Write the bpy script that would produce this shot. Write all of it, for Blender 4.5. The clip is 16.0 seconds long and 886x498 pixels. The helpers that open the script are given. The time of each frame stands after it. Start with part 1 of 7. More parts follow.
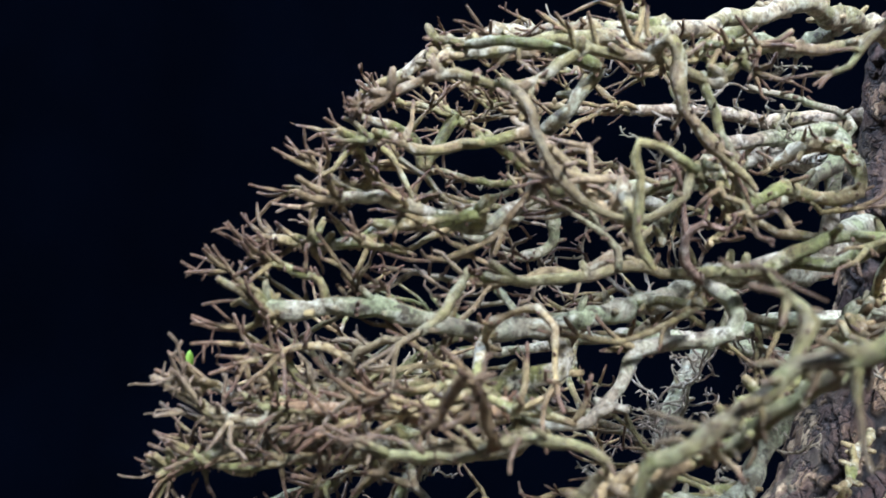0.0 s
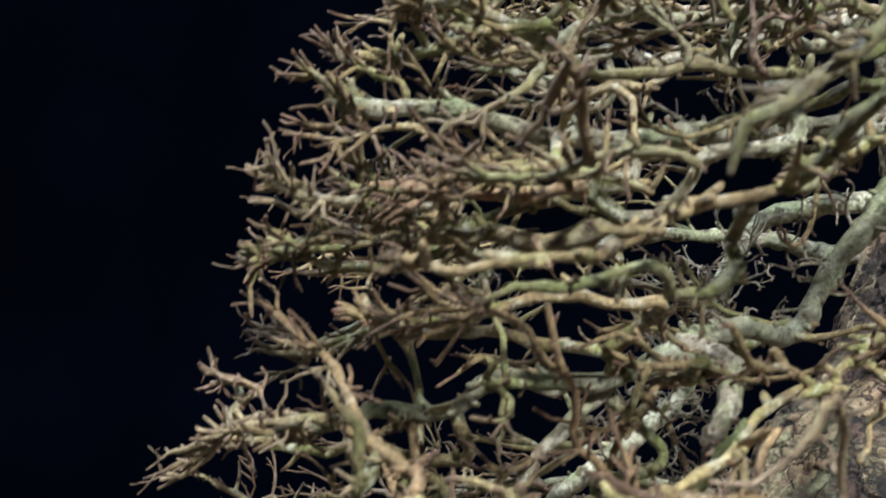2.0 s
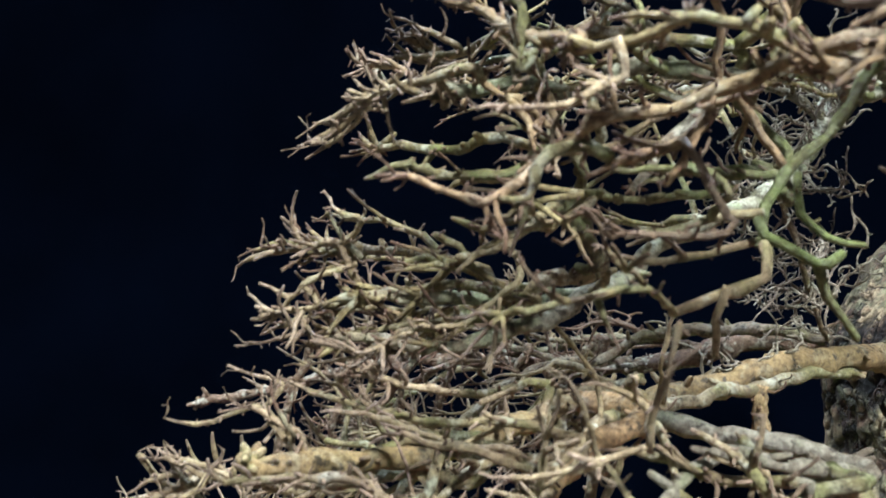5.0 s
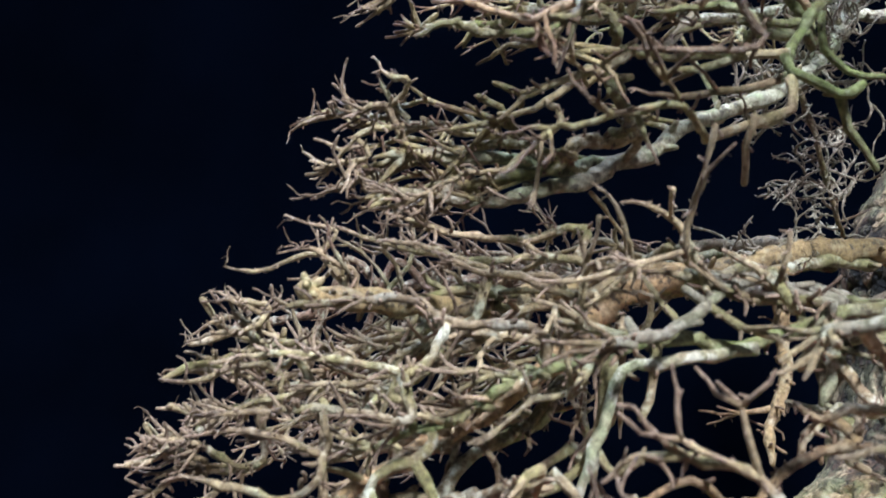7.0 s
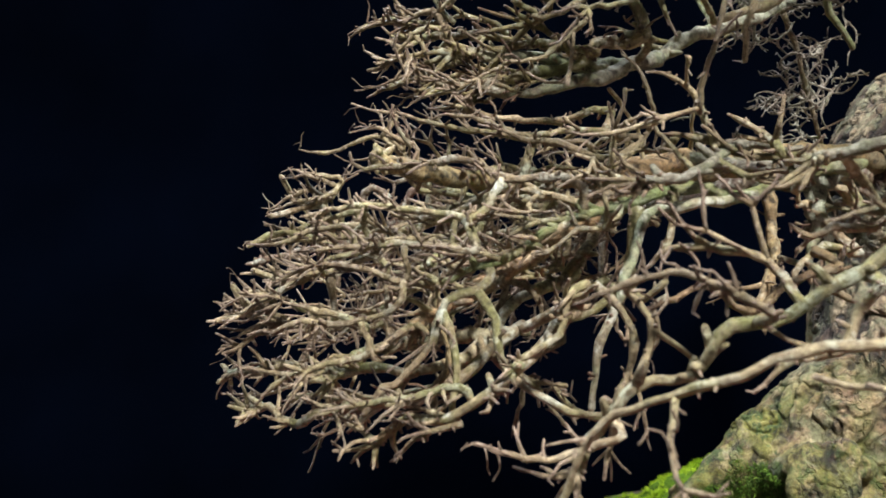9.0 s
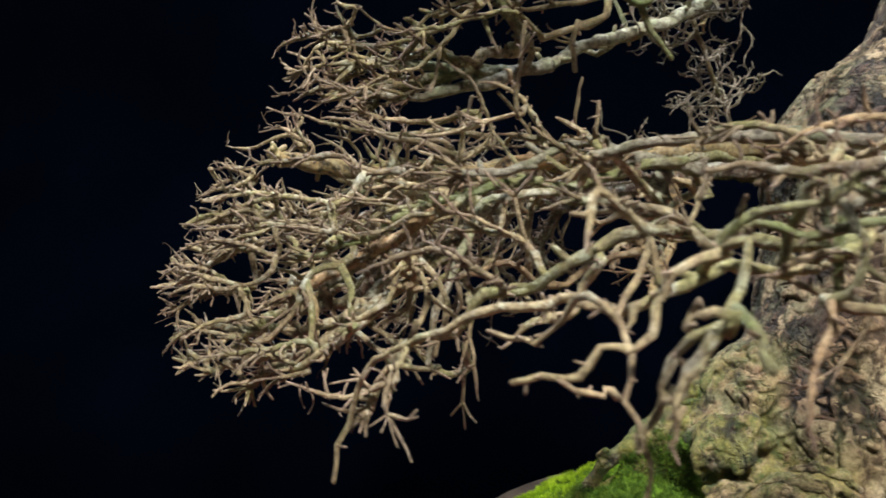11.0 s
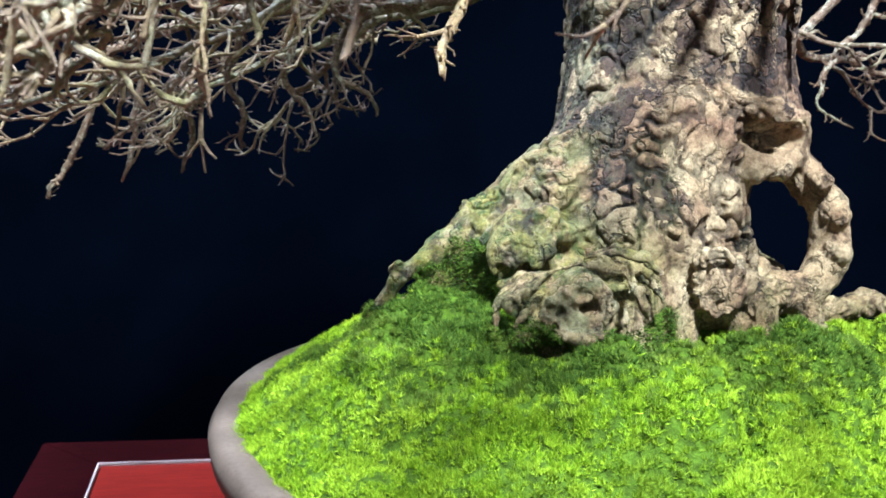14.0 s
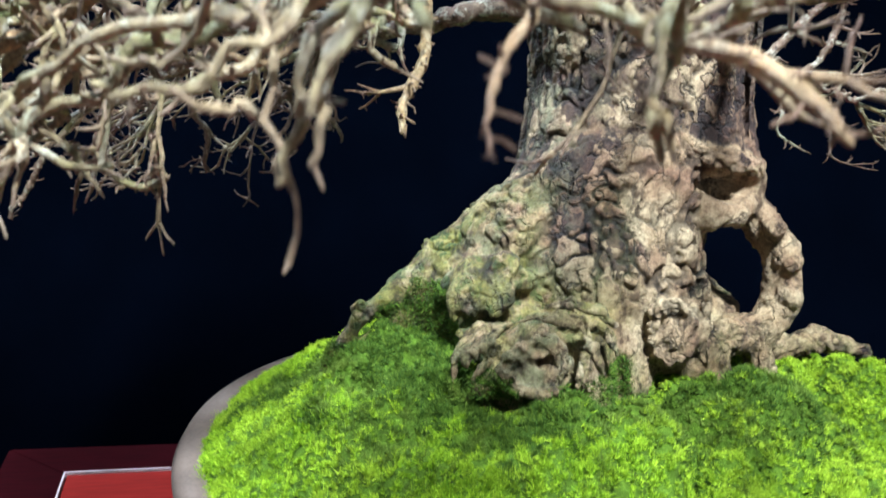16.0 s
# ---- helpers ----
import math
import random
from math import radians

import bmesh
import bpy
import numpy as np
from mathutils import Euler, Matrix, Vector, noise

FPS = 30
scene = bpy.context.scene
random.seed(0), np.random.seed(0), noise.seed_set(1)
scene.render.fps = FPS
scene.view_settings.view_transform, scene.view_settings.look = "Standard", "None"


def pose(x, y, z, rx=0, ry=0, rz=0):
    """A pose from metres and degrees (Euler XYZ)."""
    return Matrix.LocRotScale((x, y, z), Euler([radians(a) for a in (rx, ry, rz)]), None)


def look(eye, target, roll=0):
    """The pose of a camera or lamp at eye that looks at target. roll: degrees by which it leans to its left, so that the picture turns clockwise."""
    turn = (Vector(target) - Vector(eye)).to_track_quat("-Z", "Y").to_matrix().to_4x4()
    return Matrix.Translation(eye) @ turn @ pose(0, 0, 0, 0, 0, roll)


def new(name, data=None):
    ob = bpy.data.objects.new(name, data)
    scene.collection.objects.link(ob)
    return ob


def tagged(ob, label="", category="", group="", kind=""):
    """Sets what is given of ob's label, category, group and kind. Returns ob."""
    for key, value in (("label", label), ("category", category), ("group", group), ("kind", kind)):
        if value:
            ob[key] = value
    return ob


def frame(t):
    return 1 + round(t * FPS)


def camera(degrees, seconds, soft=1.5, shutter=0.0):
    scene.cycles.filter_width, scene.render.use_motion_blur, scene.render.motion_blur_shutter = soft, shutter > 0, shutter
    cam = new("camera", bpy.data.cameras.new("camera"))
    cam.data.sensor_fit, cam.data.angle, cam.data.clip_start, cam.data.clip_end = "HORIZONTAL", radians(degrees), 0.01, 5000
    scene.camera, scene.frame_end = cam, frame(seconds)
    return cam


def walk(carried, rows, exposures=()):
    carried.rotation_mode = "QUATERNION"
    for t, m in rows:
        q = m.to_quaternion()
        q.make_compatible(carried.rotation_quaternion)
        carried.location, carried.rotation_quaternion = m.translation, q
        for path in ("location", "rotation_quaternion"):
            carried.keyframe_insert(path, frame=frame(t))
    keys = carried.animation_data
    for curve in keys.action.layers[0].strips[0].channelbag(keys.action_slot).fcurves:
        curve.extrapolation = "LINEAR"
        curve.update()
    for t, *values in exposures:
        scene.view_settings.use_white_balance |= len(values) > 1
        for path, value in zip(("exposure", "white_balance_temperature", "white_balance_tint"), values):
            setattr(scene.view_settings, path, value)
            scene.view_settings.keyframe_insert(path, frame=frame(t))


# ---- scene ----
cam = camera(52.0, 16.0, soft=1.6, shutter=0.5)
cam.data.dof.use_dof, cam.data.dof.focus_distance, cam.data.dof.aperture_fstop = True, 0.68, 16.0
PATH = [
    (0, (0.0061, 0.0070, 1.4292), (-0.0461, 1.0016, 1.3403), 0.91),
    (0.5, (0.0104, -0.0079, 1.4159), (-0.0606, 0.9858, 1.3288), 0.82),
    (1, (0.0020, -0.0169, 1.4023), (-0.0686, 0.9752, 1.2986), 0.97),
    (1.5, (-0.0005, -0.0215, 1.3733), (-0.0854, 0.9699, 1.2737), 0.77),
    (2, (-0.0178, -0.0237, 1.3350), (-0.0926, 0.9696, 1.2479), 0.61),
    (2.5, (-0.0362, -0.0262, 1.2990), (-0.0970, 0.9682, 1.2128), 1.37),
    (3, (-0.0358, -0.0278, 1.2600), (-0.1232, 0.9654, 1.1838), 1.75),
    (3.5, (-0.0507, -0.0347, 1.2275), (-0.1334, 0.9589, 1.1502), 1.93),
    (4, (-0.0521, -0.0462, 1.2062), (-0.1509, 0.9456, 1.1253), 1.71),
    (4.2, (-0.0504, -0.0495, 1.2019), (-0.1617, 0.9403, 1.1125), 1.90),
    (6.3, (-0.0446, -0.0892, 1.1193), (-0.2054, 0.8951, 1.0456), 3.02),
    (6.5, (-0.0464, -0.0931, 1.1141), (-0.2064, 0.8911, 1.0387), 2.81),
    (7, (-0.0559, -0.1031, 1.0983), (-0.2081, 0.8816, 1.0135), 2.83),
    (7.5, (-0.0605, -0.1130, 1.0702), (-0.2139, 0.8722, 0.9931), 2.36),
    (8, (-0.0808, -0.1278, 1.0406), (-0.2096, 0.8613, 0.9685), 2.41),
    (8.2, (-0.0869, -0.1419, 1.0299), (-0.2104, 0.8478, 0.9570), 2.26),
    (10.3, (-0.0250, -0.2448, 1.0454), (-0.1644, 0.7375, 0.9201), 2.55),
    (10.5, (0.0104, -0.2458, 1.0456), (-0.1681, 0.7305, 0.9233), 2.23),
    (11, (0.0896, -0.2660, 1.0474), (-0.1594, 0.6959, 0.9344), 2.35),
    (11.5, (0.1216, -0.2904, 1.0473), (-0.1294, 0.6712, 0.9358), 2.71),
    (12, (0.1427, -0.3082, 1.0465), (-0.1032, 0.6543, 0.9326), 2.72),
    (12.5, (0.1667, -0.2997, 1.0397), (-0.0801, 0.6612, 0.9140), 2.44),
    (13, (0.1801, -0.2609, 0.9983), (-0.0304, 0.7040, 0.8408), 2.59),
    (13.5, (0.1587, -0.2070, 0.9360), (0.0248, 0.7673, 0.7550), 2.04),
    (14, (0.1334, -0.1759, 0.8964), (0.0592, 0.8092, 0.7414), 3.08),
    (14.5, (0.1127, -0.1502, 0.8906), (0.0771, 0.8385, 0.7450), 3.77),
    (15, (0.1096, -0.1537, 0.8954), (0.0916, 0.8348, 0.7452), 4.01),
    (15.5, (0.1280, -0.1675, 0.9128), (0.0974, 0.8178, 0.7446), 4.06),
    (16, (0.1393, -0.1730, 0.9692), (0.0975, 0.8067, 0.7727), 3.87),
]
EXPOSURE = [(0, -0.15, 5300, 17), (1, -0.25, 5400, 16), (2, -0.42, 5900, 10), (2.5, -0.55, 6100, 6), (3, -0.15, 5850, 3), (4, 0.12, 5650, 5), (6.4, 0.14, 5550, 13), (7, 0.07, 5450, 14), (8, -0.02, 5900, 13), (10.5, -0.20, 6150, 9), (12, -0.46, 6600, 11),
            (12.8, -0.46, 6650, 4), (13.5, -0.15, 6150, -6), (14.0, 0.72, 5400, 6), (14.5, 0.92, 5150, 7), (15.0, 0.92, 5150, 7), (15.5, 0.64, 5300, 6), (16, 0.44, 5400, 6)]
walk(cam, [(t, look(eye, target, roll)) for t, eye, target, roll in PATH], EXPOSURE)

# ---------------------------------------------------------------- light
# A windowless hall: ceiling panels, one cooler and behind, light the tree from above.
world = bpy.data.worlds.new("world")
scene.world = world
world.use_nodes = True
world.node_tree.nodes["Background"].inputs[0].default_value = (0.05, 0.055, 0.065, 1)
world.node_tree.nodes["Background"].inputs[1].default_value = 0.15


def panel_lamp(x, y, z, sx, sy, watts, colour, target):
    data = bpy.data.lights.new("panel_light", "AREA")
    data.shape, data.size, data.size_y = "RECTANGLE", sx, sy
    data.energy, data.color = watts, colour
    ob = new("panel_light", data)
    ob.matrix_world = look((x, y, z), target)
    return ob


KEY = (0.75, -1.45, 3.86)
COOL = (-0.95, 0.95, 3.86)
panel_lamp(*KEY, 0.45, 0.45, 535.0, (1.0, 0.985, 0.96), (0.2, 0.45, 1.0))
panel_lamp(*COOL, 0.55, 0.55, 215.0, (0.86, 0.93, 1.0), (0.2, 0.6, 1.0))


# ---------------------------------------------------------------- materials
def material(name, rough=0.8, metal=0.0):
    m = bpy.data.materials.new(name)
    m.use_nodes = True
    b = m.node_tree.nodes["Principled BSDF"]
    b.inputs["Roughness"].default_value = rough
    b.inputs["Metallic"].default_value = metal
    return m, m.node_tree, b


def node(tree, kind, **values):
    n = tree.nodes.new(kind)
    for key, value in values.items():
        n.inputs[key].default_value = value
    return n


def ramp(tree, fac, stops, smooth=False):
    n = tree.nodes.new("ShaderNodeValToRGB")
    if smooth:
        n.color_ramp.interpolation = "EASE"
    while len(n.color_ramp.elements) < len(stops):
        n.color_ramp.elements.new(0.5)
    for e, (at, c) in zip(n.color_ramp.elements, stops):
        e.position = at
        e.color = (*c, 1) if len(c) == 3 else c
    tree.links.new(fac, n.inputs[0])
    return n.outputs[0]


def noise_of(tree, scale, detail=4.0, rough=0.55, stretch=None):
    co = tree.nodes.new("ShaderNodeTexCoord").outputs["Object"]
    if stretch:
        mp = tree.nodes.new("ShaderNodeMapping")
        mp.inputs["Scale"].default_value = stretch
        tree.links.new(co, mp.inputs[0])
        co = mp.outputs[0]
    n = node(tree, "ShaderNodeTexNoise", Scale=scale, Detail=detail, Roughness=rough)
    tree.links.new(co, n.inputs["Vector"])
    return n.outputs[0]


def mix(tree, fac, a, b, mode="MIX"):
    n = tree.nodes.new("ShaderNodeMix")
    n.data_type, n.blend_type = "RGBA", mode
    for socket, value in ((n.inputs[0], fac), (n.inputs[6], a), (n.inputs[7], b)):
        if isinstance(value, (int, float)):
            socket.default_value = value
        elif isinstance(value, tuple):
            socket.default_value = (*value, 1)
        else:
            tree.links.new(value, socket)
    return n.outputs[2]


def bump(tree, bsdf, height, strength, distance):
    n = node(tree, "ShaderNodeBump", Strength=strength, Distance=distance)
    tree.links.new(height, n.inputs["Height"])
    tree.links.new(n.outputs[0], bsdf.inputs["Normal"])


def attribute(tree, name):
    n = tree.nodes.new("ShaderNodeAttribute")
    n.attribute_name = name
    return n.outputs["Fac"]


def times_(tree, a, b):
    n = tree.nodes.new("ShaderNodeMath")
    n.operation = "MULTIPLY"
    for socket, value in zip(n.inputs, (a, b)):
        if isinstance(value, (int, float)):
            socket.default_value = value
        else:
            tree.links.new(value, socket)
    return n.outputs[0]


def wood_material(name, pale, tan, tip, lichen, mossy=0.85, crusty=0.85):
    """Bark of branches: brown at the young tips, tan on twigs, pale with lichen on old wood."""
    m, t, b = material(name, 0.42)
    age = attribute(t, "age")
    base = ramp(t, age, ((0.0, tip), (0.012, tip), (0.065, tan), (0.34, tan), (0.7, pale)))
    brown = ramp(t, noise_of(t, 42, 4, 0.65), ((0.44, (0, 0, 0)), (0.55, (0.9, 0.9, 0.9))))
    base = mix(t, brown, base, mix(t, 0.58, base, (0.165, 0.105, 0.058)))
    green = times_(t, ramp(t, noise_of(t, 20, 4, 0.65), ((0.47, (0, 0, 0)), (0.58, (mossy, mossy, mossy)))), ramp(t, age, ((0.04, (0, 0, 0)), (0.2, (1, 1, 1)))))
    base = mix(t, green, base, lichen)
    crust = times_(t, ramp(t, noise_of(t, 75, 4, 0.7), ((0.52, (0, 0, 0)), (0.60, (crusty, crusty, crusty)))), ramp(t, age, ((0.08, (0, 0, 0)), (0.26, (1, 1, 1)))))
    base = mix(t, crust, base, (0.58, 0.58, 0.49))
    spots = times_(t, ramp(t, noise_of(t, 130, 3, 0.6), ((0.56, (0, 0, 0)), (0.64, (1, 1, 1)))), ramp(t, age, ((0.15, (0, 0, 0)), (0.5, (0.9, 0.9, 0.9)))))
    base = mix(t, spots, base, (0.08, 0.06, 0.04))
    each = t.nodes.new("ShaderNodeObjectInfo").outputs["Random"]
    base = mix(t, 0.8, base, ramp(t, each, ((0.0, (1.12, 1.05, 0.92)), (0.25, (0.42, 0.37, 0.29)), (0.5, (1.08, 1.08, 0.90)), (0.75, (0.52, 0.55, 0.38)), (1.0, (1.22, 1.18, 1.06)))), "MULTIPLY")
    fine = noise_of(t, 300, 5, 0.7)
    base = mix(t, 0.85, base, ramp(t, fine, ((0.34, (0.22, 0.19, 0.17)), (0.62, (1, 1, 1)))), "MULTIPLY")
    t.links.new(base, b.inputs["Base Color"])
    bump(t, b, noise_of(t, 240, 6, 0.75), 1.0, 0.0026)
    return m


TIP = (0.20, 0.118, 0.08)
bark_branch = wood_material("branch_bark", (0.68, 0.60, 0.45), (0.54, 0.425, 0.26), (0.43, 0.32, 0.24), (0.26, 0.28, 0.09), 0.65)
bark_upper = wood_material("lichened_branch_bark", (0.61, 0.55, 0.36), (0.48, 0.385, 0.195), TIP, (0.25, 0.28, 0.09), 0.9)
bark_grey = wood_material("pale_grey_bark", (0.53, 0.53, 0.43), (0.42, 0.38, 0.25), TIP, (0.36, 0.42, 0.25))
bark_white = wood_material("whitish_bark", (0.58, 0.565, 0.47), (0.50, 0.46, 0.36), TIP, (0.36, 0.40, 0.24), 0.85)
bark_tan = wood_material("tan_bark", (0.68, 0.47, 0.25), (0.50, 0.34, 0.19), TIP, (0.40, 0.30, 0.14), 0.6, 0.3)
bark_wisp = wood_material("pale_twig_bark", (0.62, 0.60, 0.52), (0.56, 0.53, 0.45), (0.44, 0.40, 0.33), (0.32, 0.35, 0.22), 0.4)
bark_moss = wood_material("bright_green_mossy_bark", (0.36, 0.39, 0.17), (0.30, 0.33, 0.13), (0.20, 0.17, 0.08), (0.27, 0.34, 0.11), 0.85, 0.2)
bark_red = wood_material("reddish_bark", (0.27, 0.17, 0.12), (0.30, 0.205, 0.15), TIP, (0.34, 0.30, 0.22), 0.3)
bark_olive = wood_material("olive_bark", (0.25, 0.23, 0.10), (0.20, 0.18, 0.075), (0.15, 0.11, 0.06), (0.20, 0.23, 0.07), 0.85, 0.15)
bark_green = wood_material("green_shoot_bark", (0.36, 0.35, 0.19), (0.29, 0.28, 0.13), (0.18, 0.12, 0.08), (0.24, 0.29, 0.10), 0.85, 0.3)


def warped(tree, scale, amount, stretch):
    """Object coordinates, stirred by noise."""
    co = tree.nodes.new("ShaderNodeTexCoord").outputs["Object"]
    n = node(tree, "ShaderNodeTexNoise", Scale=scale, Detail=3.0)
    tree.links.new(co, n.inputs["Vector"])
    add = tree.nodes.new("ShaderNodeVectorMath")
    add.operation = "MULTIPLY_ADD"
    tree.links.new(n.outputs["Color"], add.inputs[0])
    add.inputs[1].default_value = (amount, amount, amount)
    tree.links.new(co, add.inputs[2])
    mp = tree.nodes.new("ShaderNodeMapping")
    mp.inputs["Scale"].default_value = stretch
    tree.links.new(add.outputs[0], mp.inputs[0])
    return mp.outputs[0]


def cracks(tree, co, scale, width):
    """0 in the cracks between plates, 1 on them; and a random tone for each plate."""
    edge = node(tree, "ShaderNodeTexVoronoi", Scale=scale)
    edge.feature = "DISTANCE_TO_EDGE"
    tree.links.new(co, edge.inputs["Vector"])
    cell = node(tree, "ShaderNodeTexVoronoi", Scale=scale)
    tree.links.new(co, cell.inputs["Vector"])
    tone = tree.nodes.new("ShaderNodeSeparateColor")
    tree.links.new(cell.outputs["Color"], tone.inputs[0])
    return ramp(tree, edge.outputs["Distance"], ((0.0, (0, 0, 0)), (width, (1, 1, 1)))), tone.outputs[0]


def trunk_material():
    """Purple-brown cracked plates, flaked tan wood, grey-green lichen and olive moss, each where the attributes put it."""
    m, t, b = material("trunk_bark", 0.72)
    plate, damp, bare, crustose = (attribute(t, k) for k in ("plate", "damp", "bare", "lichen"))
    small, small_tone = cracks(t, warped(t, 60, 0.05, (1, 1, 0.5)), 50, 0.10)
    groove = attribute(t, "crack")
    tone = mix(t, 0.42, mix(t, 0.5, plate, small_tone), noise_of(t, 46, 6, 0.72))
    base = ramp(t, tone, ((0.40, (0.075, 0.046, 0.036)), (0.46, (0.135, 0.088, 0.064)), (0.52, (0.27, 0.19, 0.120)), (0.60, (0.55, 0.44, 0.29))))
    base = mix(t, ramp(t, noise_of(t, 9, 3, 0.6), ((0.46, (0, 0, 0)), (0.58, (0.85, 0.85, 0.85)))), base, mix(t, 1.0, base, (0.60, 0.45, 0.45), "MULTIPLY"))
    streak = noise_of(t, 55, 5, 0.7, (1, 1, 0.3))
    base = mix(t, 0.8, base, ramp(t, streak, ((0.36, (0.38, 0.34, 0.32)), (0.56, (1, 1, 1)))), "MULTIPLY")
    edge = mix(t, 0.42, bare, noise_of(t, 26, 5, 0.65))
    flaked = ramp(t, edge, ((0.485, (0, 0, 0)), (0.525, (1, 1, 1))))
    tan = ramp(t, noise_of(t, 22, 4, 0.6), ((0.34, (0.24, 0.14, 0.085)), (0.48, (0.38, 0.27, 0.165)), (0.64, (0.56, 0.45, 0.30))))
    base = mix(t, flaked, base, tan)
    grey = times_(t, crustose, ramp(t, noise_of(t, 38, 5, 0.7), ((0.46, (0, 0, 0)), (0.58, (0.75, 0.75, 0.75)))))
    base = mix(t, grey, base, ramp(t, noise_of(t, 90, 3, 0.6), ((0.35, (0.09, 0.10, 0.05)), (0.65, (0.26, 0.27, 0.17)))))
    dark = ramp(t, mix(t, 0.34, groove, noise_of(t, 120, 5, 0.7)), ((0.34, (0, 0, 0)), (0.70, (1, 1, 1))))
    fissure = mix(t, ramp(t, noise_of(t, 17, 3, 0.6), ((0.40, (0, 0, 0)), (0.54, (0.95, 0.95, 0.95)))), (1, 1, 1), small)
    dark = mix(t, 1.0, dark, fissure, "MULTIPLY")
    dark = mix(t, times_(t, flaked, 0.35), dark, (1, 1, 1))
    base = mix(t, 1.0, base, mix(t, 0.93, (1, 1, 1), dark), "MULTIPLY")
    green = times_(t, damp, ramp(t, noise_of(t, 28, 5, 0.7), ((0.38, (0, 0, 0)), (0.54, (0.95, 0.95, 0.95)))))
    base = mix(t, green, base, mix(t, 0.80, base, (0.23, 0.22, 0.035)))
    deep = times_(t, damp, ramp(t, noise_of(t, 60, 4, 0.7), ((0.49, (0, 0, 0)), (0.58, (0.9, 0.9, 0.9)))))
    base = mix(t, deep, base, (0.05, 0.085, 0.013))
    base = mix(t, 1.0, base, (1.12, 1.10, 0.98), "MULTIPLY")
    scale_ = noise_of(t, 62, 7, 0.68, (1, 1, 0.7))
    base = mix(t, ramp(t, scale_, ((0.56, (0, 0, 0)), (0.62, (0.6, 0.6, 0.6)))), base, mix(t, 1.0, base, (1.28, 1.28, 1.26), "MULTIPLY"))
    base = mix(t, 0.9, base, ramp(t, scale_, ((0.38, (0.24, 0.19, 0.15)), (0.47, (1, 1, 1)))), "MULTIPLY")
    fine = noise_of(t, 330, 6, 0.75)
    base = mix(t, 0.85, base, ramp(t, fine, ((0.34, (0.35, 0.31, 0.28)), (0.60, (1, 1, 1)))), "MULTIPLY")
    t.links.new(base, b.inputs["Base Color"])
    rough = mix(t, 0.45, mix(t, 0.6, noise_of(t, 150, 8, 0.7), scale_), noise_of(t, 420, 6, 0.75))
    height = mix(t, 0.66, dark, rough)
    bump(t, b, height, 1.0, 0.009)
    return m


bark_trunk = trunk_material()


def moss_material():
    m, t, b = material("moss", 0.75)
    b.inputs["Specular IOR Level"].default_value = 0.2
    geo = t.nodes.new("ShaderNodeNewGeometry")
    isl = geo.outputs["Random Per Island"]
    base = ramp(t, isl, ((0.0, (0.075, 0.17, 0.004)), (0.5, (0.245, 0.405, 0.009)), (1.0, (0.43, 0.60, 0.020))))
    yellow = ramp(t, noise_of(t, 9, 4, 0.65), ((0.42, (0, 0, 0)), (0.58, (0.85, 0.85, 0.85))))
    base = mix(t, yellow, base, ramp(t, isl, ((0.0, (0.26, 0.40, 0.014)), (1.0, (0.52, 0.67, 0.04)))))
    dull = ramp(t, noise_of(t, 13, 4, 0.65), ((0.52, (0, 0, 0)), (0.66, (0.8, 0.8, 0.8))))
    base = mix(t, dull, base, (0.14, 0.23, 0.012))
    t.links.new(base, b.inputs["Base Color"])
    b.inputs["Subsurface Weight"].default_value = 0.0
    return m


moss_green = moss_material()


def shaded_root_moss_material():
    m, t, b = material("shaded_root_moss", 0.8)
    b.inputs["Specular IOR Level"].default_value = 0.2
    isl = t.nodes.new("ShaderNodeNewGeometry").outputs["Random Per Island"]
    # deep moss green, taken darker to hold the shade round the trunk's foot
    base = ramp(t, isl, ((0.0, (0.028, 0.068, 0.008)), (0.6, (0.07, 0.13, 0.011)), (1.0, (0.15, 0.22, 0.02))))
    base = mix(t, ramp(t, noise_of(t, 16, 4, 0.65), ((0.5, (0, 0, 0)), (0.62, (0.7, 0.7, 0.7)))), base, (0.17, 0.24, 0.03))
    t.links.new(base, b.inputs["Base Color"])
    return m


moss_shaded = shaded_root_moss_material()


def soil_material():
    m, t, b = material("mossy_soil", 0.95)
    b.inputs["Specular IOR Level"].default_value = 0.1
    base = ramp(t, noise_of(t, 90, 5, 0.7), ((0.35, (0.035, 0.06, 0.006)), (0.6, (0.09, 0.16, 0.012)), (0.8, (0.15, 0.23, 0.02))))
    t.links.new(base, b.inputs["Base Color"])
    bump(t, b, noise_of(t, 220, 4, 0.7), 1.0, 0.004)
    return m


mossy_soil = soil_material()


def clay_material():
    m, t, b = material("unglazed_clay", 0.62)
    base = ramp(t, noise_of(t, 14, 6, 0.6), ((0.3, (0.085, 0.060, 0.044)), (0.55, (0.130, 0.094, 0.070)), (0.8, (0.175, 0.132, 0.102))))
    base = mix(t, 0.5, base, ramp(t, noise_of(t, 300, 3), ((0.35, (0.6, 0.58, 0.56)), (0.6, (1, 1, 1)))), "MULTIPLY")
    t.links.new(base, b.inputs["Base Color"])
    bump(t, b, noise_of(t, 240, 4, 0.6), 0.25, 0.0012)
    return m


clay = clay_material()


def lacquer(name, dark, light, rough):
    m, t, b = material(name, rough)
    grain = noise_of(t, 18, 5, 0.6, (1.0, 9.0, 9.0))
    base = ramp(t, grain, ((0.3, dark), (0.7, light)))
    t.links.new(base, b.inputs["Base Color"])
    b.inputs["Coat Weight"].default_value = 0.06
    b.inputs["Specular IOR Level"].default_value = 0.25
    b.inputs["Coat Roughness"].default_value = 0.25
    bump(t, b, grain, 0.08, 0.001)
    return m


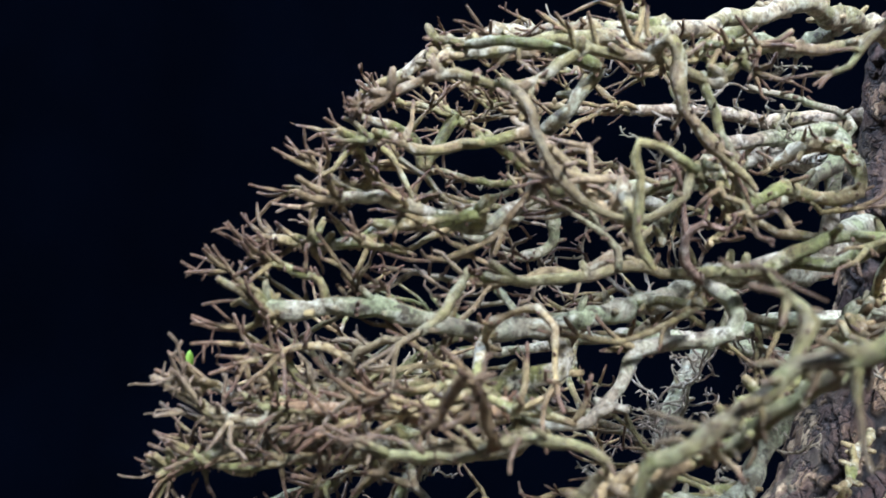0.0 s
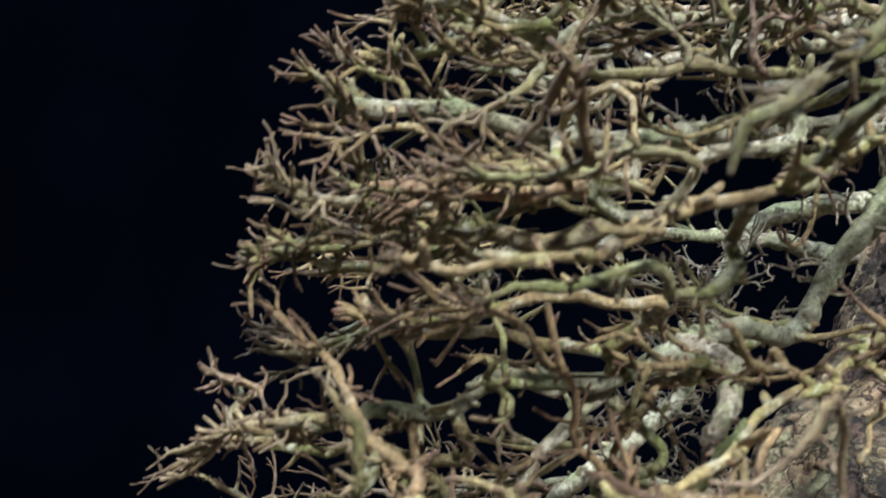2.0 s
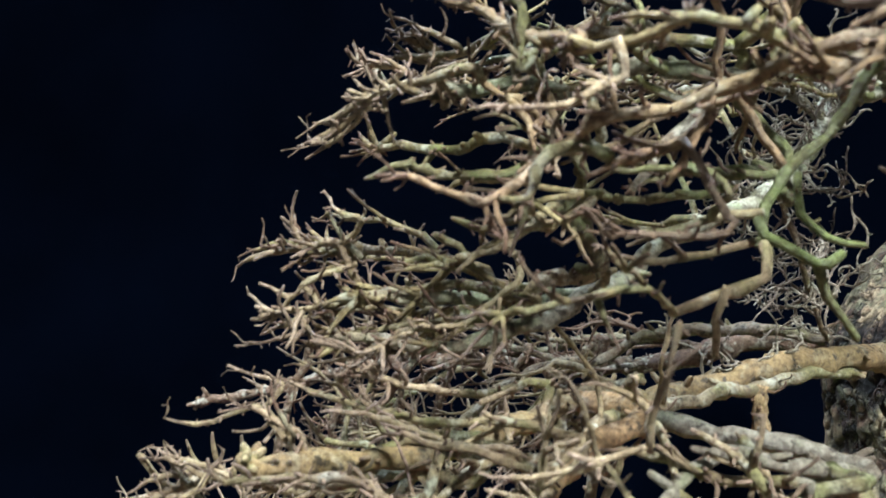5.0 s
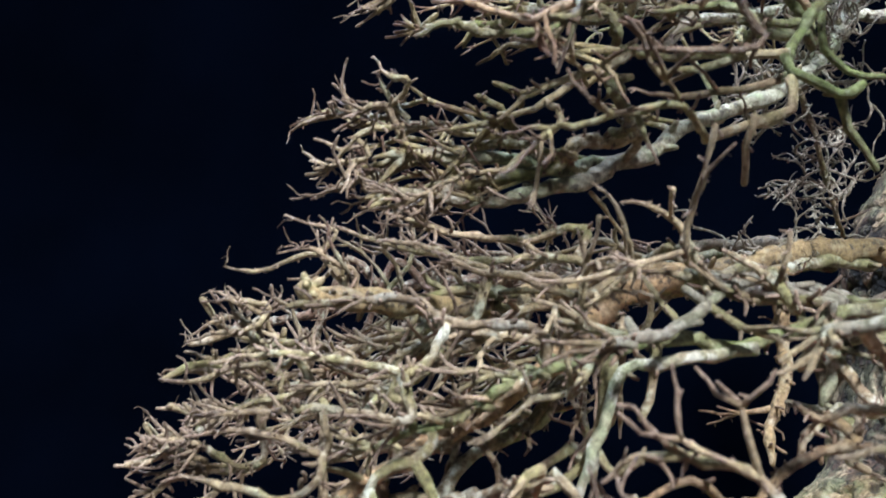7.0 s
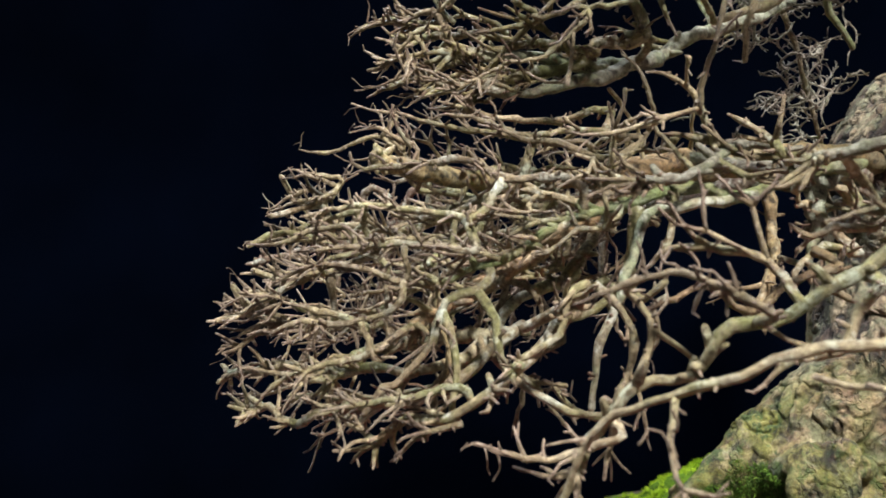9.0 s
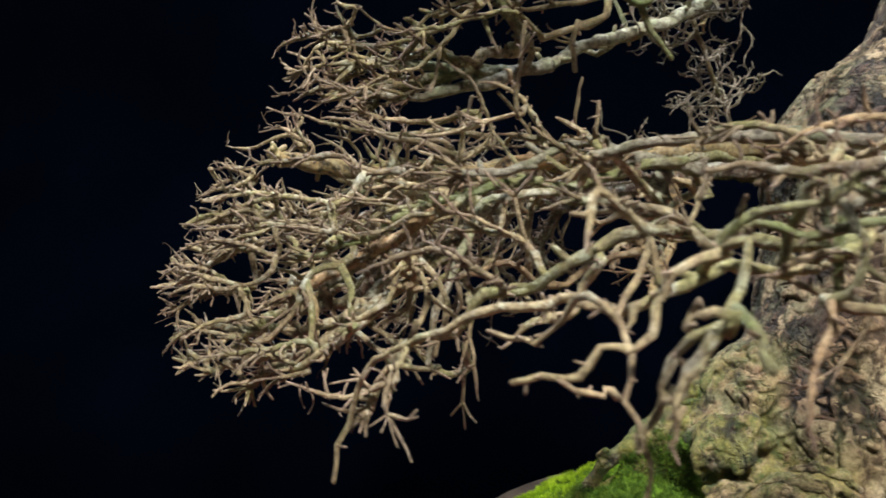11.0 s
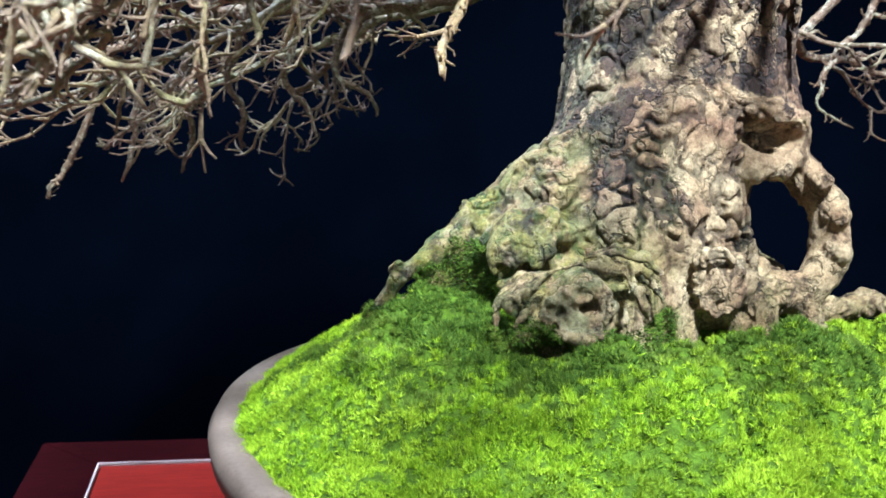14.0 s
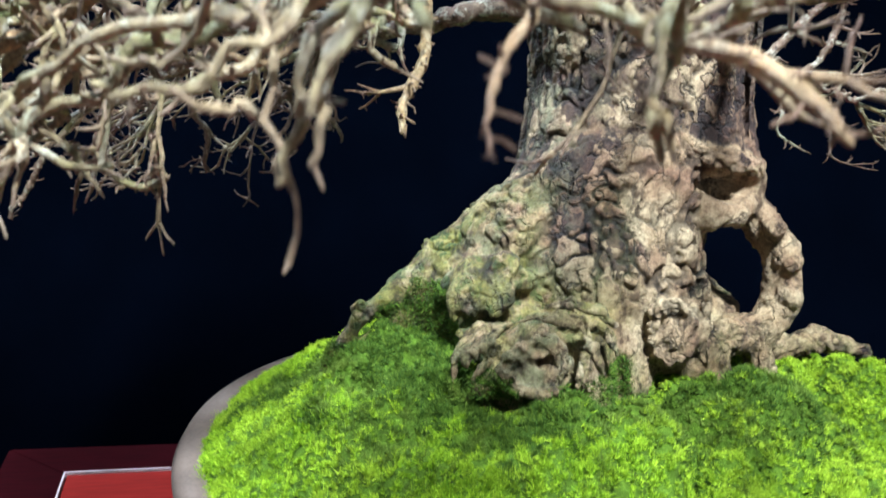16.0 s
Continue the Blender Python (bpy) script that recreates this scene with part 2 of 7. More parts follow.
red_panel = lacquer("red_lacquered_wood", (0.15, 0.009, 0.007), (0.24, 0.016, 0.011), 0.38)
red_frame = lacquer("dark_red_lacquered_wood", (0.010, 0.0005, 0.0012), (0.020, 0.0009, 0.0022), 0.9)
red_frame.node_tree.nodes["Principled BSDF"].inputs["Specular IOR Level"].default_value = 0.04
red_frame.node_tree.nodes["Principled BSDF"].inputs["Coat Weight"].default_value = 0.0


def plain(name, low, high, scale, rough, relief=0.2):
    m, t, b = material(name, rough)
    t.links.new(ramp(t, noise_of(t, scale, 5, 0.6), ((0.3, low), (0.7, high))), b.inputs["Base Color"])
    bump(t, b, noise_of(t, scale * 12, 3), relief, 0.001)
    return m


inlay_pale = plain("pale_inlay", (0.55, 0.42, 0.42), (0.75, 0.62, 0.62), 40, 0.4)
cloth_dark = plain("dark_navy_cloth", (0.0003, 0.0006, 0.0015), (0.0005, 0.0010, 0.0026), 3, 1.0)
cloth_dark.node_tree.nodes["Principled BSDF"].inputs["Specular IOR Level"].default_value = 0.0
wall_grey = plain("grey_wall_paint", (0.10, 0.10, 0.10), (0.13, 0.13, 0.13), 4, 0.9)
floor_dark = plain("dark_carpet", (0.05, 0.045, 0.045), (0.08, 0.07, 0.07), 30, 0.95)
leaf_green = plain("young_leaf", (0.16, 0.34, 0.03), (0.28, 0.48, 0.06), 90, 0.5)
white_metal = plain("white_metal", (0.7, 0.7, 0.7), (0.8, 0.8, 0.8), 20, 0.5)


# ---------------------------------------------------------------- mesh helpers
def mesh_from(name, verts, faces, mat, smooth=True):
    me = bpy.data.meshes.new(name)
    me.from_pydata([tuple(v) for v in verts], [], [tuple(f) for f in faces])
    me.materials.append(mat)
    if smooth:
        me.polygons.foreach_set("use_smooth", [True] * len(me.polygons))
    me.update()
    return me


def tri_mesh(name, co, tris, mat, smooth=False):
    """A mesh straight from arrays: co (n, 3), faces (m, 3 or 4)."""
    me = bpy.data.meshes.new(name)
    k = tris.shape[1]
    me.vertices.add(len(co))
    me.vertices.foreach_set("co", co.astype(np.float32).ravel())
    me.loops.add(len(tris) * k)
    me.loops.foreach_set("vertex_index", tris.astype(np.int32).ravel())
    me.polygons.add(len(tris))
    me.polygons.foreach_set("loop_start", np.arange(0, len(tris) * k, k, dtype=np.int32))
    me.polygons.foreach_set("loop_total", np.full(len(tris), k, dtype=np.int32))
    me.polygons.foreach_set("use_smooth", np.full(len(tris), smooth))
    me.materials.append(mat)
    me.update(calc_edges=True)
    return me


def put_attribute(me, name, values):
    a = me.attributes.new(name, "FLOAT", "POINT")
    a.data.foreach_set("value", np.asarray(values, dtype=np.float32))


def part(name, me, parent, label=""):
    ob = new(name, me)
    ob.parent = parent
    if label:
        tagged(ob, label)
    return ob


def box_bm(x0, x1, y0, y1, z0, z1, bevel=0.0):
    bm = bmesh.new()
    bmesh.ops.create_cube(bm, size=1, matrix=Matrix.Translation(((x0 + x1) / 2, (y0 + y1) / 2, (z0 + z1) / 2)) @ Matrix.Diagonal((x1 - x0, y1 - y0, z1 - z0, 1)))
    if bevel:
        bmesh.ops.bevel(bm, geom=bm.edges[:], offset=bevel, segments=2, affect="EDGES")
    return bm


def bm_mesh(name, bm, mat, smooth=False):
    me = bpy.data.meshes.new(name)
    bm.to_mesh(me)
    bm.free()
    me.materials.append(mat)
    if smooth:
        me.polygons.foreach_set("use_smooth", [True] * len(me.polygons))
    return me


# ---------------------------------------------------------------- setting
FLOOR, CEIL, BACK = -0.35, 3.95, 1.75
tagged(new("floor", bm_mesh("floor", box_bm(-2.6, 3.2, -3.2, BACK + 0.3, FLOOR - 0.1, FLOOR), floor_dark)), "dark carpeted floor of the hall", "floor", kind="structure")
tagged(new("ceiling", bm_mesh("ceiling", box_bm(-2.6, 3.2, -3.2, BACK + 0.3, CEIL, CEIL + 0.1), wall_grey)), "dark grey ceiling over the display", "ceiling", kind="structure")
tagged(new("wall_west", bm_mesh("wall_west", box_bm(-2.7, -2.6, -3.2, BACK + 0.3, FLOOR, CEIL), wall_grey)), "plain grey wall of the hall", "wall", kind="structure")
tagged(new("wall_east", bm_mesh("wall_east", box_bm(3.2, 3.3, -3.2, BACK + 0.3, FLOOR, CEIL), wall_grey)), "plain grey wall of the hall", "wall", kind="structure")
tagged(new("wall_south", bm_mesh("wall_south", box_bm(-2.6, 3.2, -3.3, -3.2, FLOOR, CEIL), wall_grey)), "plain grey wall behind the viewer", "wall", kind="structure")
tagged(new("wall_north", bm_mesh("wall_north", box_bm(-2.6, 3.2, BACK + 0.2, BACK + 0.3, FLOOR, CEIL), wall_grey)), "plain grey wall behind the cloth", "wall", kind="structure")


def backdrop_cloth():
    n, rows = 160, 40
    xs = np.linspace(-2.55, 3.15, n)
    verts, faces = [], []
    for k, z in enumerate(np.linspace(FLOOR + 0.02, CEIL - 0.01, rows)):
        for x in xs:
            y = BACK + 0.018 * math.sin(x * 5.1 + 0.6 * math.sin(x * 1.7)) + 0.012 * noise.noise((x * 2, 0, z * 0.5))
            y -= 0.34 * max(0.0, min(1.0, (1.05 - z) / 0.65)) ** 1.2
            verts.append((x, y, z))
    for k in range(rows - 1):
        for i in range(n - 1):
            a = k * n + i
            faces.append((a, a + 1, a + 1 + n, a + n))
    ob = new("backdrop", mesh_from("backdrop", verts, faces, cloth_dark))
    mod = ob.modifiers.new("thickness", "SOLIDIFY")
    mod.thickness = 0.004
    tagged(ob, "dark navy cloth backdrop hanging in soft folds", "backdrop", kind="structure")


backdrop_cloth()


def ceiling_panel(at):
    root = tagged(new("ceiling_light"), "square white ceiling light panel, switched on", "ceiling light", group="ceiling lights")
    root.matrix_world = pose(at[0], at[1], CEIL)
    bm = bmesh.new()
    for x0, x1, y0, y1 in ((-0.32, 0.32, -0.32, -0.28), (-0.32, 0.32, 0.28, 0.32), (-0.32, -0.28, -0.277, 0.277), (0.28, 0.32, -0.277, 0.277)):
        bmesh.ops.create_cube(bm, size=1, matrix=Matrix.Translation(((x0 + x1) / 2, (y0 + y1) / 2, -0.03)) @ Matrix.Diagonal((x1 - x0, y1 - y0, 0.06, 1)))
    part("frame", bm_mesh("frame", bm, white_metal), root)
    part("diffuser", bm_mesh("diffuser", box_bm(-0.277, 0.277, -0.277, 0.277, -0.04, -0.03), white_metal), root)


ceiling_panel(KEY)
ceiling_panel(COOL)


# ---------------------------------------------------------------- display table
def display_table():
    top = 0.40
    root = tagged(new("display_table"), "red lacquered wooden table with dark mitred frame and pale inlay", "table")
    root.matrix_world = pose(-0.396, 0.938, top, 0, 0, 17.3)
    w, d, fw = 1.30, 1.15, 0.085
    part("panel", bm_mesh("panel", box_bm(0.004, w - 0.004, -d + 0.004, -0.004, -0.03, -0.001), red_panel), root, "glossy red panel")

    def board(ax, ay, bx, by, cx, cy, dx, dy):
        vs = [(ax, ay, -0.045), (bx, by, -0.045), (cx, cy, -0.045), (dx, dy, -0.045)]
        vs += [(x, y, 0.0) for x, y, _ in vs]
        fs = [(3, 2, 1, 0), (4, 5, 6, 7), (0, 1, 5, 4), (1, 2, 6, 5), (2, 3, 7, 6), (3, 0, 4, 7)]
        me = mesh_from("frame_board", vs, fs, red_frame, False)
        bm = bmesh.new()
        bm.from_mesh(me)
        bmesh.ops.recalc_face_normals(bm, faces=bm.faces)
        bmesh.ops.bevel(bm, geom=bm.edges[:], offset=0.0012, segments=1, affect="EDGES")
        bm.to_mesh(me)
        bm.free()
        part("frame_board", me, root, "dark red frame board")

    g = 0.0006
    board(-fw + g, fw, w + fw - g, fw, w - g, 0, g, 0)
    board(-fw, fw - g, 0, -g, 0, -d + g, -fw, -d - fw + g)
    board(w, -g, w + fw, fw - g, w + fw, -d - fw + g, w, -d + g)
    board(g, -d, w - g, -d, w + fw - g, -d - fw, -fw + g, -d - fw)
    s = 0.0011
    for x0, x1, y0, y1 in ((-s, w + s, -s, s), (-s, w + s, -d - s, -d + s), (-s, s, -d + s + 0.0003, -s - 0.0003), (w - s, w + s, -d + s + 0.0003, -s - 0.0003)):
        part("inlay_strip", bm_mesh("inlay_strip", box_bm(x0, x1, y0, y1, -0.006, 0.0022, 0.0005), inlay_pale), root, "thin pale inlay strip")
    for x, y in ((-0.05, 0.05), (w + 0.05, 0.05), (-0.05, -d - 0.05), (w + 0.05, -d - 0.05)):
        part("leg", bm_mesh("leg", box_bm(x - 0.032, x + 0.032, y - 0.032, y + 0.032, FLOOR - top, -0.046, 0.004), red_frame), root)


display_table()


# ---------------------------------------------------------------- pot
POT = (0.255, 0.665)
RIM_Z, RIM_R = 0.622, 0.388


def lathe(name, profile, mat, n=128):
    verts, faces = [], []
    for r, z in profile:
        for i in range(n):
            a = 2 * math.pi * i / n
            w = 1 + 0.003 * math.sin(3 * a + 0.6)
            verts.append((r * w * math.cos(a), r * w * math.sin(a), z + 0.0012 * math.sin(2 * a)))
    for k in range(len(profile) - 1):
        for i in range(n):
            j = (i + 1) % n
            faces.append((k * n + i, k * n + j, (k + 1) * n + j, (k + 1) * n + i))
    faces.append(tuple(range(n - 1, -1, -1)))
    return mesh_from(name, verts, faces, mat)


def bonsai_pot():
    root = tagged(new("bonsai_pot"), "round unglazed grey-brown clay bonsai pot on the red table", "pot")
    root.matrix_world = pose(*POT, 0.40)
    h = RIM_Z - 0.40
    body = [(0.27, 0.022), (0.285, 0.025), (0.31, 0.06), (0.335, 0.11), (0.348, 0.15), (0.352, h - 0.034),
            (0.372, h - 0.032), (RIM_R - 0.002, h - 0.026), (RIM_R, h - 0.012), (RIM_R - 0.005, h - 0.002), (RIM_R - 0.013, h),
            (RIM_R - 0.026, h - 0.001), (RIM_R - 0.032, h - 0.006), (RIM_R - 0.036, h - 0.03), (0.33, h - 0.06)]
    part("body", lathe("body", body, clay), root)
    for k in range(3):
        a = 0.5 + k * 2 * math.pi / 3
        me = bm_mesh("foot", box_bm(-0.04, 0.04, -0.022, 0.022, 0.0, 0.024, 0.006), clay)
        part("foot", me, root).matrix_local = pose(0.245 * math.cos(a), 0.245 * math.sin(a), 0, 0, 0, math.degrees(a) + 90)


bonsai_pot()


# ---------------------------------------------------------------- moss
def moss_height(x, y):
    """Height of the moss mound over the table's world, lumpy, falling to the rim."""
    r = math.hypot(x - POT[0], y - POT[1]) / (RIM_R - 0.02)
    z = RIM_Z - 0.008 + 0.112 * max(0.0, 1 - r ** 2.7)
    lump = 0.070 * abs(noise.noise((x * 6.5, y * 6.5, 3.1))) ** 0.6 + 0.044 * abs(noise.noise((x * 14, y * 14, 7.7))) ** 0.6 - 0.051
    lump += 0.032 * abs(noise.noise((x * 30, y * 30, 5.3))) ** 0.7 + 0.011 * abs(noise.noise((x * 66, y * 66, 1.3))) ** 0.7 - 0.006
    lump *= 1 - 0.8 * math.exp(-((x - 0.165) ** 2 + (y - 0.46) ** 2) / 0.006)
    ridge = 0.009 * math.exp(-((x - 0.22) ** 2 / 0.03 + (y - 0.425) ** 2 / 0.003)) - 0.040 * math.exp(-((x - 0.258) ** 2 / 0.0012 + (y - 0.54) ** 2 / 0.002))
    side = 0.030 * math.exp(-((x - 0.49) ** 2 / 0.006 + (y - 0.68) ** 2 / 0.006))
    climb = 0.008 * math.exp(-((x - 0.09) ** 2 / 0.005 + (y - 0.615) ** 2 / 0.004))
    climb += 0.013 * math.exp(-((x - 0.175) ** 2 / 0.004 + (y - 0.478) ** 2 / 0.0009))
    climb -= 0.004 * math.exp(-((x - 0.085) ** 2 / 0.002 + (y - 0.58) ** 2 / 0.003))
    return z + lump * min(1.0, 2.2 * (1.06 - min(r, 1.06))) + ridge + side + climb


def moss_bed():
    n = 150
    R = RIM_R - 0.019
    verts, faces, index = [], [], {}
    for i in range(n + 1):
        for j in range(n + 1):
            u, v = 2 * i / n - 1, 2 * j / n - 1
            x, y = u * math.sqrt(1 - v * v / 2) * R, v * math.sqrt(1 - u * u / 2) * R
            wx, wy = x + POT[0], y + POT[1]
            verts.append((x, y, moss_height(wx, wy)))
    for i in range(n):
        for j in range(n):
            a = i * (n + 1) + j
            faces.append((a, a + n + 1, a + n + 2, a + 1))
    root = tagged(new("moss_bed", mesh_from("moss_bed", verts, faces, mossy_soil)), "mounded bright green moss in the pot round the roots", "moss", kind="stuff")
    root.matrix_world = pose(*POT, 0)
    rng = np.random.default_rng(5)
    tufts, each = 36000, 32
    rad = R * 1.012 * np.sqrt(rng.random(tufts))
    ang = rng.random(tufts) * 2 * np.pi
    px, py = rad * np.cos(ang), rad * np.sin(ang)
    keep = (py < 0.10) | (rng.random(tufts) < 0.35)
    px, py = px[keep], py[keep]
    # height on a fine lattice, read bilinearly
    m = 240
    grid = np.array([[moss_height(POT[0] + (2 * i / m - 1) * 0.4, POT[1] + (2 * j / m - 1) * 0.4) for j in range(m + 1)] for i in range(m + 1)])
    clump = np.array([[noise.noise((i * 0.11, j * 0.11, 2.0)) for j in range(m + 1)] for i in range(m + 1)])
    lean_x = np.array([[noise.noise((i * 0.16, j * 0.16, 12.0)) for j in range(m + 1)] for i in range(m + 1)])
    lean_y = np.array([[noise.noise((i * 0.16, j * 0.16, 22.0)) for j in range(m + 1)] for i in range(m + 1)])
    gi, gj = (px / 0.4 + 1) * m / 2, (py / 0.4 + 1) * m / 2
    i0, j0 = gi.astype(int).clip(0, m - 1), gj.astype(int).clip(0, m - 1)
    fi, fj = gi - i0, gj - j0

    def read(g):
        return (g[i0, j0] * (1 - fi) + g[i0 + 1, j0] * fi) * (1 - fj) + (g[i0, j0 + 1] * (1 - fi) + g[i0 + 1, j0 + 1] * fi) * fj

    pz, cl, lx, ly = read(grid), read(clump), read(lean_x), read(lean_y)
    k = len(px) * each
    # a second kind of moss along the trunk's foot, its darker green painting in the shade there
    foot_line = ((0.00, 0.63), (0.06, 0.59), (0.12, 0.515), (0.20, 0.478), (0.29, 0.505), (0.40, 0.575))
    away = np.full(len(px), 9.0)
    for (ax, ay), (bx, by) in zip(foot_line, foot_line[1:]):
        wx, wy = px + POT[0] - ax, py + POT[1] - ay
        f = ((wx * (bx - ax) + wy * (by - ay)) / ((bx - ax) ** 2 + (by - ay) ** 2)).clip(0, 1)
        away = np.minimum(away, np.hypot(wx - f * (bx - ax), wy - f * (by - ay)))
    # wider on the west, where shade under the fin-like root is painted in
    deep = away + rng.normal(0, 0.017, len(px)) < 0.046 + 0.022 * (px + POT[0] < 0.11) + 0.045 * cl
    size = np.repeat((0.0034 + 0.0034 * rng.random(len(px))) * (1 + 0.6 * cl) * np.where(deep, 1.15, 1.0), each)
    lean = np.repeat(np.stack([lx * 0.5, ly * 0.5 - 0.08, np.full(len(px), 0.75)], 1), each, 0)
    foot = np.repeat(np.stack([px, py, pz], 1), each, 0)
    tip = rng.normal(0, 0.55, (k, 3)) + lean
    tip[:, 2] = np.abs(tip[:, 2]) + 0.05
    tip /= np.linalg.norm(tip, axis=1, keepdims=True)
    length = size * (0.65 + 0.5 * rng.random(k))
    base = foot + tip * 0.0006 + rng.normal(0, 0.0011, (k, 3)) * (1, 1, 0.4) - (0, 0, 0.0012)
    turn = rng.normal(0, 1, (k, 3))
    side = np.cross(tip, turn)
    side *= ((0.00030 + 0.00026 * rng.random(k)) / np.linalg.norm(side, axis=1))[:, None]
    end = base + tip * length[:, None]
    co = np.stack([base - side, base + side, end], 1).reshape(-1, 3)
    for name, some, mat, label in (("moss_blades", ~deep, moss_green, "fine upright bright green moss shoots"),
                                   ("shaded_root_moss", deep, moss_shaded, "longer deep green feathery moss at the foot of the trunk, coloured dark for shade")):
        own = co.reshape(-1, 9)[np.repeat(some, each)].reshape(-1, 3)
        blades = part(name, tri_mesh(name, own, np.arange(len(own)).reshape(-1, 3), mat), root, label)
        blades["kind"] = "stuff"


moss_bed()


# ---------------------------------------------------------------- trunk
def surface_nets(f, origin, h):
    """The surface f = 0 of a field on a lattice, as vertices and quads."""
    s = f < 0
    nx, ny, nz = f.shape
    corner = [(i, j, k) for i in (0, 1) for j in (0, 1) for k in (0, 1)]
    count = sum(s[i:nx - 1 + i, j:ny - 1 + j, k:nz - 1 + k].astype(np.int8) for i, j, k in corner)
    active = (count > 0) & (count < 8)
    idx = np.full(active.shape, -1, np.int32)
    cells = np.argwhere(active)
    idx[active] = np.arange(len(cells))
    val = {c: f[cells[:, 0] + c[0], cells[:, 1] + c[1], cells[:, 2] + c[2]] for c in corner}
    acc, n = np.zeros((len(cells), 3)), np.zeros(len(cells))
    for a in corner:
        for axis in range(3):
            if a[axis]:
                continue
            b = tuple(1 if q == axis else a[q] for q in range(3))
            va, vb = val[a], val[b]
            cross = (va < 0) != (vb < 0)
            t = np.where(cross, va / np.where(cross, va - vb, 1), 0)
            p = np.tile(np.array(a, float), (len(cells), 1))
            p[:, axis] = t
            acc += p * cross[:, None]
            n += cross
    verts = (cells + acc / n[:, None]) * h + origin
    quads = []
    for axis in range(3):
        u, v = (axis + 1) % 3, (axis + 2) % 3
        sl0, sl1 = [slice(None)] * 3, [slice(None)] * 3
        sl0[axis], sl1[axis] = slice(0, -1), slice(1, None)
        a, b = s[tuple(sl0)], s[tuple(sl1)]
        e = np.argwhere(a != b)
        e = e[(e[:, u] > 0) & (e[:, v] > 0) & (e[:, u] < f.shape[u] - 1) & (e[:, v] < f.shape[v] - 1)]
        out = a[e[:, 0], e[:, 1], e[:, 2]]
        du, dv = np.eye(3, dtype=int)[u], np.eye(3, dtype=int)[v]
        q = np.stack([idx[tuple((e - d).T)] for d in (du + dv, dv, 0 * du, du)], 1)
        q = np.where(out[:, None], q, q[:, ::-1])
        quads.append(q)
    return verts, np.concatenate(quads)


class Field:
    """A field of distance to a blended solid, on a lattice."""

    def __init__(self, low, high, h):
        self.low, self.h = np.array(low), h
        self.n = np.ceil((np.array(high) - low) / h).astype(int) + 1
        self.f = np.full(self.n, 0.2, np.float32)

    def window(self, low, high):
        a = np.floor((np.array(low) - self.low) / self.h).astype(int).clip(0, self.n - 1)
        b = (np.ceil((np.array(high) - self.low) / self.h).astype(int) + 1).clip(1, self.n)
        sl = tuple(slice(i, j) for i, j in zip(a, b))
        g = np.meshgrid(*[self.low[k] + self.h * np.arange(a[k], b[k]) for k in range(3)], indexing="ij")
        return sl, np.stack(g, -1).astype(np.float32)

    def limb(self, points, k=0.016):
        """A chain of tapered capsules: points of (x, y, z, radius)."""
        for a, b in zip(points, points[1:]):
            a, b = np.array(a, np.float32), np.array(b, np.float32)
            pad = max(a[3], b[3]) + 3 * k
            sl, p = self.window(np.minimum(a[:3], b[:3]) - pad, np.maximum(a[:3], b[:3]) + pad)
            ab = b[:3] - a[:3]
            t = (((p - a[:3]) @ ab) / (ab @ ab + 1e-9)).clip(0, 1)
            d = np.linalg.norm(p - a[:3] - t[..., None] * ab, axis=-1) - (a[3] + (b[3] - a[3]) * t)
            f = self.f[sl]
            hh = (0.5 + 0.5 * (d - f) / k).clip(0, 1)
            self.f[sl] = d + (f - d) * hh - k * hh * (1 - hh)

    def ball(self, x, y, z, r, k=0.016):
        self.limb([(x, y, z, r), (x, y, z + 0.0005, r)], k)

    def carve(self, x, y, z, rx, ry, rz, k=0.008):
        pad = max(rx, ry, rz) + 3 * k
        c, r = np.array((x, y, z)), np.array((rx, ry, rz))
        sl, p = self.window(c - pad, c + pad)
        q = np.linalg.norm((p - c) / r, axis=-1)
        d = -(q - 1) * min(r)
        f = self.f[sl]
        hh = (0.5 - 0.5 * (d - f) / k).clip(0, 1)
        self.f[sl] = d + (f - d) * hh + k * hh * (1 - hh)


tree = tagged(new("bonsai_tree"), "old leafless bonsai with cracked bark, flared roots and dense twigs", "bonsai tree")
tree.matrix_world = pose(0.28, 0.71, 0.66)
BASE = Vector((0.28, 0.71, 0.66))


# where the bark has flaked off the paler wood: place and reach
FLAKED = ((0.302, 0.61, 0.86, 0.075), (0.285, 0.605, 0.885, 0.05), (0.187, 0.478, 0.752, 0.085), (0.297, 0.56, 0.775, 0.04), (0.40, 0.635, 0.80, 0.09),
          (0.215, 0.66, 1.00, 0.05), (0.30, 0.63, 0.965, 0.035), (0.145, 0.60, 0.822, 0.035), (0.25, 0.60, 0.80, 0.035), (0.138, 0.495, 0.757, 0.035), (0.222, 0.495, 0.765, 0.03), (0.303, 0.588, 0.812, 0.055))


